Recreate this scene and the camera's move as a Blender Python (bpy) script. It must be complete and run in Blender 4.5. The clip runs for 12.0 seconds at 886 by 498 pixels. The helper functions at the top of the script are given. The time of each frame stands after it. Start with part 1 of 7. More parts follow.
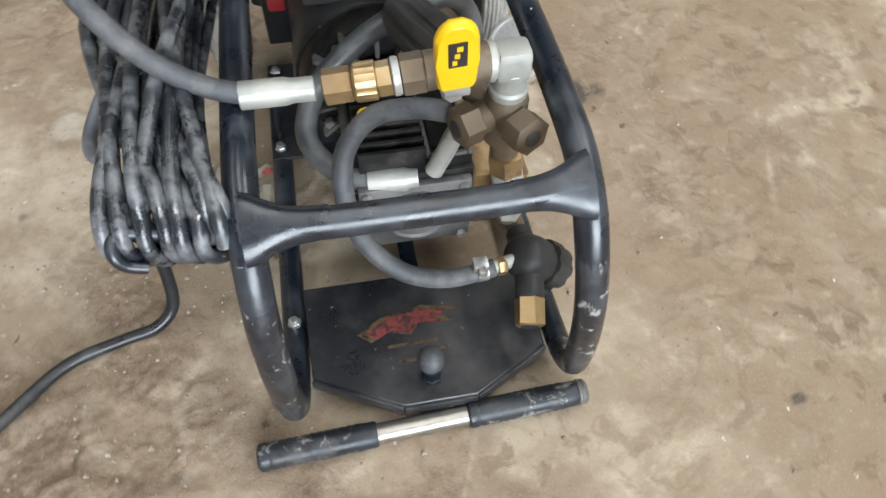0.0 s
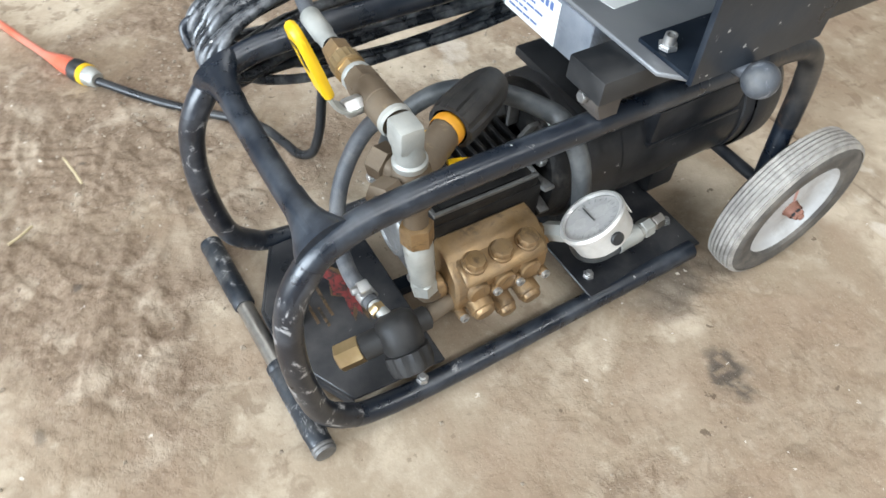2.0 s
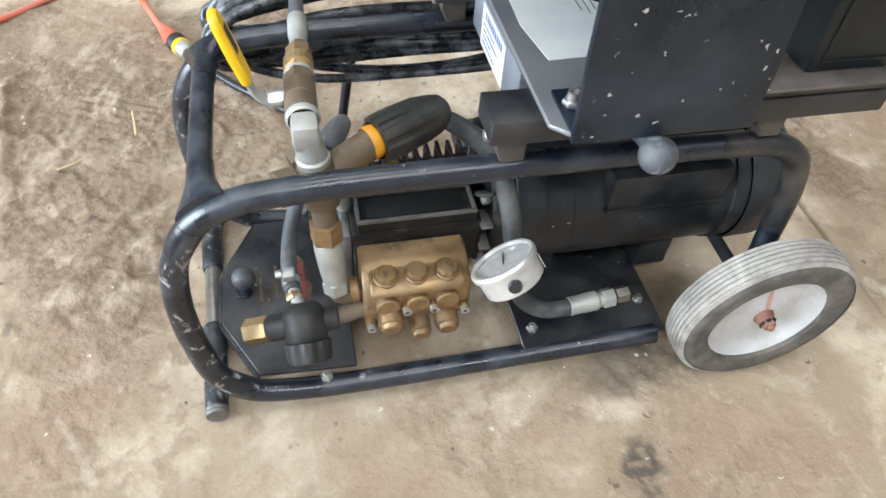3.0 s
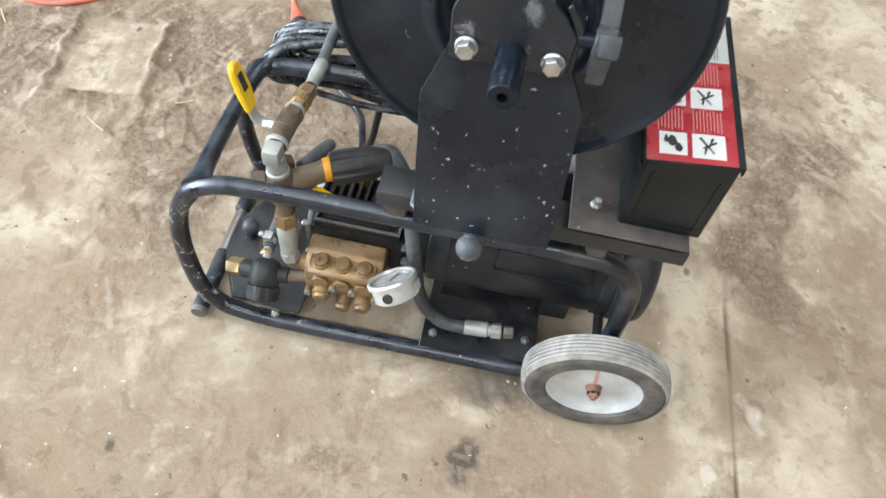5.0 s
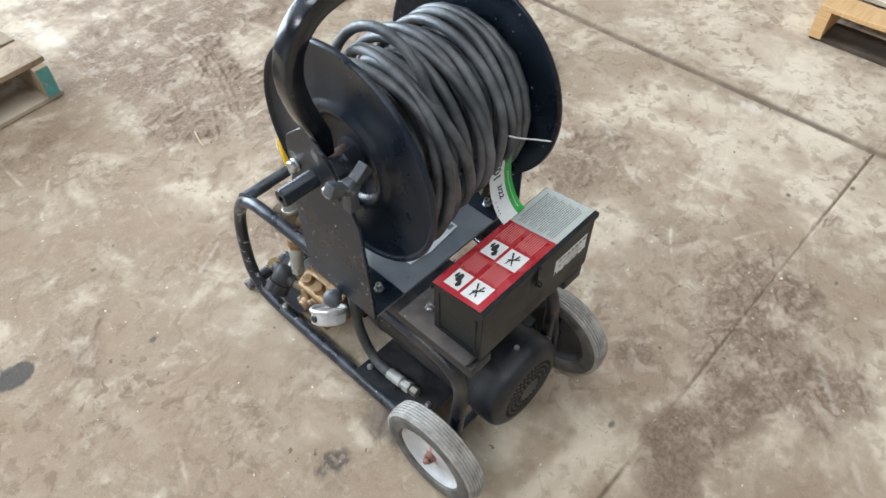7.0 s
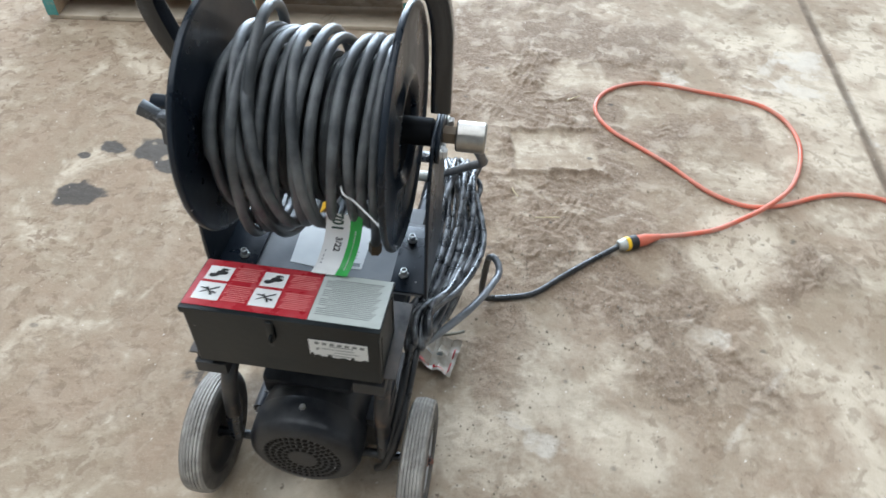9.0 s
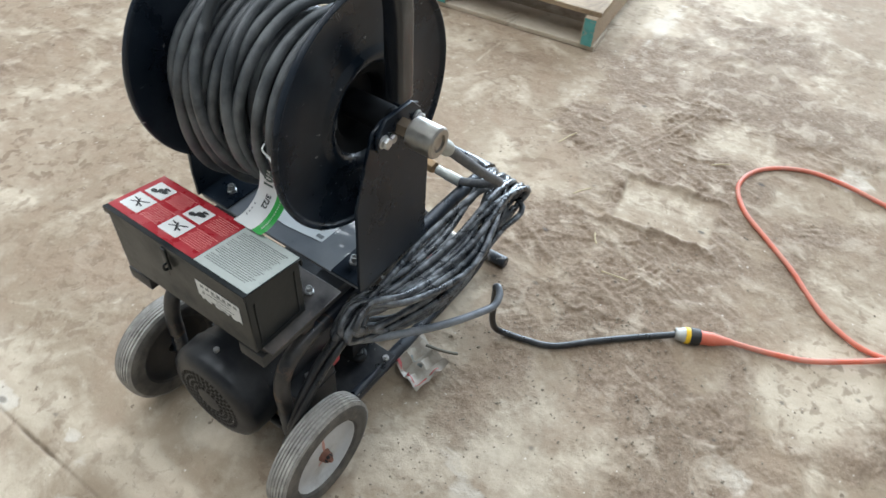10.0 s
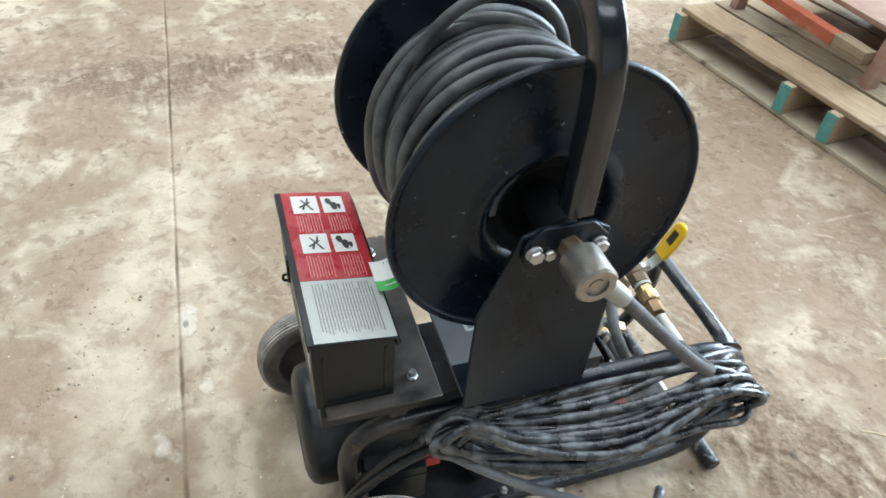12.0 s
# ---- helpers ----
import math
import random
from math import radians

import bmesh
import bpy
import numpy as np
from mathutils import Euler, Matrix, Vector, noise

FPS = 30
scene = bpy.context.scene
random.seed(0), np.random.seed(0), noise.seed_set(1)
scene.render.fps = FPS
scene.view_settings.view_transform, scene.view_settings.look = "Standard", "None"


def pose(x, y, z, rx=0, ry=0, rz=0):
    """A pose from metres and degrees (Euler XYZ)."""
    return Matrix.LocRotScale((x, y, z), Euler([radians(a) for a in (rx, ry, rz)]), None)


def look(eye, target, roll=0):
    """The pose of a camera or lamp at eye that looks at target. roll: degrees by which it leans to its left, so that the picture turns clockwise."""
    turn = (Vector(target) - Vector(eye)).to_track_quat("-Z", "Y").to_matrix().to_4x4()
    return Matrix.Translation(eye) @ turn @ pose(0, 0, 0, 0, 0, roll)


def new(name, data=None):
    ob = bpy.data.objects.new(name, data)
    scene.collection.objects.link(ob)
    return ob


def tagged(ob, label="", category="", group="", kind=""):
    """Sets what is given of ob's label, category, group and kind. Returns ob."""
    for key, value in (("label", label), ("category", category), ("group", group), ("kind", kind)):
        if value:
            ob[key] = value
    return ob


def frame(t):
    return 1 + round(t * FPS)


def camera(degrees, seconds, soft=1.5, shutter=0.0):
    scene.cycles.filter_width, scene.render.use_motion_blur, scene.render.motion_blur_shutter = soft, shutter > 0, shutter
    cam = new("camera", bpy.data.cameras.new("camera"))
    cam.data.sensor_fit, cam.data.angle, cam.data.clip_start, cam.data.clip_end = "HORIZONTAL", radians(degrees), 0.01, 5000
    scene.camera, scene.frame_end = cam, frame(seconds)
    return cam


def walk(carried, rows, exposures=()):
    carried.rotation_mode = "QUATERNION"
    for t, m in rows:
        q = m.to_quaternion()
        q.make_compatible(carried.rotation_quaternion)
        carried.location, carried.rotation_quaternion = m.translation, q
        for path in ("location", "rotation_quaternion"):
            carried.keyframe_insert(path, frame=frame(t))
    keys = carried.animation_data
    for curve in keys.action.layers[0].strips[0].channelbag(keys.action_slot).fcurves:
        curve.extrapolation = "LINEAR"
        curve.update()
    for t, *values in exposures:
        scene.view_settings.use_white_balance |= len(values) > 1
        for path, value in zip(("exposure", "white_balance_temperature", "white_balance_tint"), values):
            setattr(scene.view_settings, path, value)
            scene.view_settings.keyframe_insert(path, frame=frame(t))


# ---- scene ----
cam = camera(65.4, 12.0, shutter=0.2)
PATH = [
    (0, (-0.044, -0.844, 0.643), (0.208, 0.302, -0.976), 2.1),
    (0.5, (0.079, -0.895, 0.683), (-0.043, 0.303, -0.914), 5.9),
    (1, (0.198, -0.828, 0.676), (-0.1, 0.325, -0.931), 8.2),
    (1.5, (0.302, -0.731, 0.684), (-0.326, 0.275, -0.927), 6.7),
    (2, (0.434, -0.661, 0.685), (-0.601, 0.048, -0.872), 4.7),
    (2.5, (0.519, -0.602, 0.709), (-0.649, -0.038, -0.813), 4.8),
    (3, (0.543, -0.463, 0.696), (-0.733, -0.12, -0.805), 4.5),
    (3.2, (0.557, -0.421, 0.704), (-0.685, -0.127, -0.835), 5.6),
    (4.8, (0.631, -0.23, 0.901), (-0.56, -0.274, -0.706), 9.4),
    (5, (0.64, -0.204, 0.956), (-0.548, -0.283, -0.651), 8.6),
    (5.5, (0.662, -0.15, 1.071), (-0.584, -0.302, -0.486), 5.9),
    (6, (0.644, -0.018, 1.146), (-0.598, -0.28, -0.4), 4.9),
    (6.5, (0.614, 0.208, 1.16), (-0.518, -0.472, -0.342), -0.1),
    (7, (0.534, 0.358, 1.217), (-0.41, -0.542, -0.299), -0.1),
    (7.2, (0.474, 0.422, 1.23), (-0.407, -0.555, -0.276), -2.3),
    (8.8, (-0.198, 0.593, 1.171), (-0.087, -0.806, -0.255), -0.9),
    (9, (-0.257, 0.533, 1.161), (-0.097, -0.847, -0.278), 2.3),
    (9.3, (-0.351, 0.457, 1.14), (-0.118, -0.92, -0.292), 5.1),
    (9.5, (-0.422, 0.414, 1.145), (-0.064, -0.909, -0.311), 5.4),
    (10, (-0.582, 0.348, 1.115), (0.148, -0.831, -0.326), 4.4),
    (10.5, (-0.685, 0.279, 1.096), (0.279, -0.691, -0.364), 3.9),
    (11, (-0.637, 0.206, 1.057), (0.446, -0.647, -0.392), 4.1),
    (11.5, (-0.632, 0.101, 1.096), (0.644, -0.589, -0.281), 4.9),
    (12, (-0.582, 0.08, 1.037), (0.799, -0.447, -0.311), 5.0),
]
walk(cam, [(t, look(eye, target, roll)) for t, eye, target, roll in PATH], exposures=[(0.0, -0.1, 6950, 12), (1.5, 0.12, 6600, 10.6), (3.0, 0.28, 6600, 11), (5.5, 0.3, 6480, 10), (7.0, 0.08, 6300, 10.5), (9.0, 0.08, 6100, 9.5), (10.5, 0.12, 6280, 8), (12.0, 0.24, 6330, 7)])

# ---------------------------------------------------------------- light
world = bpy.data.worlds.new("world")
scene.world = world
world.use_nodes = True
wn = world.node_tree
sky = wn.nodes.new("ShaderNodeTexSky")
sky.sky_type = "NISHITA"
sky.sun_disc = False
sky.sun_elevation, sky.sun_rotation = radians(40), radians(150)
wn.nodes["Background"].inputs["Strength"].default_value = 0.1
wn.links.new(sky.outputs["Color"], wn.nodes["Background"].inputs["Color"])


def area_lamp(name, m, sx, sy, watts, colour):
    data = bpy.data.lights.new(name, "AREA")
    data.shape, data.size, data.size_y, data.energy, data.color = "RECTANGLE", sx, sy, watts, colour
    ob = new(name, data)
    ob.matrix_world = m
    return ob


# daylight of the big door ahead of the machine, and of the roof's translucent strips, both unseen
area_lamp("door_daylight", look((1.5, -7.9, 2.6), (0.6, 0, 0.6)), 6.0, 4.0, 1280, (0.74, 0.87, 1.0))
for sx, watts in ((-3.2, 115), (0.4, 170), (4.0, 315)):
    area_lamp("rooflight_daylight", look((sx, -0.6, 5.85), (sx, -0.6, 0)), 1.1, 8.0, watts, (0.93, 0.975, 1.0))


# ---------------------------------------------------------------- small helpers
BASE = {}
TAU = 2 * math.pi


def thing(name, base=(0, 0, 0), label="", category="", group="", kind=""):
    ob = new(name)
    ob.empty_display_size = 0.05
    ob.location = base
    BASE[ob] = Vector(base)
    return tagged(ob, label, category, group, kind)


def to_mesh(name, bm, material, smooth=True):
    me = bpy.data.meshes.new(name)
    bmesh.ops.recalc_face_normals(bm, faces=bm.faces)
    bm.to_mesh(me)
    bm.free()
    me.materials.append(material)
    if smooth:
        me.shade_smooth()
        me.set_sharp_from_angle(angle=radians(38))
    return me


def part(name, bm, material, parent=None, label="", smooth=True):
    """Links a bmesh, given in world places, as one mesh under a thing or a part."""
    me = to_mesh(name, bm, material, smooth)
    ob = new(name, me)
    if parent is not None:
        base = BASE[parent]
        me.transform(Matrix.Translation(-base))
        ob.parent = parent
        BASE[ob] = base
    else:
        BASE[ob] = Vector((0, 0, 0))
    return tagged(ob, label)


def axes(a, b):
    """A pose at a whose z axis points to b."""
    d = Vector(b) - Vector(a)
    return Matrix.Translation(a) @ d.to_track_quat("Z", "Y").to_matrix().to_4x4(), d.length


def lathe(profile, a, b, segs=24, bm=None, turn=0.0):
    """Revolves (distance along a-b in metres, radius) about the line from a to b."""
    bm = bm or bmesh.new()
    m, _ = axes(a, b)
    rings = []
    for h, r in profile:
        if r < 1e-6:
            rings.append([bm.verts.new(m @ Vector((0, 0, h)))])
        else:
            rings.append([bm.verts.new(m @ Vector((r * math.cos(turn + TAU * i / segs), r * math.sin(turn + TAU * i / segs), h))) for i in range(segs)])
    for p, q in zip(rings, rings[1:]):
        for i in range(segs):
            j = (i + 1) % segs
            if len(p) == 1 and len(q) == 1:
                continue
            if len(p) == 1:
                bm.faces.new((p[0], q[i], q[j]))
            elif len(q) == 1:
                bm.faces.new((p[i], p[j], q[0]))
            else:
                bm.faces.new((p[i], p[j], q[j], q[i]))
    return bm


def rod(a, b, r, segs=20, ease=0.0015, bm=None, r2=None):
    """A capped cylinder or cone with eased edges."""
    n = (Vector(b) - Vector(a)).length
    r2 = r if r2 is None else r2
    e = min(ease, r * 0.4, n * 0.3)
    return lathe([(0, 0), (0, r - e), (e, r), (n - e, r2), (n, max(r2 - e, 1e-4)), (n, 0)], a, b, segs, bm)


def hexnut(a, b, r, bm=None):
    n = (Vector(b) - Vector(a)).length
    e = min(0.0014, n * 0.25)
    return lathe([(0, 0), (0, r * 0.86), (e, r), (n - e, r), (n, r * 0.86), (n, 0)], a, b, 6, bm, 0.3)


def ball(c, r, bm=None, segs=20):
    c = Vector(c)
    prof = [(r - r * math.cos(math.pi * i / 12), r * math.sin(math.pi * i / 12)) for i in range(13)]
    prof[0], prof[-1] = (0, 0), (2 * r, 0)
    return lathe(prof, c - Vector((0, 0, r)), c + Vector((0, 0, r)), segs, bm)


def smooth_path(points, per=8, closed=False):
    """Catmull-Rom through the points."""
    P = [Vector(p) for p in points]
    n = len(P)
    out = []
    for i in range(n if closed else n - 1):
        if closed:
            p0, p1, p2, p3 = P[i - 1], P[i], P[(i + 1) % n], P[(i + 2) % n]
        else:
            p1, p2 = P[i], P[i + 1]
            p0 = P[i - 1] if i else 2 * p1 - p2
            p3 = P[i + 2] if i + 2 < n else 2 * p2 - p1
        t0 = 0.0
        t1 = t0 + max((p1 - p0).length, 1e-5) ** 0.5
        t2 = t1 + max((p2 - p1).length, 1e-5) ** 0.5
        t3 = t2 + max((p3 - p2).length, 1e-5) ** 0.5
        for k in range(per):
            t = t1 + (t2 - t1) * k / per
            a1 = p0 * ((t1 - t) / (t1 - t0)) + p1 * ((t - t0) / (t1 - t0))
            a2 = p1 * ((t2 - t) / (t2 - t1)) + p2 * ((t - t1) / (t2 - t1))
            a3 = p2 * ((t3 - t) / (t3 - t2)) + p3 * ((t - t2) / (t3 - t2))
            b1 = a1 * ((t2 - t) / (t2 - t0)) + a2 * ((t - t0) / (t2 - t0))
            b2 = a2 * ((t3 - t) / (t3 - t1)) + a3 * ((t - t1) / (t3 - t1))
            out.append(b1 * ((t2 - t) / (t2 - t1)) + b2 * ((t - t1) / (t2 - t1)))
    if not closed:
        out.append(P[-1])
    return out


def sweep(path, r, segs=12, closed=False, bm=None, section=None, radii=None):
    """A tube, or a bar of the given section, along the path, with capped ends."""
    bm = bm or bmesh.new()
    path = [Vector(p) for p in path]
    n = len(path)
    section = section or [(r * math.cos(TAU * i / segs), r * math.sin(TAU * i / segs)) for i in range(segs)]
    k = len(section)
    tang = []
    for i in range(n):
        a = path[i - 1] if (i or closed) else path[i]
        b = path[(i + 1) % n] if (i < n - 1 or closed) else path[i]
        tang.append((b - a).normalized())
    up = Vector((0, 0, 1)) if abs(tang[0].z) < 0.9 else Vector((0, 1, 0))
    side = tang[0].cross(up).normalized()
    rings = []
    for i in range(n):
        side = (side - tang[i] * side.dot(tang[i])).normalized()
        other = tang[i].cross(side)
        f = radii[i] if radii else 1.0
        rings.append([bm.verts.new(path[i] + (side * u + other * v) * f) for u, v in section])
    for i in range(n if closed else n - 1):
        p, q = rings[i], rings[(i + 1) % n]
        for j in range(k):
            bm.faces.new((p[j], p[(j + 1) % k], q[(j + 1) % k], q[j]))
    if not closed:
        bm.faces.new(rings[0][::-1])
        bm.faces.new(rings[-1])
    return bm


def tube(points, r, segs=12, per=8, closed=False, bm=None):
    return sweep(smooth_path(points, per, closed), r, segs, closed, bm)


def box(x0, x1, y0, y1, z0, z1, bevel=0.0015, bm=None, m=None):
    """A box with eased edges, between the given bounds, moved by m."""
    out = bm or bmesh.new()
    b = bmesh.new()
    bmesh.ops.create_cube(b, size=1)
    for v in b.verts:
        v.co = Vector(((x0 + x1) / 2 + v.co.x * (x1 - x0), (y0 + y1) / 2 + v.co.y * (y1 - y0), (z0 + z1) / 2 + v.co.z * (z1 - z0)))
    if bevel:
        bmesh.ops.bevel(b, geom=b.edges[:], offset=min(bevel, 0.3 * min(x1 - x0, y1 - y0, z1 - z0)), segments=2, affect="EDGES", profile=0.6)
    if m is not None:
        b.transform(m)
    me = bpy.data.meshes.new("tmp")
    b.to_mesh(me)
    b.free()
    out.from_mesh(me)
    bpy.data.meshes.remove(me)
    return out


def plate(outline, normal_axis, at, thick, bevel=0.0012, bm=None, m=None):
    """A flat plate: outline in the two other axes, thickness thick from at along the axis."""
    out = bm or bmesh.new()
    b = bmesh.new()

    def put(u, v, w):
        return {"x": (w, u, v), "y": (u, w, v), "z": (u, v, w)}[normal_axis]
    lo = [b.verts.new(put(u, v, at)) for u, v in outline]
    hi = [b.verts.new(put(u, v, at + thick)) for u, v in outline]
    n = len(outline)
    b.faces.new(lo)
    b.faces.new(hi[::-1])
    for i in range(n):
        j = (i + 1) % n
        b.faces.new((lo[i], hi[i], hi[j], lo[j]))
    if bevel:
        bmesh.ops.bevel(b, geom=b.edges[:], offset=bevel, segments=1, affect="EDGES")
    if m is not None:
        b.transform(m)
    me = bpy.data.meshes.new("tmp")
    b.to_mesh(me)
    b.free()
    out.from_mesh(me)
    bpy.data.meshes.remove(me)
    return out


# ---------------------------------------------------------------- materials
def nodes_of(name):
    m = bpy.data.materials.new(name)
    m.use_nodes = True
    nt = m.node_tree
    return m, nt, nt.nodes["Principled BSDF"]


def node(nt, kind, **values):
    n = nt.nodes.new(kind)
    for key, value in values.items():
        n.inputs[key].default_value = value
    return n


def noise_of(nt, scale, detail=4.0, rough=0.55, distort=0.0, stretch=None):
    tc = nt.nodes.new("ShaderNodeTexCoord")
    n = node(nt, "ShaderNodeTexNoise", Scale=scale, Detail=detail, Roughness=rough, Distortion=distort)
    if stretch:
        mp = nt.nodes.new("ShaderNodeMapping")
        mp.inputs["Scale"].default_value = stretch
        nt.links.new(tc.outputs["Object"], mp.inputs["Vector"])
        nt.links.new(mp.outputs["Vector"], n.inputs["Vector"])
    else:
        nt.links.new(tc.outputs["Object"], n.inputs["Vector"])
    return n.outputs["Fac"]


def mix(nt, fac, a, b):
    n = nt.nodes.new("ShaderNodeMix")
    n.data_type = "RGBA"
    for sock, val in ((n.inputs[0], fac), (n.inputs[6], a), (n.inputs[7], b)):
        if isinstance(val, (int, float)):
            sock.default_value = val
        elif isinstance(val, tuple):
            sock.default_value = (*val, 1)
        else:
            nt.links.new(val, sock)
    return n.outputs[2]


def band(nt, fac, lo, hi, out0=0.0, out1=1.0):
    n = nt.nodes.new("ShaderNodeMapRange")
    for key, val in (("From Min", lo), ("From Max", hi), ("To Min", out0), ("To Max", out1)):
        n.inputs[key].default_value = val
    nt.links.new(fac, n.inputs["Value"])
    return n.outputs["Result"]


def chips(nt, scale, radius, rare):
    """Scattered small chips: 1 inside a chip, 0 outside."""
    tc = nt.nodes.new("ShaderNodeTexCoord")
    wob = node(nt, "ShaderNodeTexNoise", Scale=scale * 3.0)
    nt.links.new(tc.outputs["Object"], wob.inputs["Vector"])
    add = nt.nodes.new("ShaderNodeMix")
    add.data_type, add.blend_type = "RGBA", "LINEAR_LIGHT"
    add.inputs[0].default_value = 0.35 / scale
    nt.links.new(tc.outputs["Object"], add.inputs[6])
    nt.links.new(wob.outputs["Color"], add.inputs[7])
    v = node(nt, "ShaderNodeTexVoronoi", Scale=scale)
    nt.links.new(add.outputs[2], v.inputs["Vector"])
    sep = nt.nodes.new("ShaderNodeSeparateColor")
    nt.links.new(v.outputs["Color"], sep.inputs["Color"])
    n = nt.nodes.new("ShaderNodeMath")
    n.operation = "MULTIPLY"
    nt.links.new(band(nt, v.outputs["Distance"], radius, radius * 0.7), n.inputs[0])
    nt.links.new(band(nt, sep.outputs["Red"], rare, rare + 0.02), n.inputs[1])
    return n.outputs[0]


def surface(name, c1, c2, scale=30, rough=(0.4, 0.6), metal=0.0, bump=0.15, bump_scale=180,
            wear=None, wear_at=(0.62, 0.7), wear_scale=14, dust=None, dust_at=(0.45, 0.75), dust_scale=9, coat=0.0, stretch=None, spec=0.5, nicks=None):
    """Two tones of grain, an optional worn colour in patches, and an optional film of dust."""
    m, nt, bs = nodes_of(name)
    g = noise_of(nt, scale, 5, 0.6, stretch=stretch)
    col = mix(nt, band(nt, g, 0.3, 0.7), c1, c2)
    ro = band(nt, g, 0.3, 0.7, *rough)
    met = None
    if wear:
        w = band(nt, noise_of(nt, wear_scale, 8, 0.72, 0.6), *wear_at)
        col = mix(nt, w, col, wear)
    if dust:
        d = band(nt, noise_of(nt, dust_scale, 6, 0.65), *dust_at)
        col = mix(nt, d, col, dust)
        add = nt.nodes.new("ShaderNodeMath")
        add.operation = "MULTIPLY_ADD"
        add.inputs[1].default_value = 0.3
        nt.links.new(d, add.inputs[0])
        nt.links.new(ro, add.inputs[2])
        ro = add.outputs[0]
    if nicks:
        col = mix(nt, chips(nt, *nicks), col, (0.46, 0.455, 0.44))
    nt.links.new(col, bs.inputs["Base Color"])
    nt.links.new(ro, bs.inputs["Roughness"])
    bs.inputs["Metallic"].default_value = metal
    bs.inputs["Coat Weight"].default_value = coat
    bs.inputs["Specular IOR Level"].default_value = spec
    if bump:
        b = node(nt, "ShaderNodeBump", Strength=bump, Distance=0.002)
        nt.links.new(noise_of(nt, bump_scale, 4, 0.6), b.inputs["Height"])
        nt.links.new(b.outputs["Normal"], bs.inputs["Normal"])
    return m


FRAME_PAINT = surface("frame_paint", (0.0050, 0.0085, 0.0150), (0.0095, 0.0145, 0.0235), 40, (0.22, 0.38), 0, 0.2, 50,
                      wear=(0.34, 0.33, 0.32), wear_at=(0.665, 0.69), wear_scale=34, dust=(0.085, 0.100, 0.120), dust_at=(0.50, 0.92), dust_scale=19, spec=0.8, nicks=(75, 0.11, 0.86))
FRAME_WORN = surface("frame_paint_scraped", (0.009, 0.011, 0.016), (0.018, 0.020, 0.026), 40, (0.25, 0.42), 0, 0.25, 70,
                     wear=(0.36, 0.355, 0.35), wear_at=(0.575, 0.63), wear_scale=46, dust=(0.12, 0.13, 0.145), dust_at=(0.5, 1.0), dust_scale=16, coat=0.3)
SHEET = surface("black_sheet_steel", (0.0040, 0.0074, 0.0130), (0.0078, 0.0128, 0.0205), 14, (0.20, 0.36), 0, 0.08, 40,
                wear=(0.36, 0.36, 0.35), wear_at=(0.668, 0.69), wear_scale=85, dust=(0.034, 0.044, 0.058), dust_at=(0.46, 0.92), dust_scale=9, spec=0.30, nicks=(70, 0.10, 0.84))
# crank-side copy of the sheet steel: scuffed, and lightened for the light there
SHEET_SCUFFED_LIT = surface("scuffed_lit_black_sheet", (0.0058, 0.0096, 0.0160), (0.0110, 0.0168, 0.0260), 16, (0.22, 0.38), 0, 0.10, 45,
                        wear=(0.30, 0.30, 0.30), wear_at=(0.665, 0.69), wear_scale=60, dust=(0.048, 0.057, 0.070), dust_at=(0.46, 0.94), dust_scale=10, spec=0.38, nicks=(75, 0.12, 0.78))
RUSTY_PAINT = surface("rubbed_rusty_paint", (0.0085, 0.0095, 0.0115), (0.0165, 0.0175, 0.0195), 30, (0.28, 0.46), 0, 0.2, 60, wear=(0.16, 0.095, 0.060), wear_at=(0.54, 0.68), wear_scale=24, dust=(0.115, 0.098, 0.082), dust_at=(0.46, 0.9), dust_scale=18, spec=0.6)
PLATE = surface("dusty_black_plate", (0.0110, 0.0125, 0.0155), (0.0200, 0.0215, 0.0250), 16, (0.24, 0.42), 0, 0.12, 60,
                wear=(0.30, 0.29, 0.27), wear_at=(0.665, 0.69), wear_scale=60, dust=(0.098, 0.092, 0.088), dust_at=(0.44, 0.90), dust_scale=15, spec=0.5, nicks=(80, 0.10, 0.80))
DECK = surface("dusty_deck_steel", (0.020, 0.0178, 0.0175), (0.038, 0.0335, 0.0315), 18, (0.36, 0.55), 0, 0.08, 110, dust=(0.185, 0.157, 0.135), dust_at=(0.34, 0.90), dust_scale=9, spec=0.4, nicks=(70, 0.10, 0.85), wear=(0.11, 0.072, 0.055), wear_at=(0.58, 0.70), wear_scale=16)
# tray base lifted to paint in the sky's reflection, besides its dust
TRAY = surface("sky_sheen_tray_steel", (0.120, 0.127, 0.138), (0.175, 0.184, 0.196), 18, (0.24, 0.38), 0, 0.05, 60, dust=(0.22, 0.215, 0.207), dust_at=(0.4, 1.0), dust_scale=8, coat=0.4)
MOTOR = surface("dusty_motor_paint", (0.0085, 0.0098, 0.0125), (0.0165, 0.0178, 0.0205), 20, (0.30, 0.48), 0, 0.15, 140, dust=(0.075, 0.074, 0.074), dust_at=(0.44, 0.95), dust_scale=10, spec=0.45, nicks=(60, 0.08, 0.90))
CAST = surface("cast_aluminium", (0.20, 0.20, 0.20), (0.33, 0.33, 0.32), 60, (0.4, 0.6), 0.7, 0.25, 200, dust=(0.10, 0.09, 0.08), dust_at=(0.4, 0.75), dust_scale=30)
CRANK = surface("black_crankcase", (0.006, 0.006, 0.0065), (0.015, 0.0148, 0.0145), 50, (0.40, 0.6), 0, 0.3, 220, dust=(0.10, 0.088, 0.074), dust_at=(0.5, 0.95), dust_scale=25, spec=0.35)
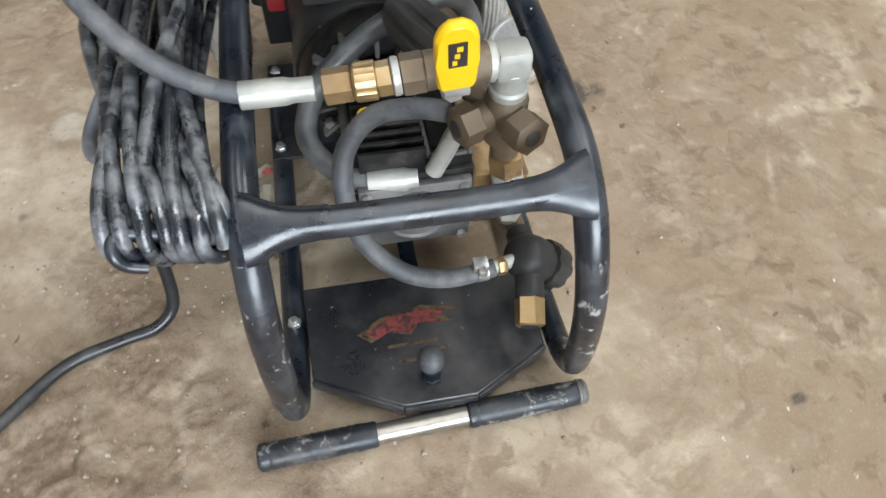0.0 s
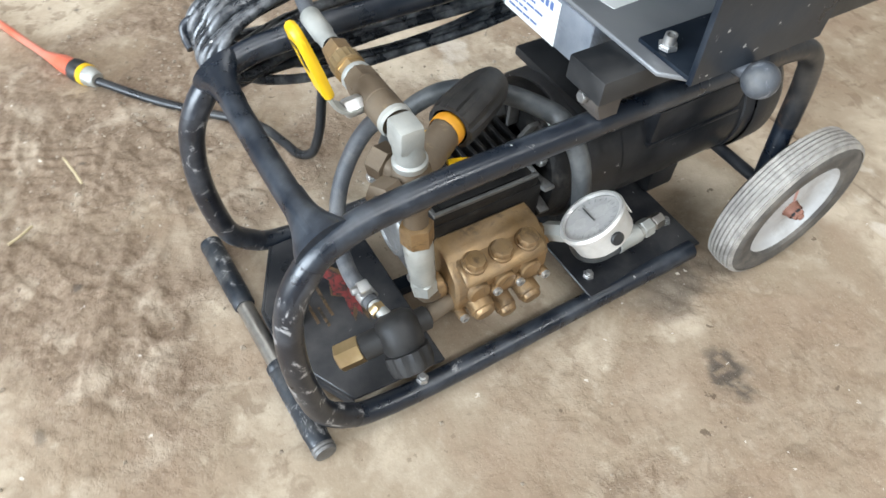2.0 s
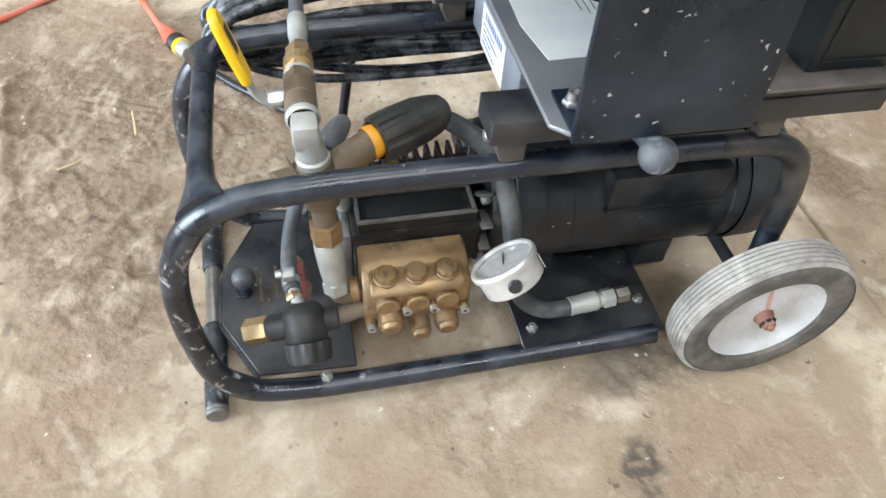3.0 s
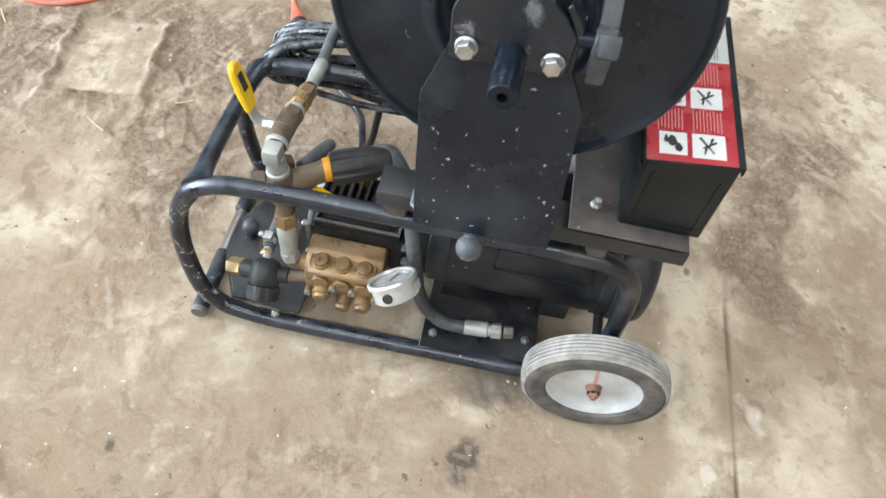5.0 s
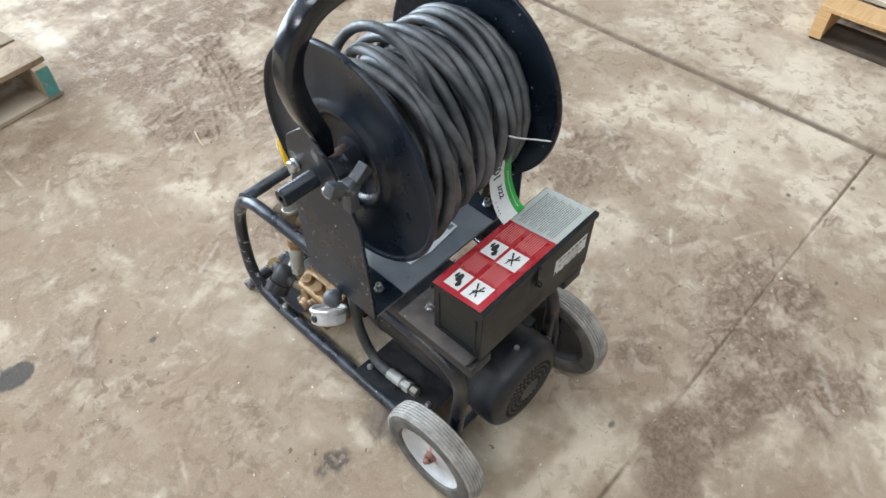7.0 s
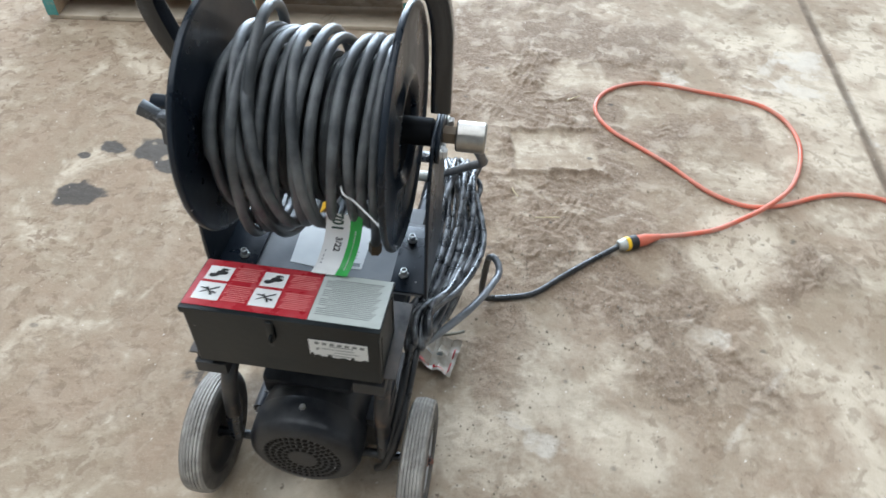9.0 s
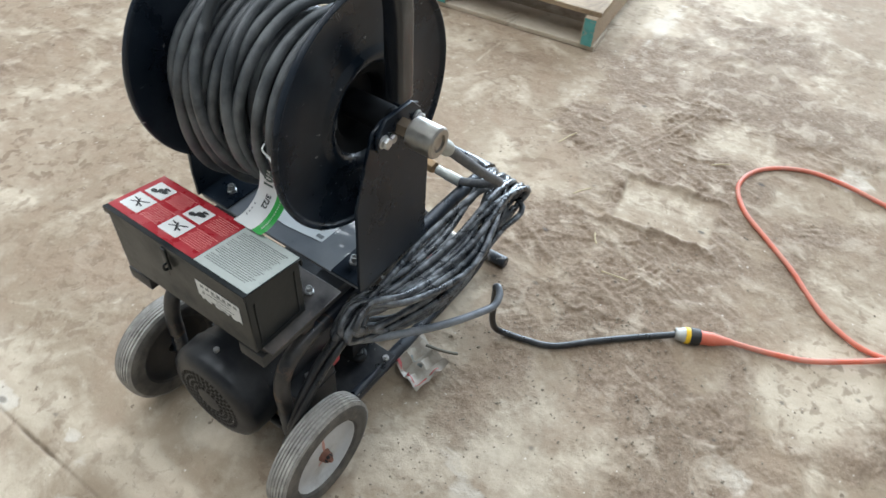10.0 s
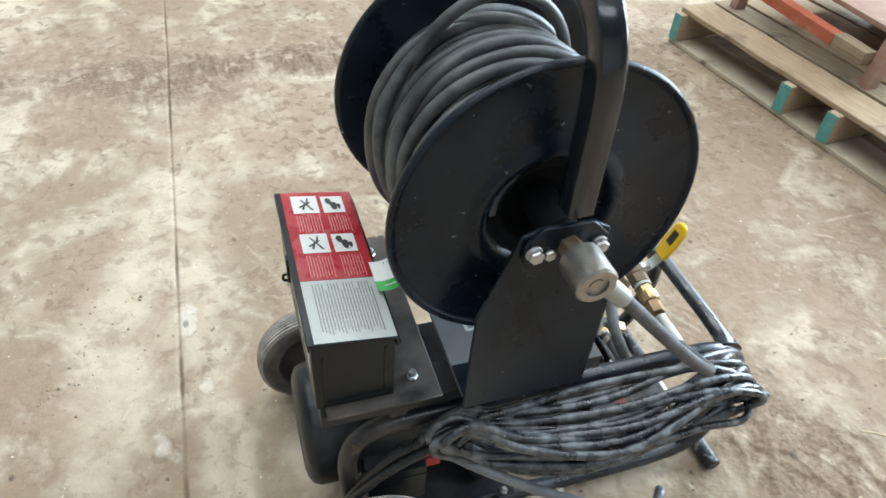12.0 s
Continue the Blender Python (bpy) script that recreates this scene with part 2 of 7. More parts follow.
TYRE = surface("worn_grey_tyre", (0.20, 0.185, 0.165), (0.31, 0.29, 0.265), 45, (0.8, 0.95), 0, 0.35, 260, wear=(0.47, 0.44, 0.395), wear_at=(0.42, 0.66), wear_scale=20, dust=(0.13, 0.118, 0.105), dust_at=(0.56, 0.85), dust_scale=18)
TYRE_WALL = surface("dark_tyre_wall", (0.060, 0.055, 0.049), (0.120, 0.110, 0.098), 40, (0.65, 0.85), 0, 0.3, 240, dust=(0.240, 0.212, 0.178), dust_at=(0.46, 0.80), dust_scale=22)
RIM = surface("white_rim_paint", (0.50, 0.50, 0.495), (0.62, 0.62, 0.61), 20, (0.3, 0.45), 0, 0.05, 80, dust=(0.30, 0.275, 0.25), dust_at=(0.48, 0.90), dust_scale=22)
AXLE = surface("dark_rusty_axle", (0.045, 0.028, 0.022), (0.09, 0.052, 0.038), 60, (0.6, 0.8), 0.1, 0.3, 150)
RIM_INNER = surface("dark_inner_rim", (0.030, 0.028, 0.027), (0.065, 0.058, 0.052), 30, (0.5, 0.7), 0, 0.2, 120)
STREAK = surface("pink_rust_streak", (0.50, 0.24, 0.20), (0.60, 0.36, 0.31), 90, (0.5, 0.7), 0, 0.1, 200, wear=(0.30, 0.10, 0.06), wear_at=(0.55, 0.7), wear_scale=90)
RUST = surface("rusty_steel", (0.20, 0.085, 0.055), (0.34, 0.17, 0.125), 90, (0.6, 0.8), 0.1, 0.4, 200)
BRASS = surface("dull_brass", (0.270, 0.165, 0.074), (0.400, 0.262, 0.130), 50, (0.32, 0.50), 0.6, 0.15, 220, wear=(0.115, 0.075, 0.042), wear_at=(0.52, 0.66), wear_scale=42, dust=(0.235, 0.172, 0.112), dust_at=(0.42, 0.8), dust_scale=28)
BRONZE = surface("grimy_bronze", (0.140, 0.102, 0.066), (0.215, 0.160, 0.105), 60, (0.42, 0.6), 0.45, 0.2, 200, wear=(0.34, 0.25, 0.14), wear_at=(0.60, 0.70), wear_scale=40, dust=(0.165, 0.135, 0.103), dust_at=(0.4, 0.8), dust_scale=30)
BRASS_BRIGHT = surface("bright_brass", (0.52, 0.36, 0.17), (0.62, 0.46, 0.26), 60, (0.28, 0.42), 0.9, 0.08, 200, dust=(0.4, 0.3, 0.18), dust_at=(0.5, 0.9), dust_scale=40)
ZINC = surface("zinc_fitting", (0.33, 0.335, 0.31), (0.50, 0.505, 0.47), 34, (0.34, 0.52), 0.4, 0.2, 200, wear=(0.24, 0.20, 0.15), wear_at=(0.60, 0.70), wear_scale=50, dust=(0.46, 0.44, 0.39), dust_at=(0.45, 0.85), dust_scale=35)
BOLT = surface("zinc_bolt", (0.48, 0.48, 0.48), (0.66, 0.66, 0.64), 90, (0.28, 0.45), 0.85, 0.1, 240, dust=(0.3, 0.28, 0.25), dust_at=(0.5, 0.8), dust_scale=60)
GAUGE_STEEL = surface("bright_dusty_steel", (0.60, 0.59, 0.56), (0.72, 0.71, 0.68), 40, (0.30, 0.46), 0.55, 0.05, 200, dust=(0.46, 0.43, 0.38), dust_at=(0.5, 0.9), dust_scale=30)
CHROME = surface("brushed_steel", (0.33, 0.312, 0.28), (0.45, 0.425, 0.385), 80, (0.28, 0.42), 0.9, 0.08, 300)
KNOB = surface("scuffed_knob", (0.040, 0.046, 0.056), (0.090, 0.100, 0.115), 60, (0.35, 0.55), 0, 0.25, 160, wear=(0.30, 0.31, 0.325), wear_at=(0.54, 0.64), wear_scale=48, dust=(0.15, 0.145, 0.135), dust_at=(0.5, 0.85), dust_scale=34)
YELLOW = surface("yellow_vinyl", (0.80, 0.47, 0.008), (0.86, 0.53, 0.015), 30, (0.35, 0.5), 0, 0.05, 160)
WORN_PLASTIC = surface("worn_grey_plastic", (0.028, 0.031, 0.035), (0.065, 0.070, 0.077), 60, (0.35, 0.5), 0, 0.15, 200, wear=(0.26, 0.27, 0.28), wear_at=(0.58, 0.68), wear_scale=45, dust=(0.15, 0.155, 0.16), dust_at=(0.48, 0.9), dust_scale=26)
ORANGE_RING = surface("amber_plastic", (0.72, 0.30, 0.02), (0.80, 0.38, 0.03), 40, (0.35, 0.5))
PLASTIC = surface("black_plastic", (0.012, 0.012, 0.0125), (0.024, 0.024, 0.024), 60, (0.4, 0.58), 0, 0.15, 200, dust=(0.06, 0.058, 0.056), dust_at=(0.45, 0.95), dust_scale=22)
BROWN_PLASTIC = surface("dusty_black_grip", (0.016, 0.0155, 0.015), (0.032, 0.030, 0.028), 50, (0.45, 0.62), 0, 0.2, 220, dust=(0.10, 0.09, 0.078), dust_at=(0.5, 0.95), dust_scale=20)
GRIP = surface("dark_rubber_grip", (0.011, 0.014, 0.019), (0.026, 0.032, 0.040), 50, (0.28, 0.48), 0, 0.3, 120, wear=(0.34, 0.335, 0.33), wear_at=(0.57, 0.64), wear_scale=42, dust=(0.12, 0.115, 0.105), dust_at=(0.5, 0.85), dust_scale=26)
HOSE = surface("grey_rubber_hose", (0.036, 0.040, 0.043), (0.078, 0.084, 0.087), 24, (0.32, 0.50), 0, 0.15, 260, dust=(0.24, 0.25, 0.248), dust_at=(0.46, 0.95), dust_scale=12, spec=0.6)
HOSE_LIGHT = surface("grey_braided_hose", (0.052, 0.056, 0.063), (0.092, 0.097, 0.105), 40, (0.36, 0.54), 0, 0.4, 700, dust=(0.22, 0.215, 0.208), dust_at=(0.48, 0.84), dust_scale=30)
HOSE_BLACK = surface("black_rubber_hose", (0.02, 0.02, 0.021), (0.036, 0.036, 0.036), 30, (0.45, 0.6), 0, 0.15, 260, dust=(0.10, 0.09, 0.08), dust_at=(0.45, 0.9), dust_scale=16)
CABLE = surface("dusty_grey_cable", (0.013, 0.0155, 0.0195), (0.032, 0.037, 0.044), 22, (0.20, 0.36), 0, 0.25, 200, dust=(0.215, 0.225, 0.235), dust_at=(0.46, 0.70), dust_scale=42, spec=0.8, nicks=(110, 0.12, 0.85))
CABLE_PALE = surface("pale_dusty_cable", (0.075, 0.083, 0.095), (0.14, 0.152, 0.17), 22, (0.28, 0.42), 0, 0.25, 200, dust=(0.30, 0.315, 0.335), dust_at=(0.42, 0.80), dust_scale=13, spec=0.7)
CABLE_BLACK = surface("black_cable", (0.012, 0.013, 0.0145), (0.026, 0.028, 0.031), 30, (0.25, 0.42), 0, 0.12, 200, dust=(0.12, 0.115, 0.105), dust_at=(0.55, 0.9), dust_scale=20)
CHANNEL = surface("scraped_grey_channel", (0.15, 0.17, 0.20), (0.30, 0.32, 0.35), 22, (0.4, 0.6), 0.2, 0.15, 90, wear=(0.06, 0.06, 0.065), wear_at=(0.5, 0.66), wear_scale=18)
HANDLE_PAINT = surface("glossy_handle_paint", (0.0055, 0.0070, 0.0095), (0.010, 0.0125, 0.0165), 30, (0.12, 0.24), 0, 0.15, 45, wear=(0.30, 0.30, 0.30), wear_at=(0.69, 0.71), wear_scale=40, dust=(0.045, 0.05, 0.058), dust_at=(0.52, 1.0), dust_scale=14, coat=0.3)
HUB_PAINT = surface("scratched_hub_paint", (0.011, 0.014, 0.019), (0.020, 0.024, 0.030), 40, (0.25, 0.42), 0, 0.15, 70, wear=(0.17, 0.175, 0.185), wear_at=(0.56, 0.66), wear_scale=44, dust=(0.06, 0.066, 0.075), dust_at=(0.5, 1.0), dust_scale=16)
# black of recessed parts, with the shade inside them put into it
MATTE = surface("shaded_matte_black", (0.004, 0.0045, 0.0055), (0.008, 0.009, 0.0105), 30, (0.6, 0.75), 0, 0.1, 120, spec=0.15)
ORANGE = surface("orange_cable", (0.60, 0.115, 0.060), (0.70, 0.180, 0.105), 20, (0.4, 0.55), 0, 0.08, 200, dust=(0.52, 0.28, 0.215), dust_at=(0.40, 0.82), dust_scale=11)
RED = surface("red_label", (0.37, 0.020, 0.030), (0.44, 0.036, 0.046), 30, (0.20, 0.34), 0, 0.03, 90, dust=(0.50, 0.21, 0.19), dust_at=(0.47, 0.92), dust_scale=14)
WHITE = surface("white_print", (0.70, 0.70, 0.68), (0.78, 0.78, 0.75), 30, (0.4, 0.55), 0, 0.02, 90)
GREY_LABEL = surface("pale_grey_label", (0.44, 0.47, 0.44), (0.54, 0.57, 0.53), 16, (0.22, 0.40), 0, 0.02, 90, dust=(0.33, 0.35, 0.32), dust_at=(0.5, 0.95), dust_scale=18)
PINK = surface("pale_red_print", (0.66, 0.22, 0.21), (0.72, 0.28, 0.26), 40, (0.4, 0.5), 0, 0)
INK = surface("dark_ink", (0.02, 0.02, 0.02), (0.035, 0.035, 0.035), 40, (0.5, 0.6), 0, 0)
GREY_INK = surface("grey_ink", (0.16, 0.17, 0.16), (0.22, 0.23, 0.22), 40, (0.5, 0.6), 0, 0)
GREEN_INK = surface("dark_green_ink", (0.03, 0.06, 0.045), (0.05, 0.09, 0.07), 40, (0.5, 0.6), 0, 0)
GREEN = surface("green_print", (0.03, 0.34, 0.05), (0.04, 0.40, 0.07), 30, (0.35, 0.5), 0, 0)
BOX_PAINT = surface("box_paint", (0.0050, 0.0072, 0.0082), (0.0095, 0.0128, 0.0142), 18, (0.28, 0.42), 0, 0.1, 120, wear=(0.15, 0.13, 0.10), wear_at=(0.70, 0.73), wear_scale=50, dust=(0.030, 0.033, 0.033), dust_at=(0.46, 0.95), dust_scale=9, spec=0.32, nicks=(60, 0.09, 0.88))
LOGO_RED = surface("faded_red_decal", (0.30, 0.055, 0.050), (0.20, 0.040, 0.038), 120, (0.4, 0.55), 0, 0.05, wear=(0.045, 0.034, 0.032), wear_at=(0.47, 0.56), wear_scale=95)
LOGO_GOLD = surface("faded_gold_decal", (0.16, 0.10, 0.05), (0.10, 0.065, 0.035), 120, (0.4, 0.55), 0, 0.05, wear=(0.03, 0.025, 0.02), wear_at=(0.48, 0.58), wear_scale=80)
WOOD = surface("pallet_wood", (0.285, 0.205, 0.128), (0.425, 0.325, 0.215), 9, (0.65, 0.8), 0, 0.3, 120, wear=(0.140, 0.096, 0.062), wear_at=(0.54, 0.72), wear_scale=7, stretch=(1.2, 14, 14), spec=0.2, dust=(0.45, 0.37, 0.27), dust_at=(0.54, 0.82), dust_scale=6)
WOOD_GREY = surface("weathered_wood", (0.215, 0.160, 0.106), (0.345, 0.270, 0.185), 9, (0.7, 0.85), 0, 0.35, 120, wear=(0.105, 0.075, 0.052), wear_at=(0.53, 0.70), wear_scale=6, stretch=(1.2, 14, 14), spec=0.2, dust=(0.40, 0.335, 0.255), dust_at=(0.52, 0.84), dust_scale=5)
WOOD_SIDE = surface("pallet_stringer_wood", (0.36, 0.265, 0.178), (0.50, 0.395, 0.285), 9, (0.65, 0.8), 0, 0.3, 120, stretch=(14, 1.2, 14), spec=0.2, wear=(0.22, 0.155, 0.105), wear_at=(0.62, 0.8), wear_scale=8)
WOOD_AMBER = surface("amber_pallet_wood", (0.52, 0.300, 0.120), (0.66, 0.42, 0.205), 9, (0.6, 0.75), 0, 0.3, 120, stretch=(14, 1.2, 14))
# dusty deck boards, and bottom boards made paler for light falling on them
WOOD_DUSTY_LIT = surface("dusty_and_lit_board", (0.42, 0.345, 0.255), (0.56, 0.48, 0.375), 12, (0.75, 0.9), 0, 0.3, 120, wear=(0.15, 0.112, 0.080), wear_at=(0.58, 0.72), wear_scale=9, spec=0.15)
# dark brown of the crate, and shade painted under the amber pallet
WOOD_DARK = surface("dark_brown_and_shade_board", (0.055, 0.042, 0.032), (0.105, 0.082, 0.062), 12, (0.7, 0.9), 0, 0.3, 120, spec=0.15)
TEAL = surface("teal_end_paint", (0.07, 0.27, 0.25), (0.12, 0.36, 0.33), 40, (0.6, 0.75), 0, 0.2, 150, wear=(0.34, 0.33, 0.26), wear_at=(0.56, 0.68), wear_scale=45)
RED_PAINT = surface("red_painted_timber", (0.36, 0.075, 0.035), (0.46, 0.12, 0.06), 25, (0.5, 0.7), 0, 0.2, 120, wear=(0.40, 0.27, 0.2), wear_at=(0.56, 0.68), wear_scale=22)
PINK_WOOD = surface("faded_red_timber", (0.285, 0.160, 0.120), (0.375, 0.235, 0.180), 25, (0.6, 0.75), 0, 0.2, 120, wear=(0.46, 0.36, 0.29), wear_at=(0.60, 0.70), wear_scale=24)
PAPER = surface("crumpled_label_paper", (0.31, 0.262, 0.205), (0.45, 0.405, 0.340), 40, (0.4, 0.6), 0, 0.1, 90, dust=(0.27, 0.225, 0.170), dust_at=(0.45, 0.75), dust_scale=30)
STONE = surface("grey_stone", (0.16, 0.15, 0.12), (0.26, 0.24, 0.19), 60, (0.7, 0.9), 0, 0.5, 120)
STRAW = surface("dry_straw", (0.46, 0.37, 0.22), (0.58, 0.48, 0.30), 80, (0.6, 0.8))
WALL = surface("hall_wall_panel", (0.50, 0.50, 0.49), (0.58, 0.575, 0.56), 3, (0.5, 0.7), 0, 0.1, 20)
ROOF = surface("hall_roof_panel", (0.18, 0.18, 0.178), (0.24, 0.238, 0.235), 3, (0.5, 0.7), 0, 0.1, 20)


def floor_material():
    """Dusty concrete: mottled grit, brown film, dried mud, spilt oil, painted shade and pale lime dust, by the sheet's
    own attributes.
    """
    m, nt, bs = nodes_of("dusty_concrete")

    def attr(name):
        a = nt.nodes.new("ShaderNodeAttribute")
        a.attribute_name = name
        return a.outputs["Fac"]

    def calc(op, p, q):
        n = nt.nodes.new("ShaderNodeMath")
        n.operation = op
        for sock, val in ((n.inputs[0], p), (n.inputs[1], q)):
            if isinstance(val, (int, float)):
                sock.default_value = val
            else:
                nt.links.new(val, sock)
        return n.outputs[0]

    mid = noise_of(nt, 9, 7, 0.62, 0.15)
    small = noise_of(nt, 34, 6, 0.64, 0.2)
    fine = noise_of(nt, 120, 4, 0.6)
    grit = noise_of(nt, 420, 3, 0.55)
    film, mud, patch = attr("film"), attr("mud"), attr("light")
    # the slab's own tone
    col = mix(nt, patch, (0.305, 0.250, 0.185), (0.572, 0.508, 0.412))
    col = mix(nt, band(nt, mid, 0.50, 0.66, 0, 0.40), col, (0.340, 0.277, 0.205))
    col = mix(nt, band(nt, mid, 0.48, 0.36, 0, 0.40), col, (0.535, 0.480, 0.395))
    # a crumbly film of brown dust that thickens where the film lies
    edge = calc("ADD", film, band(nt, small, 0.30, 0.70, -0.32, 0.32))
    crumb_film = calc("MULTIPLY", band(nt, edge, 0.18, 0.95), band(nt, fine, 0.36, 0.62, 0.62, 1.0))
    brown = mix(nt, band(nt, fine, 0.35, 0.65), (0.238, 0.184, 0.132), (0.320, 0.256, 0.190))
    col = mix(nt, band(nt, crumb_film, 0, 1, 0, 0.92), col, brown)
    # scuffed pale grains
    col = mix(nt, calc("MULTIPLY", band(nt, small, 0.42, 0.30, 0, 0.45), band(nt, mud, 0.2, 0.8, 1, 0.2)), col, (0.55, 0.50, 0.42))
    # flaked brown flecks in flocks
    # clouds of pinkish brown and bare beige, a hand to a foot across
    blot = noise_of(nt, 5.5, 6, 0.60, 0.6)
    col = mix(nt, band(nt, blot, 0.46, 0.62, 0, 0.58), col, (0.290, 0.216, 0.157))
    col = mix(nt, calc("MULTIPLY", band(nt, blot, 0.46, 0.34, 0, 0.50), band(nt, mud, 0.1, 0.7, 1, 0.3)), col, (0.640, 0.575, 0.472))
    flock = band(nt, noise_of(nt, 3.4, 4, 0.6, 0.4), 0.38, 0.58)
    flock = calc("MAXIMUM", calc("MULTIPLY", flock, 0.75), attr("fleck"))
    fleck = calc("MULTIPLY", band(nt, noise_of(nt, 29, 6, 0.60, 0.6), 0.53, 0.60), flock)
    col = mix(nt, band(nt, fleck, 0, 1, 0, 0.76), col, (0.195, 0.145, 0.103))
    # bare plates where the film has flaked away
    plates = calc("MULTIPLY", band(nt, noise_of(nt, 15, 6, 0.58, 0.5), 0.52, 0.63), band(nt, calc("ADD", calc("MULTIPLY", film, 0.45), mud), 0.15, 0.8))
    mudcol = mix(nt, band(nt, fine, 0.38, 0.62), (0.182, 0.135, 0.099), (0.262, 0.204, 0.153))
    mudcol = mix(nt, band(nt, small, 0.50, 0.64, 0, 0.65), mudcol, (0.335, 0.272, 0.210))
    mudcol = mix(nt, band(nt, mid, 0.52, 0.64, 0, 0.40), mudcol, (0.190, 0.147, 0.108))
    col = mix(nt, band(nt, calc("ADD", mud, band(nt, small, 0.3, 0.7, -0.25, 0.25)), 0.12, 0.92), col, mudcol)
    col = mix(nt, band(nt, plates, 0, 1, 0, 0.46), col, (0.525, 0.462, 0.378))
    col = mix(nt, band(nt, calc("ADD", attr("pale"), band(nt, small, 0.3, 0.7, -0.3, 0.3)), 0.25, 1.1, 0, 0.80), col, (0.60, 0.565, 0.505))
    col = mix(nt, attr("crack"), col, (0.115, 0.088, 0.064))
    col = mix(nt, attr("oil"), col, (0.050, 0.046, 0.042))
    # dark chips, pits and pale chips
    col = mix(nt, band(nt, chips(nt, 30, 0.13, 0.90), 0, 1, 0, 0.75), col, (0.105, 0.078, 0.056))
    col = mix(nt, band(nt, chips(nt, 90, 0.20, 0.80), 0, 1, 0, 0.40), col, (0.150, 0.114, 0.082))
    col = mix(nt, band(nt, chips(nt, 64, 0.14, 0.90), 0, 1, 0, 0.80), col, (0.72, 0.69, 0.63))
    col = mix(nt, band(nt, grit, 0.56, 0.74, 0, 0.22), col, (0.22, 0.175, 0.130))
    col = mix(nt, band(nt, grit, 0.42, 0.28, 0, 0.18), col, (0.66, 0.61, 0.53))
    warm = nt.nodes.new("ShaderNodeMix")
    warm.data_type, warm.blend_type = "RGBA", "MULTIPLY"
    warm.inputs[0].default_value = 1.0
    warm.inputs[7].default_value = (1.03, 0.976, 0.914, 1)
    nt.links.new(col, warm.inputs[6])
    nt.links.new(warm.outputs[2], bs.inputs["Base Color"])
    bs.inputs["Specular IOR Level"].default_value = 0.25
    nt.links.new(band(nt, attr("oil"), 0, 1, 0.88, 0.62), bs.inputs["Roughness"])
    # fine relief: grit everywhere, little clods with steep edges in the mud and the film
    h = calc("ADD", calc("MULTIPLY", grit, 0.30), fine)
    b = node(nt, "ShaderNodeBump", Strength=0.21, Distance=0.0035)
    nt.links.new(h, b.inputs["Height"])
    flaky = calc("ADD", band(nt, noise_of(nt, 62, 5, 0.62, 0.3), 0.49, 0.545), band(nt, noise_of(nt, 150, 3, 0.6, 0.2), 0.50, 0.58, 0, 0.5))
    clod = calc("MULTIPLY", flaky, band(nt, calc("ADD", mud, calc("MULTIPLY", crumb_film, 0.30)), 0.05, 1.0))
    b2 = node(nt, "ShaderNodeBump", Strength=0.33, Distance=0.0032)
    nt.links.new(clod, b2.inputs["Height"])
    nt.links.new(b.outputs["Normal"], b2.inputs["Normal"])
    nt.links.new(b2.outputs["Normal"], bs.inputs["Normal"])
    return m


FLOOR = floor_material()

# ---------------------------------------------------------------- floor sheet
rng = np.random.RandomState(7)


def fields(x, y, cell, seed):
    """Smooth value noise on a grid of points, 0 to 1."""
    r = np.random.RandomState(seed)
    g = r.rand(256, 256)
    u, v = x / cell + 1000.3, y / cell + 1000.7
    i, j = np.floor(u).astype(int), np.floor(v).astype(int)
    fu, fv = u - i, v - j
    fu, fv = fu * fu * (3 - 2 * fu), fv * fv * (3 - 2 * fv)
    a, b = g[i % 256, j % 256], g[(i + 1) % 256, j % 256]
    c, d = g[i % 256, (j + 1) % 256], g[(i + 1) % 256, (j + 1) % 256]
    return (a * (1 - fu) + b * fu) * (1 - fv) + (c * (1 - fu) + d * fu) * fv


def fbm(x, y, cell, seed, octaves=4):
    s, amp, tot = 0, 1.0, 0
    for k in range(octaves):
        s = s + amp * fields(x, y, cell / 2 ** k, seed + k)
        tot += amp
        amp *= 0.55
    return s / tot


def spread(lo, hi, a, b, fine, mid, far):
    """Grid lines: fine between a and b, coarser out to lo and hi, wide beyond."""
    inner = np.arange(a, b + 1e-6, fine)
    left, right = np.arange(lo, a - mid / 2, mid), np.arange(b + mid, hi + 1e-6, mid)
    return np.concatenate([np.arange(-far, lo - 0.05, 0.10), left, inner, right, np.arange(hi + 0.10, far + 0.05, 0.10)])


GX = spread(-3.2, 3.4, -1.15, 0.95, 0.0036, 0.017, 9.0)
GY = spread(-3.4, 2.6, -1.50, 0.62, 0.0036, 0.017, 9.0)
GX = np.unique(np.concatenate([GX, np.arange(-1.295, -1.215, 0.0025)]).round(5))
GY = np.unique(np.concatenate([GY, np.arange(0.215, 0.258, 0.0014)]).round(5))
X, Y = np.meshgrid(GX, GY, indexing="ij")


def blob(cx, cy, rx, ry, turn=0.0):
    c, s = math.cos(radians(turn)), math.sin(radians(turn))
    u, v = (X - cx) * c + (Y - cy) * s, -(X - cx) * s + (Y - cy) * c
    return np.exp(-(u / rx) ** 2 - (v / ry) ** 2)


def blobs(rows):
    out = np.zeros_like(X)
    for r in rows:
        out = np.maximum(out, blob(*r))
    return out


def smoothstep(v, lo, hi):
    t = np.clip((v - lo) / (hi - lo), 0, 1)
    return t * t * (3 - 2 * t)


wx, wy = fbm(X, Y, 0.22, 15, 4) - 0.5, fbm(X + 9, Y, 0.22, 16, 4) - 0.5
X2, Y2 = X + 0.14 * wx, Y + 0.14 * wy
ragged = fbm(X2, Y2, 0.18, 11, 6)
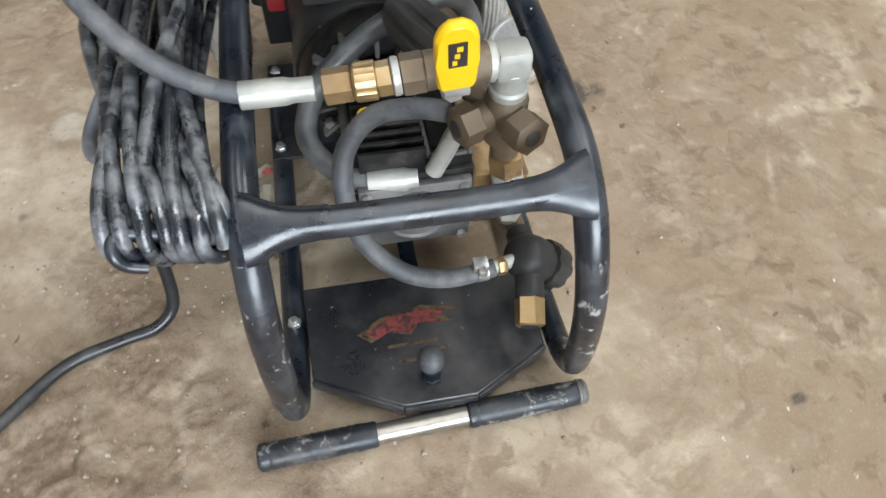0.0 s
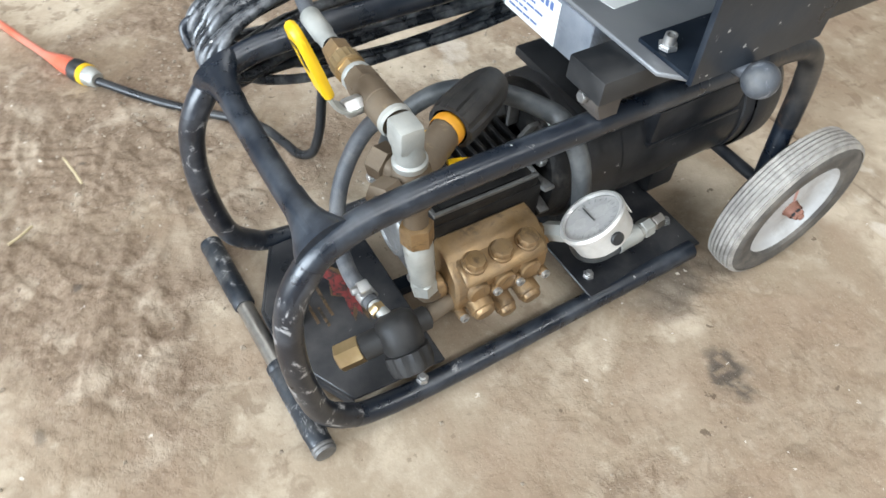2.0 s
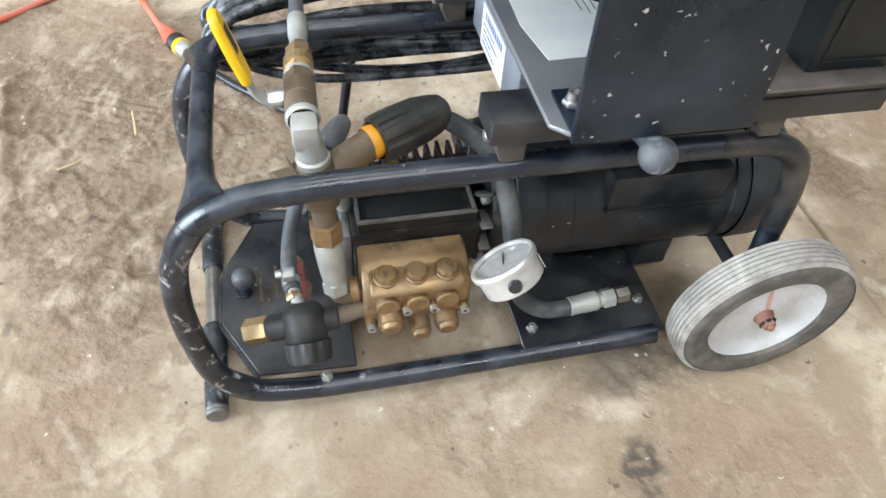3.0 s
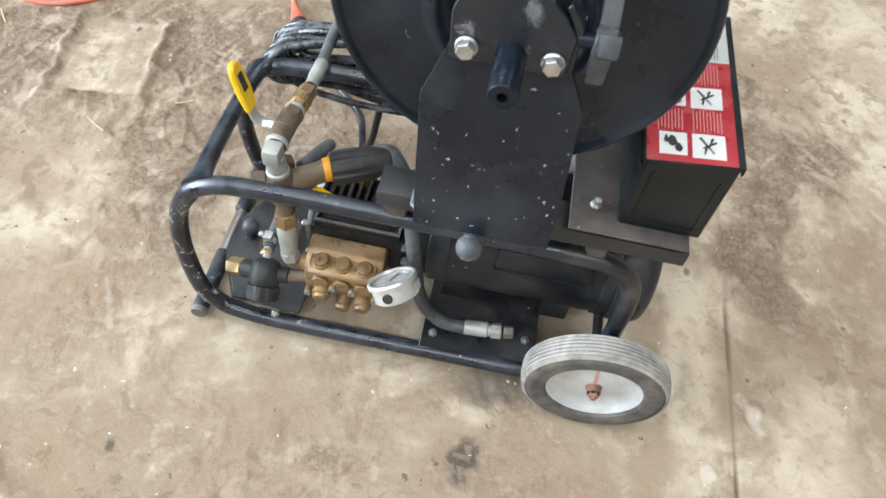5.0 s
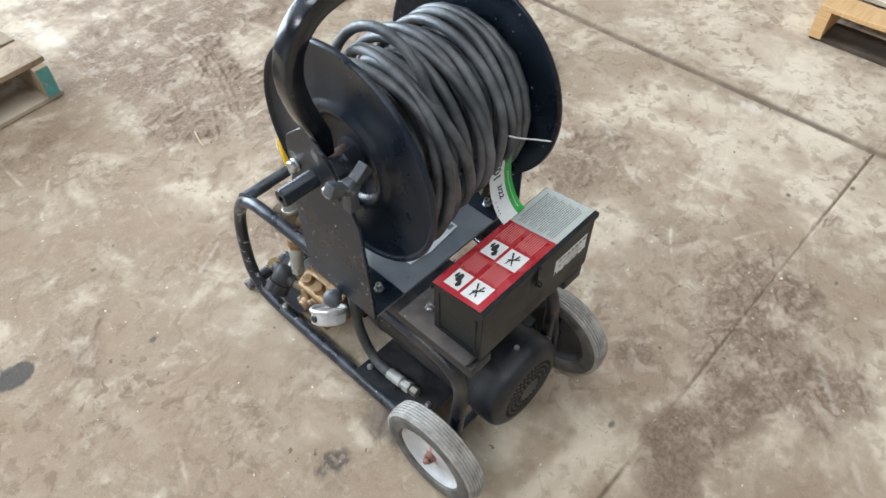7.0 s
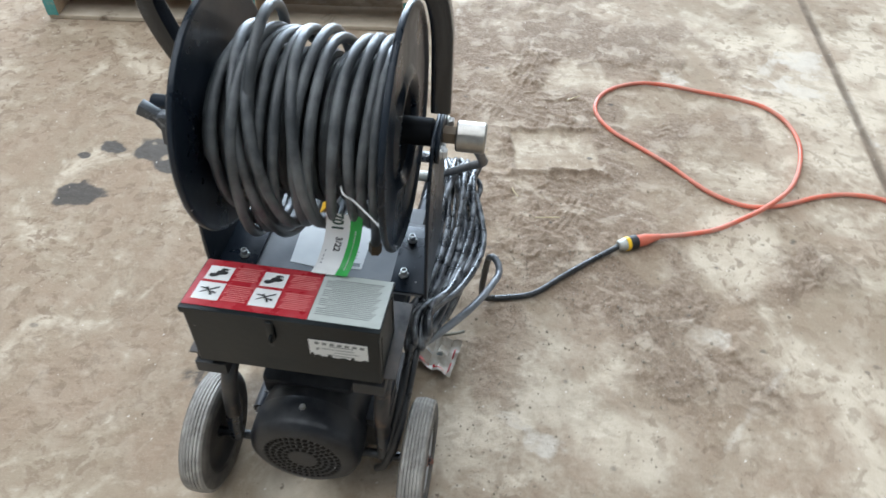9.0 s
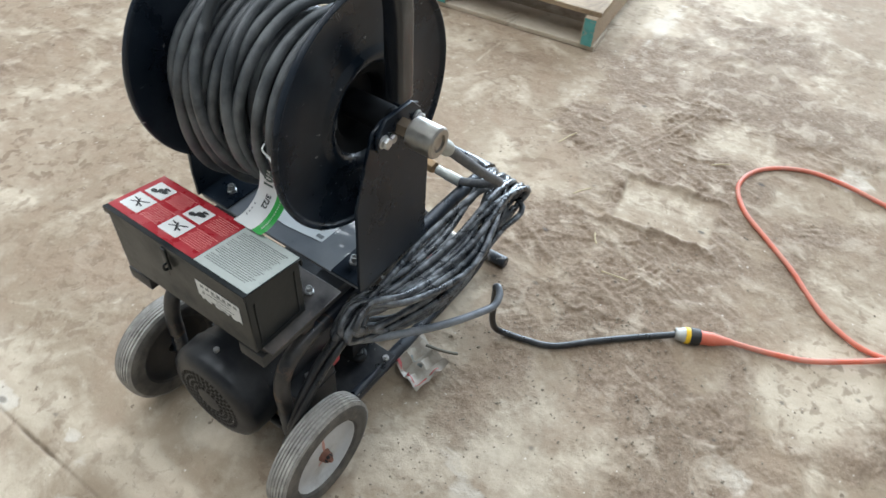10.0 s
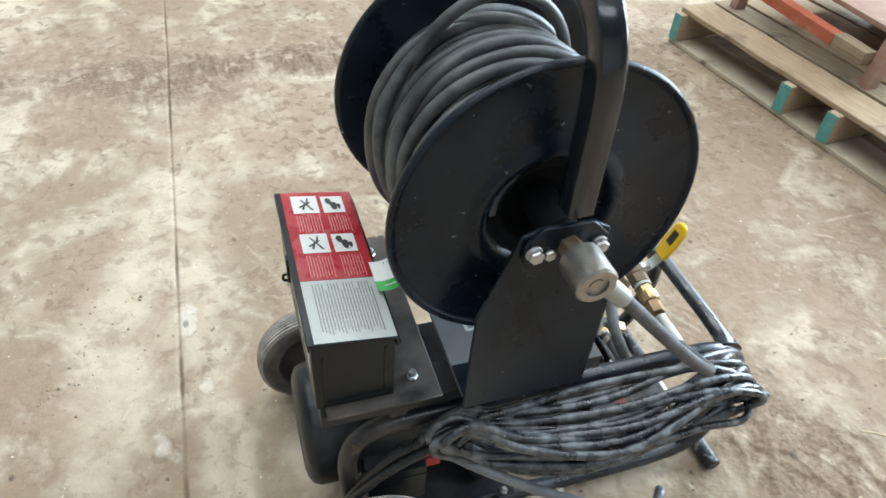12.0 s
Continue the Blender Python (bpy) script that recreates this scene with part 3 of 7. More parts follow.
cloud = fbm(X2 + 3, Y2 - 5, 0.40, 21, 6)
mottle = fbm(X2 - 7, Y2 + 2, 0.11, 24, 5)

# dried mud trodden out on the cable side, round the back and along the far track
mud = blobs(((-0.50, -0.62, 0.30, 0.42, 20), (-0.34, -1.15, 0.30, 0.40, 0), (-0.06, -1.20, 0.12, 0.22, 20), (-0.32, -1.80, 0.30, 0.45, 0), (-0.30, -0.30, 0.16, 0.20, 0), (-0.16, -0.80, 0.20, 0.20, 0),
             (-0.72, -1.05, 0.20, 0.22, 0), (-0.45, -1.62, 0.34, 0.30, 0), (-0.40, -0.98, 0.34, 0.34, 0), (-0.22, -1.45, 0.26, 0.42, 10), (-0.62, -0.30, 0.22, 0.18, 20), (-0.62, 0.27, 0.26, 0.15, 10), (-0.36, 0.34, 0.20, 0.10, 0), (-0.48, 0.42, 0.20, 0.12, 0), (-0.17, 0.30, 0.12, 0.08, 0),
             (-0.28, 0.10, 0.10, 0.08, 0), (1.40, 0.20, 0.15, 1.1, 0), (-0.90, -0.62, 0.16, 0.12, 40)))
mud = smoothstep(mud + (ragged - 0.5) * 1.7 + (mottle - 0.5) * 0.6, 0.28, 0.95)
# clean patches in it: the print of a board, swept lanes
mud *= 1 - 0.8 * smoothstep(blobs(((-0.82, -1.02, 0.14, 0.20, 0), (-0.60, -0.62, 0.07, 0.10, 30), (-0.40, -0.20, 0.09, 0.06, 30), (-0.78, -0.62, 0.10, 0.07, 20))) + 0.8 * (mottle - 0.5), 0.35, 0.7)

# how pale the slab is
light = smoothstep(cloud + 0.35 * (mottle - 0.5), 0.40, 0.62)
light = np.clip(light + 0.85 * smoothstep(blobs(((-0.70, 0.62, 0.60, 0.20, 0), (-1.00, 0.30, 0.20, 0.30, 0), (-0.85, -0.05, 0.22, 0.16, 0), (-1.6, -0.1, 0.4, 1.0, 0), (-0.95, -0.22, 0.30, 0.26, 25), (-1.10, 0.05, 0.22, 0.30, 0), (0.60, 0.25, 0.40, 0.16, 0), (1.05, -0.10, 0.30, 0.5, 0),
                                          (-1.30, -1.35, 0.40, 0.5, 0), (0.02, 0.17, 0.35, 0.05, 0))) + 0.5 * (ragged - 0.5), 0.30, 0.80), 0, 1)
# less pale patches; the last one paints the shade beneath the pump
light *= 1 - 0.80 * smoothstep(blobs(((0.46, -0.50, 0.28, 0.42, 10), (0.32, -0.95, 0.34, 0.30, 0), (0.34, -0.12, 0.16, 0.12, 0), (0.16, -1.25, 0.55, 0.34, 0), (0.10, -0.74, 0.30, 0.14, 10), (0.75, -0.75, 0.25, 0.35, 0), (0.21, -0.46, 0.12, 0.30, 0), (0.07, -0.34, 0.10, 0.16, 0))) + 0.4 * (ragged - 0.5), 0.3, 0.8)

# brown film of dust in uneven patches; the first paints shade by the wheel
film_bias = 0.40 * blobs(((0.17, -0.13, 0.05, 0.09, 0), (0.25, -0.34, 0.08, 0.16, 10), (0.31, -0.16, 0.07, 0.06, 0), (0.34, -0.42, 0.10, 0.14, 30), (0.46, -0.62, 0.16, 0.20, 0), (0.20, -0.92, 0.34, 0.34, 0), (0.16, -1.26, 0.45, 0.26, 0), (0.85, -1.15, 0.5, 0.25, 0),
                          (0.40, -0.80, 0.26, 0.24, 0), (0.50, -0.14, 0.16, 0.18, 0), (0.54, -0.38, 0.20, 0.20, 0), (0.68, -0.70, 0.22, 0.26, 0), (0.36, -0.06, 0.10, 0.12, 0), (-0.55, 0.16, 0.40, 0.16, 0), (-0.30, 0.42, 0.35, 0.14, -10), (-0.80, 0.42, 0.30, 0.16, 0),
                          (0.30, 0.40, 0.30, 0.12, -10), (0.02, -0.72, 0.30, 0.12, 10), (1.36, 0.20, 0.20, 1.4, 0)))
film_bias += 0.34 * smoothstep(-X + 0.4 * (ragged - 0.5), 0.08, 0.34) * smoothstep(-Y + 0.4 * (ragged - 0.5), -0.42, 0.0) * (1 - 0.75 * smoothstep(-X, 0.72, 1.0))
# browner and less pale along the crank side
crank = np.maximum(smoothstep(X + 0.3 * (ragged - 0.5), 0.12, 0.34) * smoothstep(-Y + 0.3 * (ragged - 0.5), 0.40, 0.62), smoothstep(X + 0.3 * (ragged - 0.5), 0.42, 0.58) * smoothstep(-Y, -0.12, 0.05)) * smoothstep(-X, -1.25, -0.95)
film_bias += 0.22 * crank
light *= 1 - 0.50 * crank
flecky = smoothstep(X + 0.4 * (ragged - 0.5), 0.16, 0.50) * (0.35 + 0.65 * smoothstep(fbm(X2 - 4, Y2 + 8, 0.26, 29, 4), 0.38, 0.56))
flecky *= 1 - 0.55 * smoothstep(Y + 0.2 * (ragged - 0.5), -0.10, 0.12)
flecky = np.maximum(flecky, 0.55 * smoothstep(-X + 0.3 * (mottle - 0.5), 0.35, 0.75) * smoothstep(fbm(X2, Y2, 0.22, 28, 4), 0.42, 0.6))
bright = smoothstep(blobs(((-0.55, -0.14, 0.16, 0.12, 0), (-0.82, -0.72, 0.16, 0.18, 0), (0.32, 0.36, 0.36, 0.12, 0), (-0.45, -0.30, 0.08, 0.08, 0), (-0.42, -0.30, 0.20, 0.16, 30))) + 0.5 * (mottle - 0.5), 0.35, 0.85)
light = np.maximum(light, 0.85 * bright)
film_bias -= 0.30 * bright
mud *= 1 - 0.6 * bright
film_ = np.clip(smoothstep(fbm(X2 + 11, Y2 + 4, 0.20, 23, 6) + film_bias, 0.46, 0.86), 0, 1)
film_ *= 0.55 + 0.45 * smoothstep(mottle, 0.36, 0.60)
film_ *= 1 - 0.55 * smoothstep(blobs(((-0.70, 0.66, 0.60, 0.16, 0), (-1.05, 0.10, 0.24, 0.45, 0), (-1.7, 0.0, 0.4, 1.0, 0))) + 0.4 * (ragged - 0.5), 0.3, 0.8)

oil = np.zeros_like(X)
for ox, oy, r in ((0.79, -0.615, 0.05), (0.685, -0.805, 0.05), (0.795, -0.805, 0.034), (0.615, -0.753, 0.035), (0.85, -0.76, 0.018)):
    d = np.hypot((X - ox) * 0.8, Y - oy) / (r * (0.35 + 1.2 * fbm(X, Y, 0.035, 31, 4)))
    oil = np.maximum(oil, 0.93 * (1 - smoothstep(d, 0.80, 1.05)))
d = np.hypot(X - 0.288, (Y + 0.155) * 1.2) / (0.044 * (0.3 + 1.3 * fbm(X, Y, 0.018, 33, 4)))
oil = np.maximum(oil, 0.85 * (1 - smoothstep(d, 0.35, 1.1)) * (0.35 + 0.65 * smoothstep(fbm(X, Y, 0.011, 35, 3), 0.40, 0.55)))
# shade of wheel and motor on the slab, painted through the oil mask
d = np.hypot(X - 0.165, (Y + 0.125) * 0.6) / (0.045 * (0.4 + 1.2 * fbm(X, Y, 0.03, 37, 4)))
oil = np.maximum(oil, 0.62 * (1 - smoothstep(d, 0.3, 1.25)))
for k in range(46):
    # small dark spots
    ox, oy, r = rng.uniform(-1.1, 0.95), rng.uniform(-1.5, 0.6), rng.uniform(0.003, 0.007)
    d = np.hypot((X - ox) * rng.uniform(0.6, 1), Y - oy) / (r * (0.4 + 1.2 * mottle))
    oil = np.maximum(oil, rng.uniform(0.4, 0.85) * (1 - smoothstep(d, 0.6, 1.2)))
pale = blobs(((-0.36, -0.13, 0.10, 0.05, 0), (0.18, 0.215, 0.045, 0.028, 0), (0.135, 0.268, 0.05, 0.022, 20), (0.235, 0.195, 0.025, 0.02, 0), (-0.505, -0.945, 0.045, 0.025, 30), (0.40, 0.22, 0.05, 0.02, 0), (-1.205, -0.08, 0.028, 0.16, 0),
              (-1.15, -1.5, 0.2, 0.25, 0), (0.02, -1.36, 0.025, 0.14, -12), (-0.72, -1.42, 0.10, 0.06, 0), (-0.72, -0.42, 0.08, 0.05, 0), (-0.02, -1.85, 0.06, 0.35, 0)))
pale = smoothstep(pale + (fbm(X2, Y2, 0.06, 41, 6) - 0.5) * 1.9, 0.52, 1.05) * (1 - 0.7 * mud)
# the slab's saw cuts, one along the back of the machine and one across it, where the first ends
wander_a, wander_b = 0.236 + 0.012 * (fbm(X, Y, 0.9, 51, 2) - 0.5), -1.255 + 0.016 * (fbm(X, Y, 0.9, 52, 2) - 0.5)
fill = smoothstep(fbm(X2, Y2, 0.16, 55, 4), 0.42, 0.60) * (1 - 0.7 * blob(-0.58, 0.236, 0.22, 0.1))
cut = np.exp(-((Y - wander_a) / 0.0036) ** 2) * (0.30 + 0.55 * fill) * np.where(X > -1.256, 1.0, 0.45 * smoothstep(X, -1.75, -1.30))
cut_b = np.exp(-np.abs((X - wander_b) / 0.0145) ** 3) * (0.72 + 0.28 * smoothstep(fbm(X, Y, 0.07, 56, 3), 0.35, 0.6))
cut = np.maximum(cut, cut_b)
crack = 0.86 * cut * (1 - 0.35 * mud)
film_ = np.maximum(film_, 0.75 * np.exp(-np.abs((X - wander_b) / 0.030) ** 2) * smoothstep(mottle, 0.3, 0.6))

# the brown track far along the crank side
film_ = np.maximum(film_, 0.95 * np.exp(-(np.abs(X - 1.45) / 0.26) ** 3) * smoothstep(fbm(X2, Y2, 0.16, 58, 5), 0.36, 0.56))

# lie of the surface: gentle unevenness, crusts and tracks of mud
Z = 0.0025 * (fbm(X, Y, 0.6, 61, 3) - 0.5) - 0.005 * cut + 0.0014 * (fbm(X2, Y2, 0.09, 63, 5) - 0.5)
lump = fbm(X2, Y2, 0.045, 71, 5)
rough_mud = mud * (0.40 + 0.60 * smoothstep(fbm(X, Y, 0.25, 85, 3), 0.35, 0.58))


def flake(cell, seed, lo, soft=0.035):
    """Plateaus with steep crumbling edges."""
    return smoothstep(fbm(X2, Y2, cell, seed, 4), lo, lo + soft)


def ridges(turn, cell, thin, seed):
    """Pressed ridges along a direction, broken along their length."""
    c, s = math.cos(radians(turn)), math.sin(radians(turn))
    u, v = X * c + Y * s + 0.05 * wx, -X * s + Y * c + 0.10 * wy
    n = fbm(u * thin, v, cell, seed, 3)
    return np.clip(1 - np.abs(n - 0.5) * 7, 0, 1) * smoothstep(fbm(X, Y, 0.06, seed + 9, 3), 0.36, 0.52)


lane = smoothstep(fbm(X, Y, 0.34, 83, 2), 0.44, 0.56)
drag = ridges(160, 0.042, 0.15, 88)
drag2 = ridges(127, 0.048, 0.14, 91)
drag3 = ridges(4, 0.036, 0.18, 94)
far_lane = smoothstep(-Y, 1.1, 1.4)
relief = (1 - far_lane) * (lane * drag + (1 - lane) * drag2) + far_lane * drag3
Z += rough_mud * (0.0012 + 0.0056 * relief + 0.0034 * flake(0.095, 95, 0.50) + 0.0026 * flake(0.040, 96, 0.50) + 0.0018 * flake(0.018, 97, 0.52) + 0.006 * np.clip(fbm(X2, Y2, 0.030, 87, 2) - 0.52, 0, 1) + 0.006 * np.clip(lump - 0.5, 0, 1))
Z += 0.0011 * film_ * (1 - mud) * flake(0.024, 98, 0.52, 0.05)
for px, py, turn, n, w, period in ((-0.40, -0.74, 65, 0.34, 0.045, 0.017), (-0.62, -0.50, 115, 0.30, 0.05, 0.021), (-0.62, -1.12, 30, 0.30, 0.05, 0.019), (-0.25, -1.35, 75, 0.35, 0.05, 0.022), (-0.56, 0.34, 100, 0.20, 0.04, 0.018)):
    # ribbed prints of wheels
    ct, st = math.cos(radians(turn)), math.sin(radians(turn))
    u, v = (X - px) * ct + (Y - py) * st, -(X - px) * st + (Y - py) * ct + 0.5 * ((X - px) * ct + (Y - py) * st) ** 2
    strip_of = smoothstep(-np.abs(u), -n, -n * 0.7) * smoothstep(-np.abs(v), -w, -w * 0.85) * smoothstep(fbm(X2, Y2, 0.09, 97, 3), 0.38, 0.52)
    ribs = smoothstep(np.sin((v + 0.004 * (lump - 0.5)) * TAU / period), -0.2, 0.5)
    Z += mud * strip_of * (0.0024 * ribs - 0.0012) * smoothstep(lump, 0.36, 0.54)
# the print of a lifted board
c, s = math.cos(radians(10)), math.sin(radians(10))
pu, pv = (X + 0.375) * c + (Y + 1.0) * s, -(X + 0.375) * s + (Y + 1.0) * c
wob = 0.016 * (fbm(X, Y, 0.05, 91, 4) - 0.5)
inside = smoothstep(-np.abs(pu + wob), -0.120, -0.105) * smoothstep(-np.abs(pv + wob), -0.088, -0.076)
rim = np.exp(-((np.abs(pv + wob) - 0.092) / 0.009) ** 2) * (np.abs(pu) < 0.135) + 0.7 * np.exp(-((np.abs(pu + wob) - 0.126) / 0.011) ** 2) * (np.abs(pv) < 0.11)
rim = rim * (0.15 + 0.85 * smoothstep(fbm(X, Y, 0.10, 93, 3), 0.38, 0.52))
Z = Z * (1 - inside) + inside * (0.0008 + 0.0020 * fbm(pu * 0.3, pv * 3, 0.03, 94, 3)) + 0.012 * rim * (0.25 + 0.75 * lump)
mud = mud * (1 - 0.75 * inside)
film_ = film_ * (1 - 0.45 * inside)
light = np.maximum(light, 0.45 * inside)
# brown lanes dragged across the pale slab, with a pale edge
for ax_, ay, bx, by, w in ((-0.97, -0.58, -0.66, -0.13, 0.022), (-0.30, 0.62, -0.72, 0.30, 0.020), (0.10, -0.80, 0.42, -0.62, 0.014)):
    dx, dy = bx - ax_, by - ay
    n = math.hypot(dx, dy)
    u, v = ((X - ax_) * dx + (Y - ay) * dy) / n, (-(X - ax_) * dy + (Y - ay) * dx) / n + 0.03 * wx
    on = smoothstep(u, 0, 0.06) * smoothstep(n - u, 0, 0.06)
    film_ = np.maximum(film_, 0.62 * on * np.exp(-(v / w) ** 4))
    pale = np.maximum(pale, 0.5 * on * np.exp(-((v - 1.5 * w) / (0.5 * w)) ** 2) * smoothstep(mottle, 0.4, 0.6))
for k in range(26):
    # long scuffs left by dragged things
    a, q = rng.uniform(-0.9, 0.8), rng.uniform(-1.4, 0.4)
    t = rng.uniform(0.2, 2.9)
    u, v = (X - a) * math.cos(t) + (Y - q) * math.sin(t), -(X - a) * math.sin(t) + (Y - q) * math.cos(t)
    bow = rng.uniform(-0.6, 0.6)
    line = np.exp(-((v - bow * u * u) / rng.uniform(0.002, 0.006)) ** 2) * smoothstep(-np.abs(u), -rng.uniform(0.10, 0.28), -0.05) * smoothstep(lump, 0.40, 0.55)
    if k % 3:
        light = np.maximum(light, 0.8 * line)
        film_ = film_ * (1 - 0.7 * line)
    else:
        film_ = np.maximum(film_, 0.50 * line)
    Z -= 0.0014 * line * (0.3 + mud)
for px, py, t in ((0.44, -0.59, 0.3), (0.53, -0.62, 0.9), (0.38, -0.50, 1.2), (0.33, -0.33, 1.0), (-0.28, -0.62, 0.6), (-0.42, 0.12, 2.0), (-0.76, -0.09, 0.4), (-0.7, 0.15, 1.0), (0.40, -0.54, 0.2)):
    # prints of boot soles in the dust
    u, v = (X - px) * math.cos(t) + (Y - py) * math.sin(t), -(X - px) * math.sin(t) + (Y - py) * math.cos(t)
    foot = np.exp(-(u / 0.036) ** 4 - (v / 0.024) ** 4) * smoothstep(lump, 0.40, 0.52)
    tread = smoothstep(np.sin(u * 600 + 1.2 * np.sin(v * 90)), -0.3, 0.3)
    film_ = np.maximum(film_, 0.55 * foot * tread)
    Z -= 0.0010 * foot * tread

nx, ny = X.shape
me = bpy.data.meshes.new("floor")
idx = np.arange(nx * ny).reshape(nx, ny)
quads = np.stack([idx[:-1, :-1], idx[1:, :-1], idx[1:, 1:], idx[:-1, 1:]], -1).reshape(-1, 4)
me.vertices.add(nx * ny)
me.vertices.foreach_set("co", np.stack([X, Y, Z - Z[(np.abs(X) < 0.2) & (np.abs(Y + 0.3) < 0.2)].mean()], -1).astype(np.float32).ravel())
me.loops.add(quads.size)
me.loops.foreach_set("vertex_index", quads.astype(np.int32).ravel())
me.polygons.add(len(quads))
me.polygons.foreach_set("loop_start", np.arange(0, quads.size, 4, dtype=np.int32))
me.update(calc_edges=True)
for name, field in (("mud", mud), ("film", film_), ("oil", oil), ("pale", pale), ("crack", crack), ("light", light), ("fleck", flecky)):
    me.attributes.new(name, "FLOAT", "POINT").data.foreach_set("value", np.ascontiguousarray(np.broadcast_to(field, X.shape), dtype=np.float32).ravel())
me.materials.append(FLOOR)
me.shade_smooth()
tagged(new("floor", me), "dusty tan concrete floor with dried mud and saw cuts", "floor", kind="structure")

# ---------------------------------------------------------------- unseen hall, added to close the place
def wall(name, bm, label, material=WALL):
    return tagged(part(name, bm, material, smooth=False), label, "wall", kind="structure")


wall("wall_north", box(-9, 9, 8.8, 9.0, -0.1, 6, 0), "pale panelled hall wall behind the camera")
wall("wall_east", box(8.8, 9.0, -9, 8.8, -0.1, 6, 0), "pale panelled hall side wall")
wall("wall_west", box(-9.0, -8.8, -9, 8.8, -0.1, 6, 0), "pale panelled hall side wall opposite")
bm = box(-8.8, -1.7, -9.0, -8.8, -0.1, 6, 0)
box(4.7, 8.8, -9.0, -8.8, -0.1, 6, 0, bm)
box(-1.7, 4.7, -9.0, -8.8, 4.8, 6, 0, bm)
wall("wall_south", bm, "pale panelled hall wall with an open vehicle door")
bm = bmesh.new()
edges = [-9.0, -3.75, -2.65, -0.15, 0.95, 3.45, 4.55, 9.0]
for i in range(0, 7, 2):
    box(edges[i], edges[i + 1], -9, 9, 6.0, 6.15, 0, bm)
for i in range(1, 7, 2):
    box(edges[i], edges[i + 1], -9, -5.8, 6.0, 6.15, 0, bm)
    box(edges[i], edges[i + 1], 2.4, 9, 6.0, 6.15, 0, bm)
tagged(part("ceiling", bm, ROOF, smooth=False), "grey panelled hall roof with open skylight strips", "ceiling", kind="structure")

# ---------------------------------------------------------------- the washer's cart
XR, XL = 0.122, -0.113
LOOP = [(0.006, 0.108), (0.006, 0.183), (0.006, 0.236), (-0.006, 0.272), (-0.038, 0.293), (-0.10, 0.2985), (-0.34, 0.300), (-0.48, 0.297), (-0.530, 0.290), (-0.566, 0.269),
        (-0.588, 0.232), (-0.597, 0.178), (-0.592, 0.105), (-0.580, 0.062), (-0.552, 0.034), (-0.51, 0.024), (-0.45, 0.021), (-0.27, 0.024), (-0.09, 0.028)]
TUBE = 0.0122


def splay(side, z):
    """The side loops lean out a little towards the ground."""
    return (XR + 0.025 * (1 - min(z, 0.25) / 0.25)) if side > 0 else XL - 0.002 * (1 - min(z, 0.25) / 0.25)


cart = thing("washer_cart", (0.016, -0.3, 0), "black tubular steel cart with scraped paint on two wheels", "cart")
for side in (1, -1):
    loop = part("side_loop", tube([(splay(side, z), y, z) for y, z in LOOP], TUBE, 16, 6), FRAME_PAINT, cart)
    # the front bend, scraped to the metal
    part("scraped_bend", tube([(splay(side, z), y, z) for y, z in LOOP[9:15]], TUBE + 0.0003, 16, 6), FRAME_WORN, loop, "scuffed bare patches on the front bend")
for side in (1, -1):
    part("rusty_bend", tube([(splay(side, z), y, z) for y, z in LOOP[1:6]], TUBE + 0.0003, 16, 6), RUSTY_PAINT, cart, "brown rubbed paint on the rear bend")
bar = part("crossbar", tube([(XL + 0.006, -0.556, 0.2865), (-0.05, -0.5575, 0.286), (0.07, -0.5575, 0.286), (XR - 0.006, -0.556, 0.2865)], 0.0112, 16, 8), FRAME_PAINT, cart)
# the bar's ends flare along the loops where they are welded on
along = Vector((0, 0.86, 0.51))
for x, s in ((XL, 1), (XR, -1)):
    bm = lathe([(-0.001, 0)] + [(0.004 * i, 0.0114) for i in range(15)], (x, -0.5555, 0.2862), (x + s * 0.05, -0.5566, 0.2860), 24)
    for v in bm.verts:
        d = abs(v.co.x - x)
        off = v.co - Vector((v.co.x, -0.5560, 0.2861))
        v.co += along * off.dot(along) * 1.25 * math.exp(-(d / 0.021) ** 1.6)
    part("weld_flare", bm, FRAME_PAINT, bar)
# front plate with a turned-down lip
front = [(-0.103, -0.440), (-0.100, -0.543), (-0.018, -0.585), (0.052, -0.585), (0.128, -0.545), (0.133, -0.440)]
fp = part("front_plate", plate(front, "z", 0.031, 0.004), PLATE, cart, "black folded front plate with a worn decal")
bm = bmesh.new()
for (x0, y0), (x1, y1) in zip(front[1:4], front[2:5]):
    d = Vector((x1 - x0, y1 - y0, 0))
    box(0, d.length, -0.0035, 0.0, -0.013, 0.0005, 0.0008, bm, Matrix.Translation((x0, y0, 0.0335)) @ Matrix.Rotation(math.atan2(d.y, d.x), 4, "Z"))
part("lip", bm, PLATE, fp)
# decal: a swoosh and plain marks in its colours
sw = [(-0.045, -0.504), (-0.02, -0.490), (0.012, -0.486), (0.045, -0.492), (0.024, -0.495), (0.038, -0.503), (0.008, -0.500), (0.0, -0.510), (-0.02, -0.505), (-0.034, -0.512)]
part("decal_edge", plate([(x * 1.18 + 0.0, (y + 0.5) * 1.35 - 0.4985) for x, y in sw], "z", 0.0352, 0.0004, 0), LOGO_GOLD, fp, smooth=False)
part("decal", plate(sw, "z", 0.0358, 0.0004, 0), LOGO_RED, fp, smooth=False)
bm = bmesh.new()
for i, (x, y, w) in enumerate(((0.0, -0.522, 0.05), (0.022, -0.531, 0.028), (0.006, -0.540, 0.044))):
    plate([(x - w / 2, y - 0.0018), (x + w / 2, y - 0.0012), (x + w / 2, y + 0.0022), (x - w / 2, y + 0.0016)], "z", 0.0354, 0.0003, 0, bm)
part("decal_print", bm, LOGO_GOLD, fp, smooth=False)
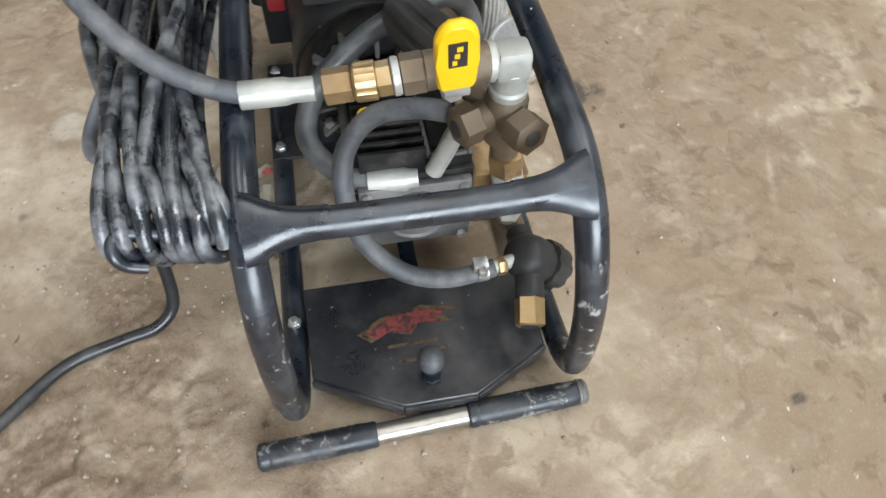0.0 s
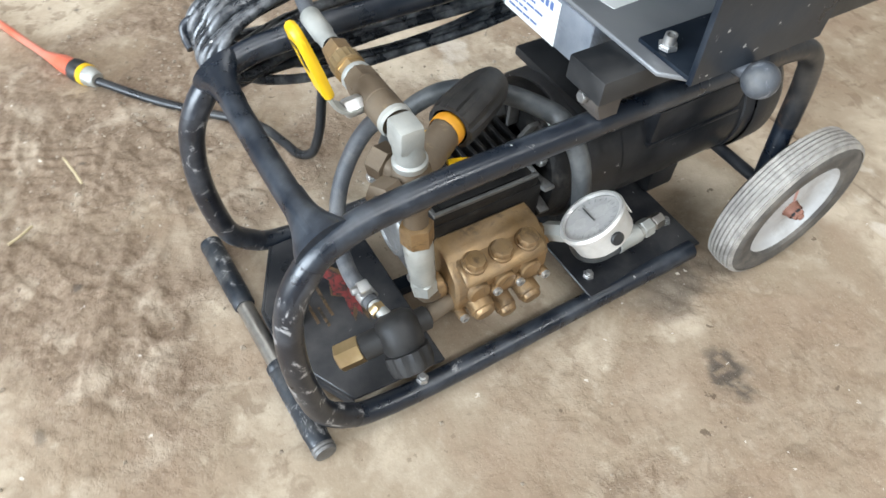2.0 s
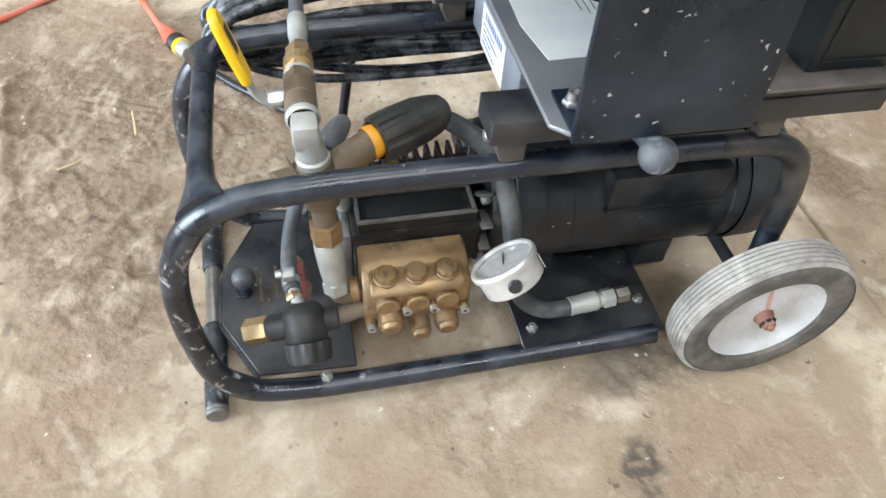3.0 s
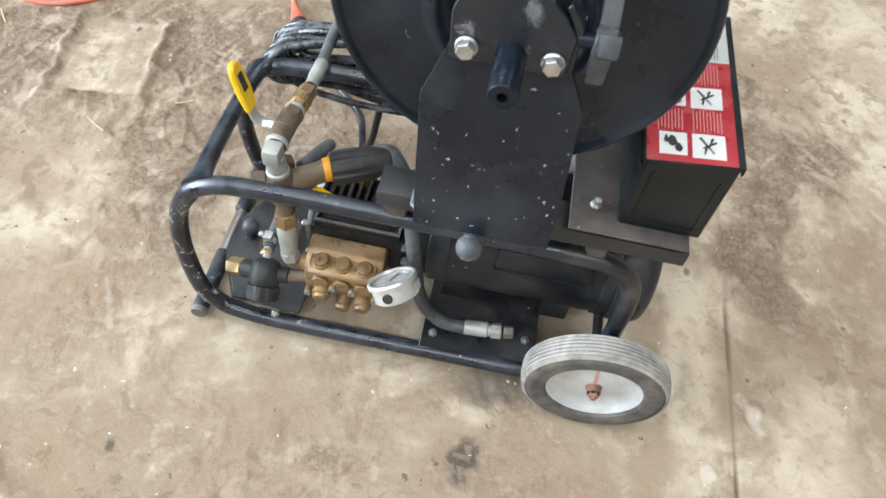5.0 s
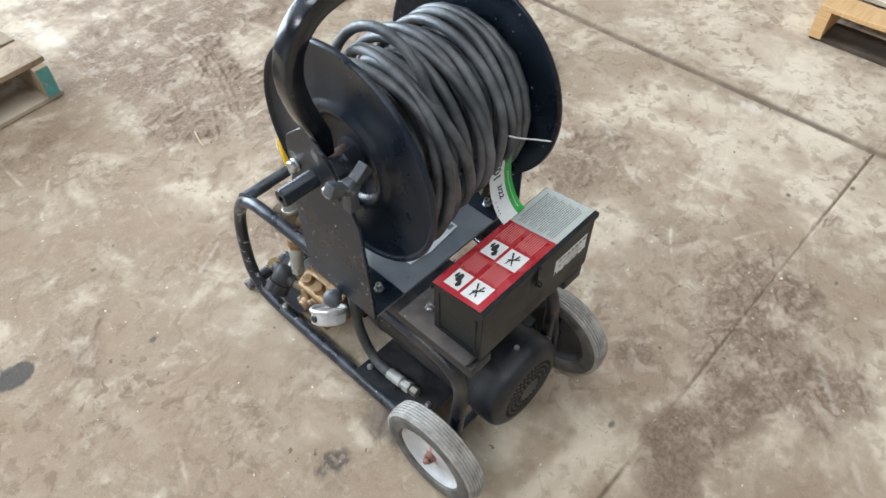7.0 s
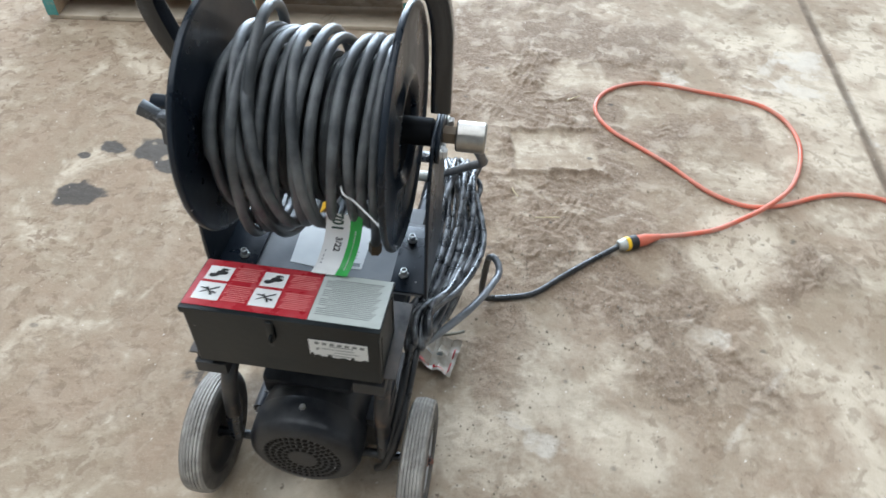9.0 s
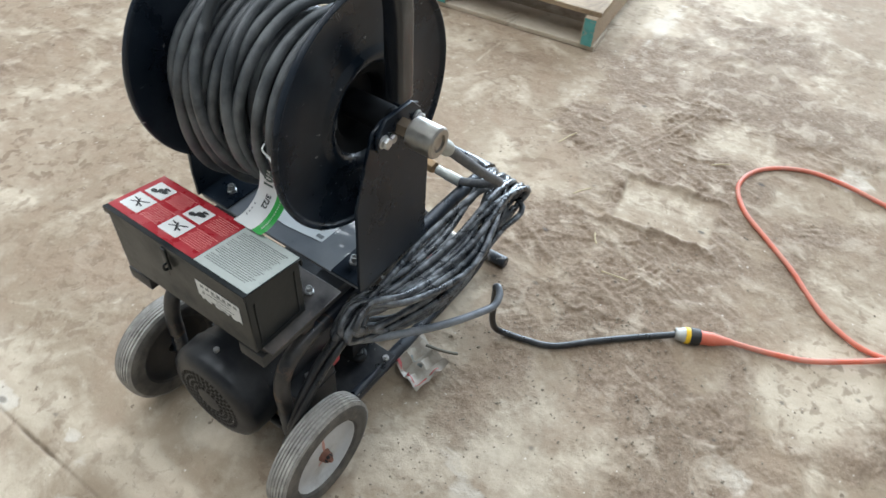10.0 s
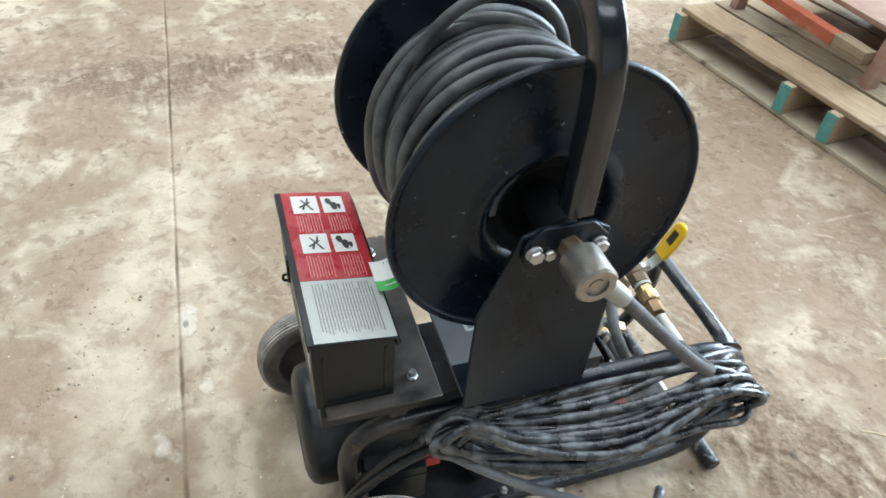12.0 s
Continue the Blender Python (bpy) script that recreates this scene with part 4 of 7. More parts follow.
part("motor_plate", plate([(-0.125, -0.252), (0.147, -0.252), (0.147, -0.078), (-0.125, -0.078)], "z", 0.033, 0.004), PLATE, cart)
for x, y in ((-0.113, -0.480), (0.143, -0.474), (-0.114, -0.235), (-0.114, -0.095), (0.12, -0.235), (0.10, -0.095)):
    b = hexnut((x, y, 0.034), (x, y, 0.0415), 0.0068)
    rod((x, y, 0.041), (x, y, 0.0455), 0.0038, 10, 0.0005, b)
    part("plate_bolt", b, BOLT, cart)

RAIL = surface("dark_rail_paint", (0.010, 0.0115, 0.0135), (0.020, 0.0215, 0.024), 20, (0.35, 0.55), 0, 0.1, 110, dust=(0.085, 0.078, 0.070), dust_at=(0.42, 1.0), dust_scale=10)
# deck rails on clamps over the top tubes
for x in (0.117, -0.105):
    rail = part("deck_rail", box(x - 0.022, x + 0.022, -0.322, 0.036, 0.3375, 0.3603, 0.002), RAIL, cart)
    part("spacer", box(x - 0.020, x + 0.020, -0.100, 0.028, 0.3605, 0.3713, 0.0015), DECK, rail)
    for y in (-0.302, -0.062):
        c = part("rail_clamp", plate([(y - 0.013, 0.3372), (y - 0.013, 0.326), (y - 0.006, 0.311), (y + 0.015, 0.311), (y + 0.015, 0.3372)], "x", x - 0.012, 0.026, 0.002), DECK, rail)
        if y < -0.2:
            part("clamp_bolt", hexnut((x - 0.001, y - 0.0135, 0.331), (x - 0.001, y - 0.019, 0.331), 0.0058), BOLT, c)
# knobs that lock the pull handle and the deck
k = part("lock_knob", ball((0.012, -0.556, 0.062), 0.0135), WORN_PLASTIC, cart, "dusty black ball knob")
part("stem", rod((0.012, -0.556, 0.034), (0.012, -0.556, 0.052), 0.0065, 14), SHEET, k)
part("stem_nut", hexnut((0.012, -0.560, 0.0345), (0.012, -0.560, 0.0385), 0.010), SHEET, k)
k = part("deck_knob", ball((0.190, -0.206, 0.359), 0.0150), KNOB, cart, "scuffed grey ball knob")
part("stem", rod((0.150, -0.213, 0.361), (0.180, -0.207, 0.359), 0.007, 14), KNOB, k)

# pull handle lying under the front plate
ph = part("pull_handle", sweep([(-0.06, -0.600, 0.0145), (0.05, -0.596, 0.0155)], 0.0098, 20), CHROME, cart, "bare metal pull handle with two rubber grips")
for a, b in (((-0.157, -0.603, 0.014), (-0.047, -0.5995, 0.0146)), ((0.040, -0.5965, 0.0153), (0.151, -0.593, 0.016))):
    n = 0.11
    prof = [(0, 0), (0, 0.0105), (0.002, 0.0128), (0.008, 0.0133), (0.010, 0.0122)]
    prof += [(0.012 + 0.0035 * i, 0.0124 + (0.0007 if i % 2 else 0)) for i in range(24)]
    prof += [(0.100, 0.0122), (0.108, 0.0124), (0.1105, 0.0112), (0.1105, 0)]
    part("grip", lathe(prof, a, b, 22), GRIP, ph, "dark rubber grip with worn ridges")
part("end_plug", lathe([(0, 0.0122), (0.002, 0.0128), (0.004, 0.0118), (0.006, 0.0126), (0.009, 0.0112), (0.009, 0)], (0.150, -0.5930, 0.016), (0.26, -0.5892, 0.017), 20), CAST, ph, "worn grey end plug")
part("shank", box(0.004, 0.022, -0.592, -0.33, 0.007, 0.021, 0.002), SHEET, ph)
part("guide", box(-0.004, 0.030, -0.583, -0.565, 0.003, 0.030, 0.002), DECK, cart)
# cable hooks on the side of the loop
part("cable_hook", tube([(-0.118, -0.545, 0.274), (-0.155, -0.546, 0.279), (-0.186, -0.547, 0.288), (-0.194, -0.551, 0.288), (-0.1945, -0.559, 0.282), (-0.189, -0.561, 0.273), (-0.178, -0.560, 0.267)], 0.0042, 14, 8), FRAME_PAINT, cart)
part("axle", rod((-0.19, 0, 0.1), (0.2, 0, 0.1), 0.0075, 16), PLATE, cart)

# wheels
def wheel(cx, out, cap):
    hub = (cx, 0, 0.1)
    w = thing("wheel", hub, "solid grey ribbed tyre on a white painted rim with rust", "wheel", "cart wheels")
    a, b = (cx - 0.0215 * out, 0, 0.1), (cx + 0.0215 * out, 0, 0.1)
    tread = [(0.0035, 0.0945)]
    for i in range(6):
        h = 0.006 + i * 0.0053
        crown = 0.1016 - 0.0016 * abs((i - 2.5) / 2.5) ** 2
        tread += [(h, crown), (h + 0.0036, crown), (h + 0.0040, crown - 0.0022), (h + 0.0050, crown - 0.0022)]
    tread += [(0.0385, 0.0990), (0.0405, 0.0945)]
    t = part("tyre", lathe(tread, a, b, 64), TYRE, w)
    for side in (0, 1):
        s = 0.043 if side else 0.0
        d = -1 if side else 1
        part("tyre_wall", lathe([(s + d * 0.0038, 0.0950), (s + d * 0.001, 0.090), (s, 0.083), (s + d * 0.0012, 0.0805), (s + d * 0.0004, 0.076), (s + d * 0.002, 0.0685), (s + d * 0.007, 0.0655), (s + d * 0.009, 0.064)], a, b, 56), TYRE_WALL, t)
    part("rim", lathe([(0.006, 0.0655), (0.0075, 0.0635), (0.012, 0.0615), (0.0165, 0.056), (0.018, 0.046), (0.0165, 0.032), (0.014, 0.022), (0.013, 0.0115)], a, b, 48), RIM_INNER, w, "dark inner rim")
    r = part("rim", lathe([(0.037, 0.0655), (0.0355, 0.0635), (0.031, 0.0615), (0.0265, 0.056), (0.025, 0.046), (0.0265, 0.032), (0.029, 0.022), (0.030, 0.0115)], a, b, 48), RIM, w, "white dished rim with a rust streak")
    bm = bmesh.new()
    for ang, n, wd in ((97, 0.046, 0.006), (300, 0.012, 0.010)):
        ca, sa = math.cos(radians(ang)), math.sin(radians(ang))
        pts = []
        for i in range(7):
            rr = 0.012 + (n - 0.0) * i / 6
            hh = 0.0302 - 0.0052 * min(1, max(0, (rr - 0.0115) / 0.034)) if rr < 0.046 else 0.0250 + (rr - 0.046) * 0.16
            pts.append((rr, hh, wd * (1 - 0.5 * i / 6) * (0.8 + 0.4 * ((i * 7) % 3) / 2)))
        rows_ = [[bm.verts.new(Vector((cx - 0.0215 * out + out * (hh + 0.0006), rr * ca - sg * ww * sa / 2, 0.1 + rr * sa + sg * ww * ca / 2))) for sg in (-1, 1)] for rr, hh, ww in pts]
        for p, q in zip(rows_, rows_[1:]):
            bm.faces.new((p[0], p[1], q[1], q[0]))
    part("rust_streak", bm, STREAK, r)
    bm = lathe([(0, 0.011), (0.004, 0.011), (0.008, 0.0095), (0.012, 0.0095)], (cx + out * 0.006, 0, 0.1), (cx + out * 0.03, 0, 0.1), 20)
    hub_part = part("hub", bm, RUST, w)
    part("axle_nut", hexnut((cx + out * 0.016, 0, 0.1), (cap - out * 0.004, 0, 0.1), 0.0078), RUST, hub_part)
    part("axle_end", rod((cx + out * 0.016, 0, 0.1), (cap, 0, 0.1), 0.0042, 12), RUST, hub_part)
    return w


wheel(0.1785, 1, 0.206)
wheel(-0.1675, -1, -0.194)

# ---------------------------------------------------------------- electric motor
AX, AZ = 0.004, 0.160
motor = thing("electric_motor", (AX, -0.12, 0.037), "dusty black electric motor with a round fan cowl", "motor")
body = part("casing", lathe([(0, 0.03), (0.0, 0.083), (0.003, 0.085), (0.030, 0.085), (0.031, 0.0835), (0.245, 0.0835), (0.246, 0.086), (0.262, 0.086), (0.264, 0.08), (0.264, 0.03)], (AX, -0.262, AZ), (AX, 0.1, AZ), 56), MOTOR, motor)
part("face_flange", lathe([(0, 0.04), (0, 0.074), (0.004, 0.078), (0.016, 0.080), (0.024, 0.080)], (AX, -0.286, AZ), (AX, 0, AZ), 48), CRANK, motor)
cowl = part("fan_cowl", lathe([(0, 0.0885), (0.004, 0.0895), (0.038, 0.0885), (0.048, 0.084), (0.054, 0.074), (0.0555, 0.0665)], (AX, 0.0, AZ), (AX, 0.1, AZ), 56), MOTOR, motor, "black fan cowl with rings of holes")
# perforated end: staggered rings of holes round a plain middle, over a dark inside
bm = lathe([(0.0, 0.0665), (0.0010, 0.0620)], (AX, 0.0555, AZ), (AX, 0.1, AZ), 72)
lathe([(0.0024, 0.0220), (0.0026, 0.0)], (AX, 0.0555, AZ), (AX, 0.1, AZ), 48, bm)
for k, n in enumerate((16, 24, 30, 36)):
    r0, r1 = 0.022 + 0.010 * k, 0.032 + 0.010 * k
    y0, y1 = 0.0579 - 0.00035 * k, 0.05755 - 0.00035 * k
    for i in range(n):
        a0, a1 = TAU * (i + 0.5 * (k % 2)) / n, TAU * (i + 1 + 0.5 * (k % 2)) / n
        da = (a1 - a0) * 0.17
        outer = [bm.verts.new((AX + r * math.cos(a), y, AZ + r * math.sin(a))) for r, a, y in ((r0, a0, y0), (r1, a0, y1), (r1, a1, y1), (r0, a1, y0))]
        inner = [bm.verts.new((AX + r * math.cos(a), y - 0.0006, AZ + r * math.sin(a))) for r, a, y in ((r0 + 0.0018, a0 + da, y0), (r1 - 0.0018, a0 + da, y1), (r1 - 0.0018, a1 - da, y1), (r0 + 0.0018, a1 - da, y0))]
        for j in range(4):
            bm.faces.new((outer[j], outer[(j + 1) % 4], inner[(j + 1) % 4], inner[j]))
part("grille", bm, MOTOR, cowl)
# black sheet put in for the shade behind the holes
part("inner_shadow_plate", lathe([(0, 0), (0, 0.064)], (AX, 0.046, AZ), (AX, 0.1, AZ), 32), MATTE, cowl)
part("cowl_screw", hexnut((AX, 0.020, AZ + 0.0875), (AX, 0.020, AZ + 0.094), 0.005), BOLT, cowl)
for y in (-0.215, -0.06):
    part("foot", box(AX - 0.075, AX + 0.045, y - 0.022, y + 0.022, 0.037, 0.082, 0.004), MOTOR, motor)
part("nameplate_band", lathe([(0, 0.0843), (0.10, 0.0843)], (AX, -0.20, AZ), (AX, -0.05, AZ), 56), MOTOR, motor)
part("motor_label", plate([(0.0, 0.0), (0.030, 0.0), (0.030, 0.007), (0.0, 0.007)], "z", 0, 0.0004, 0, None, Matrix.Translation((0.028, -0.2805, 0.2380)) @ Matrix.Rotation(radians(22), 4, "Y") @ Matrix.Rotation(radians(38), 4, "X")), GREY_LABEL, motor)
for ang in (35, 125, 215, 305):
    ca, sa = math.cos(radians(ang)), math.sin(radians(ang))
    part("flange_bolt", hexnut((AX + 0.066 * ca, -0.287, AZ + 0.066 * sa), (AX + 0.066 * ca, -0.296, AZ + 0.066 * sa), 0.0065), BOLT, motor)
for i in range(14):
    a = TAU * i / 14
    part("flange_rib", box(-0.0022, 0.0022, -0.299, -0.2865, 0.046, 0.079, 0.0008, None, Matrix.Translation((AX, 0, AZ)) @ Matrix.Rotation(a, 4, "Y")), CAST, motor)
tb = part("terminal_box", box(-0.113, -0.060, -0.104, -0.020, 0.088, 0.170, 0.003), MOTOR, motor, "black terminal box with a red switch")
part("cover_seam", box(-0.1145, -0.070, -0.1055, -0.0185, 0.150, 0.153, 0.001), MOTOR, tb)
part("switch", box(-0.104, -0.084, -0.127, -0.1045, 0.150, 0.172, 0.003), surface("red_switch", (0.45, 0.03, 0.04), (0.5, 0.04, 0.05), 40, (0.35, 0.5)), tb)
part("cover_screw", hexnut((-0.094, -0.062, 0.1705), (-0.094, -0.062, 0.176), 0.0052), BOLT, tb)
part("cable_gland", rod((-0.113, -0.040, 0.110), (-0.126, -0.034, 0.112), 0.010, 14), HOSE_BLACK, tb)
pf = part("plug_socket", rod((-0.070, -0.208, 0.037), (-0.070, -0.208, 0.050), 0.016, 24, 0.002), PLASTIC, motor, "black round socket on the plate")
part("socket_core", rod((-0.070, -0.208, 0.0502), (-0.070, -0.208, 0.053), 0.009, 18, 0.001), HOSE_BLACK, pf)
cb = part("capacitor_cover", box(0.026, 0.0885, -0.168, -0.034, 0.188, 0.234, 0.006), MOTOR, motor, "dusty black capacitor cover")
part("cover_lip", box(0.0245, 0.0900, -0.1695, -0.0325, 0.1865, 0.1905, 0.001), MOTOR, cb)
part("saddle", box(-0.06, 0.075, -0.25, -0.02, 0.238, 0.2485, 0.002), MOTOR, motor)

# ---------------------------------------------------------------- pump
pump = thing("high_pressure_pump", (0.06, -0.37, 0.085), "brass triplex plunger pump with a finned black crankcase", "pump")
case = part("crankcase", box(-0.035, 0.074, -0.432, -0.296, 0.092, 0.182, 0.006), CRANK, pump)
for i in range(11):
    y = -0.424 + i * 0.0122
    part("fin", box(-0.030, 0.030, y - 0.0022, y + 0.0022, 0.180, 0.206, 0.0008), CRANK, case)
part("case_top", box(0.030, 0.072, -0.426, -0.303, 0.178, 0.193, 0.002), CRANK, case)
for x0, x1, y0, y1 in ((0.030, 0.034, -0.426, -0.303), (0.068, 0.072, -0.426, -0.303), (0.0345, 0.0675, -0.426, -0.422), (0.0345, 0.0675, -0.307, -0.303)):
    part("case_rim", box(x0, x1, y0, y1, 0.1925, 0.1965, 0.001), CAST, case, "worn pale edge")
part("case_top_panel", box(0.037, 0.066, -0.415, -0.316, 0.192, 0.1955, 0.001), CRANK, case)
cv = part("bearing_cover", box(-0.034, 0.070, -0.441, -0.4325, 0.094, 0.176, 0.003), CAST, pump, "grey cast bearing cover with a round boss")
part("cover_boss", lathe([(0, 0.033), (0.004, 0.033), (0.006, 0.031), (0.0065, 0.027), (0.004, 0.025), (0.004, 0)], (0.018, -0.441, 0.135), (0.018, -0.5, 0.135), 32), CAST, cv)
for x in (-0.027, 0.062):
    for z in (0.100, 0.169):
        part("cover_bolt", hexnut((x, -0.4415, z), (x, -0.447, z), 0.005), BOLT, cv)
for i in range(8):
    z = 0.098 + i * 0.0105
    part("side_fin", box(-0.041, -0.034, -0.428, -0.302, z - 0.002, z + 0.002, 0.0006), CAST, case)
part("oil_cap", rod((-0.016, -0.378, 0.185), (-0.016, -0.378, 0.211), 0.0095, 18), YELLOW, pump, "yellow oil filler cap")
# brass manifold: sloping shoulder, a lower row and valve caps
man = part("manifold", plate([(0.074, 0.092), (0.118, 0.092), (0.124, 0.100), (0.126, 0.128), (0.122, 0.148), (0.098, 0.166), (0.074, 0.168)], "y", -0.428, 0.110, 0.003), BRASS, pump, "dull brass pump head")
part("shoulder", plate([(0.090, 0.146), (0.131, 0.146), (0.131, 0.152), (0.121, 0.158), (0.090, 0.164)], "y", -0.421, 0.096, 0.002), BRASS, man)
for y in (-0.404, -0.373, -0.342):
    a = Vector((0.112, y, 0.150))
    d = Vector((0.22, 0, 1)).normalized()
    part("valve_cap", rod(a, a + d * 0.0125, 0.0128, 24, 0.001), BRASS, man)
    part("valve_cap_head", lathe([(0, 0.0112), (0.005, 0.0112), (0.0075, 0.0098), (0.0082, 0)], a + d * 0.0115, a + d * 0.1, 8, None, 0.2), BRASS, man)
    part("cylinder", rod((0.108, y, 0.128), (0.131, y, 0.128), 0.0125, 20), BRASS, man)
for y, z, r in ((-0.402, 0.110, 0.0135), (-0.371, 0.092, 0.0115), (-0.342, 0.098, 0.0130)):
    part("valve_cap", rod((0.118, y, z), (0.137, y, z - 0.004), r, 24, 0.001), BRASS, man)
    part("valve_cap_head", lathe([(0, r * 0.88), (0.004, r * 0.88), (0.0062, r * 0.75), (0.0068, 0)], (0.136, y, z - 0.0038), (0.2, y, z - 0.0166), 8, None, 0.2), BRASS, man)
for y, z in ((-0.385, 0.124), (-0.357, 0.122), (-0.422, 0.102), (-0.324, 0.114)):
    part("cap_screw", rod((0.120, y, z), (0.133, y, z), 0.0055, 14), BRASS, man)
    part("screw_head", lathe([(0, 0.0048), (0.005, 0.0048), (0.0052, 0.0025), (0.002, 0.0025), (0.002, 0)], (0.131, y, z), (0.2, y, z), 14), BOLT, man)
part("end_boss", rod((0.098, -0.430, 0.125), (0.098, -0.441, 0.125), 0.014, 20), BRASS, man)
part("end_boss", rod((0.104, -0.320, 0.140), (0.104, -0.308, 0.143), 0.012, 20), BRASS, man)

# pressure gauge on the end of the manifold
gn = Vector((-0.47, -0.45, 0.76)).normalized()
gc = Vector((0.146, -0.298, 0.203))
gauge = thing("pressure_gauge", gc - gn * 0.03, "round steel pressure gauge with a clouded dial", "gauge")
gb = gc - gn * 0.028
part("case", lathe([(0, 0), (0, 0.028), (0.002, 0.0305), (0.022, 0.0310), (0.0225, 0.0338), (0.0265, 0.0342), (0.0290, 0.0325), (0.0290, 0.0300), (0.0255, 0.0292)], gb, gc, 40), GAUGE_STEEL, gauge)
part("dial", lathe([(0.0248, 0.0295), (0.0252, 0)], gb, gc, 36), surface("clouded_dial", (0.34, 0.33, 0.32), (0.44, 0.43, 0.41), 30, (0.15, 0.3), 0, 0.02, 60, coat=0.5, dust=(0.24, 0.225, 0.215), dust_at=(0.4, 0.8), dust_scale=40), gauge)
gm, _ = axes(gb, gc)
bm = bmesh.new()
for i in range(19):
    a = radians(-135 + 15 * i)
    box(-0.0003, 0.0003, 0.0215, 0.0255, 0.0256, 0.0258, 0, bm, gm @ Matrix.Rotation(a, 4, "Z"))
part("scale_marks", bm, GREY_INK, gauge, smooth=False)
part("needle", box(-0.0006, 0.0006, -0.006, 0.021, 0.0259, 0.0263, 0, None, gm @ Matrix.Rotation(2.2, 4, "Z")), INK, gauge)
side = Vector((1, 0.12, 0))
side = (side - gn * side.dot(gn)).normalized()
pc = gb + gn * 0.012
part("vent_plug", rod(pc + side * 0.0295, pc + side * 0.0335, 0.0068, 18), PLASTIC, gauge, "black rubber vent plug")
part("maker_plate", box(-0.012, 0.012, 0.0308, 0.0314, 0.004, 0.018, 0, None, gm @ Matrix.Rotation(0.9, 4, "Z")), WHITE, gauge)
stem_a = Vector((0.106, -0.308, 0.146))
part("stem", rod(gb - gn * 0.002, gb + (stem_a - gb) * 0.55, 0.0075, 14), ZINC, gauge)
part("stem_nut", hexnut(stem_a + (gb - stem_a) * 0.5, stem_a - (gb - stem_a).normalized() * 0.002, 0.0105), ZINC, gauge)

# ---------------------------------------------------------------- unloader valve with its fittings
tee = thing("unloader_valve", (0.08, -0.456, 0.275), "grimy bronze unloader valve with a dark ribbed knob", "valve")
tc = Vector((0.082, -0.457, 0.272))
part("body", lathe([(0, 0.0), (0, 0.0135), (0.003, 0.0165), (0.012, 0.0172), (0.044, 0.0168), (0.052, 0.0135), (0.052, 0)], (0.086, -0.457, 0.243), (0.086, -0.4615, 0.30), 24), BRONZE, tee)
for d, n in ((Vector((-0.93, -0.37, -0.02)), 0.036), (Vector((0.38, -0.92, 0.1)), 0.038)):
    d = d.normalized()
    part("arm", rod(tc + d * 0.008, tc + d * n * 0.75, 0.0125, 20), BRONZE, tee)
    part("arm_nut", hexnut(tc + d * (n * 0.6), tc + d * n * 1.12, 0.0165), BRONZE, tee)
    # black disc in place of the shaded bore of the arm
    part("socket", rod(tc + d * n * 1.08, tc + d * (n * 1.12 + 0.001), 0.0072, 16, 0.0002), HOSE_BLACK, tee)
kd = (Vector((0.018, -0.332, 0.286)) - Vector((0.056, -0.410, 0.283))).normalized()
kb = Vector((0.056, -0.410, 0.283))
part("neck", rod(tc + kd * 0.006, kb + kd * 0.006, 0.0148, 24), BRONZE, tee)
part("collar", lathe([(0, 0.0152), (0.002, 0.0160), (0.009, 0.0160), (0.012, 0.015)], kb - kd * 0.002, kb + kd * 0.1, 24), ORANGE_RING, tee, "amber collar")
kp = [(0.006, 0.0165), (0.0, 0.0180), (0.001, 0.0212), (0.006, 0.0222), (0.024, 0.0226), (0.050, 0.0215), (0.066, 0.0190), (0.076, 0.0155), (0.081, 0.010), (0.082, 0)]
knob = lathe(kp, kb + kd * 0.007, kb + kd * 0.2, 64)
km, _ = axes(kb + kd * 0.007, kb + kd * 0.2)
inv = km.inverted()
for v in knob.verts:
    q = inv @ v.co
    rr = math.hypot(q.x, q.y)
    if rr > 0.019 and 0.0005 < q.z < 0.074:
        a = math.atan2(q.y, q.x)
        f = 1 + 0.045 * (1 if math.cos(a * 8) > -0.3 else -1.2)
        v.co = km @ Vector((q.x * f, q.y * f, q.z))
part("adjusting_knob", knob, BROWN_PLASTIC, tee, "dark ribbed adjusting knob")
# elbow to the ball valve
el = part("elbow", box(0.0715, 0.0975, -0.4765, -0.4535, 0.3130, 0.3390, 0.006), ZINC, tee, "pale zinc elbow")
part("elbow_neck", rod((0.0855, -0.461, 0.296), (0.0848, -0.4645, 0.322), 0.0128, 24, 0.002), ZINC, el)
part("elbow_rim", lathe([(0, 0.0138), (0.002, 0.0150), (0.007, 0.0150), (0.009, 0.0130)], (0.0855, -0.461, 0.2925), (0.0855, -0.4622, 0.31), 24), ZINC, el)
part("elbow_rim", lathe([(0, 0.0130), (0.002, 0.0148), (0.006, 0.0148), (0.008, 0.0130)], (0.0720, -0.4655, 0.3275), (0.05, -0.466, 0.328), 24), ZINC, el)
# column down to the pump head
part("column", rod((0.087, -0.457, 0.245), (0.094, -0.457, 0.205), 0.0115, 18), BRONZE, tee)
part("column_nut", hexnut((0.0915, -0.457, 0.225), (0.0945, -0.457, 0.202), 0.0158), BRASS, tee)
part("adapter", lathe([(0, 0.0125), (0.003, 0.0140), (0.014, 0.0142), (0.044, 0.0128), (0.05, 0.0118), (0.056, 0.0118), (0.056, 0)], (0.0945, -0.457, 0.203), (0.1035, -0.4535, 0.145), 18), ZINC, tee, "pale zinc adapter")
part("adapter_nut", hexnut((0.1025, -0.454, 0.153), (0.104, -0.453, 0.136), 0.0135), ZINC, tee)
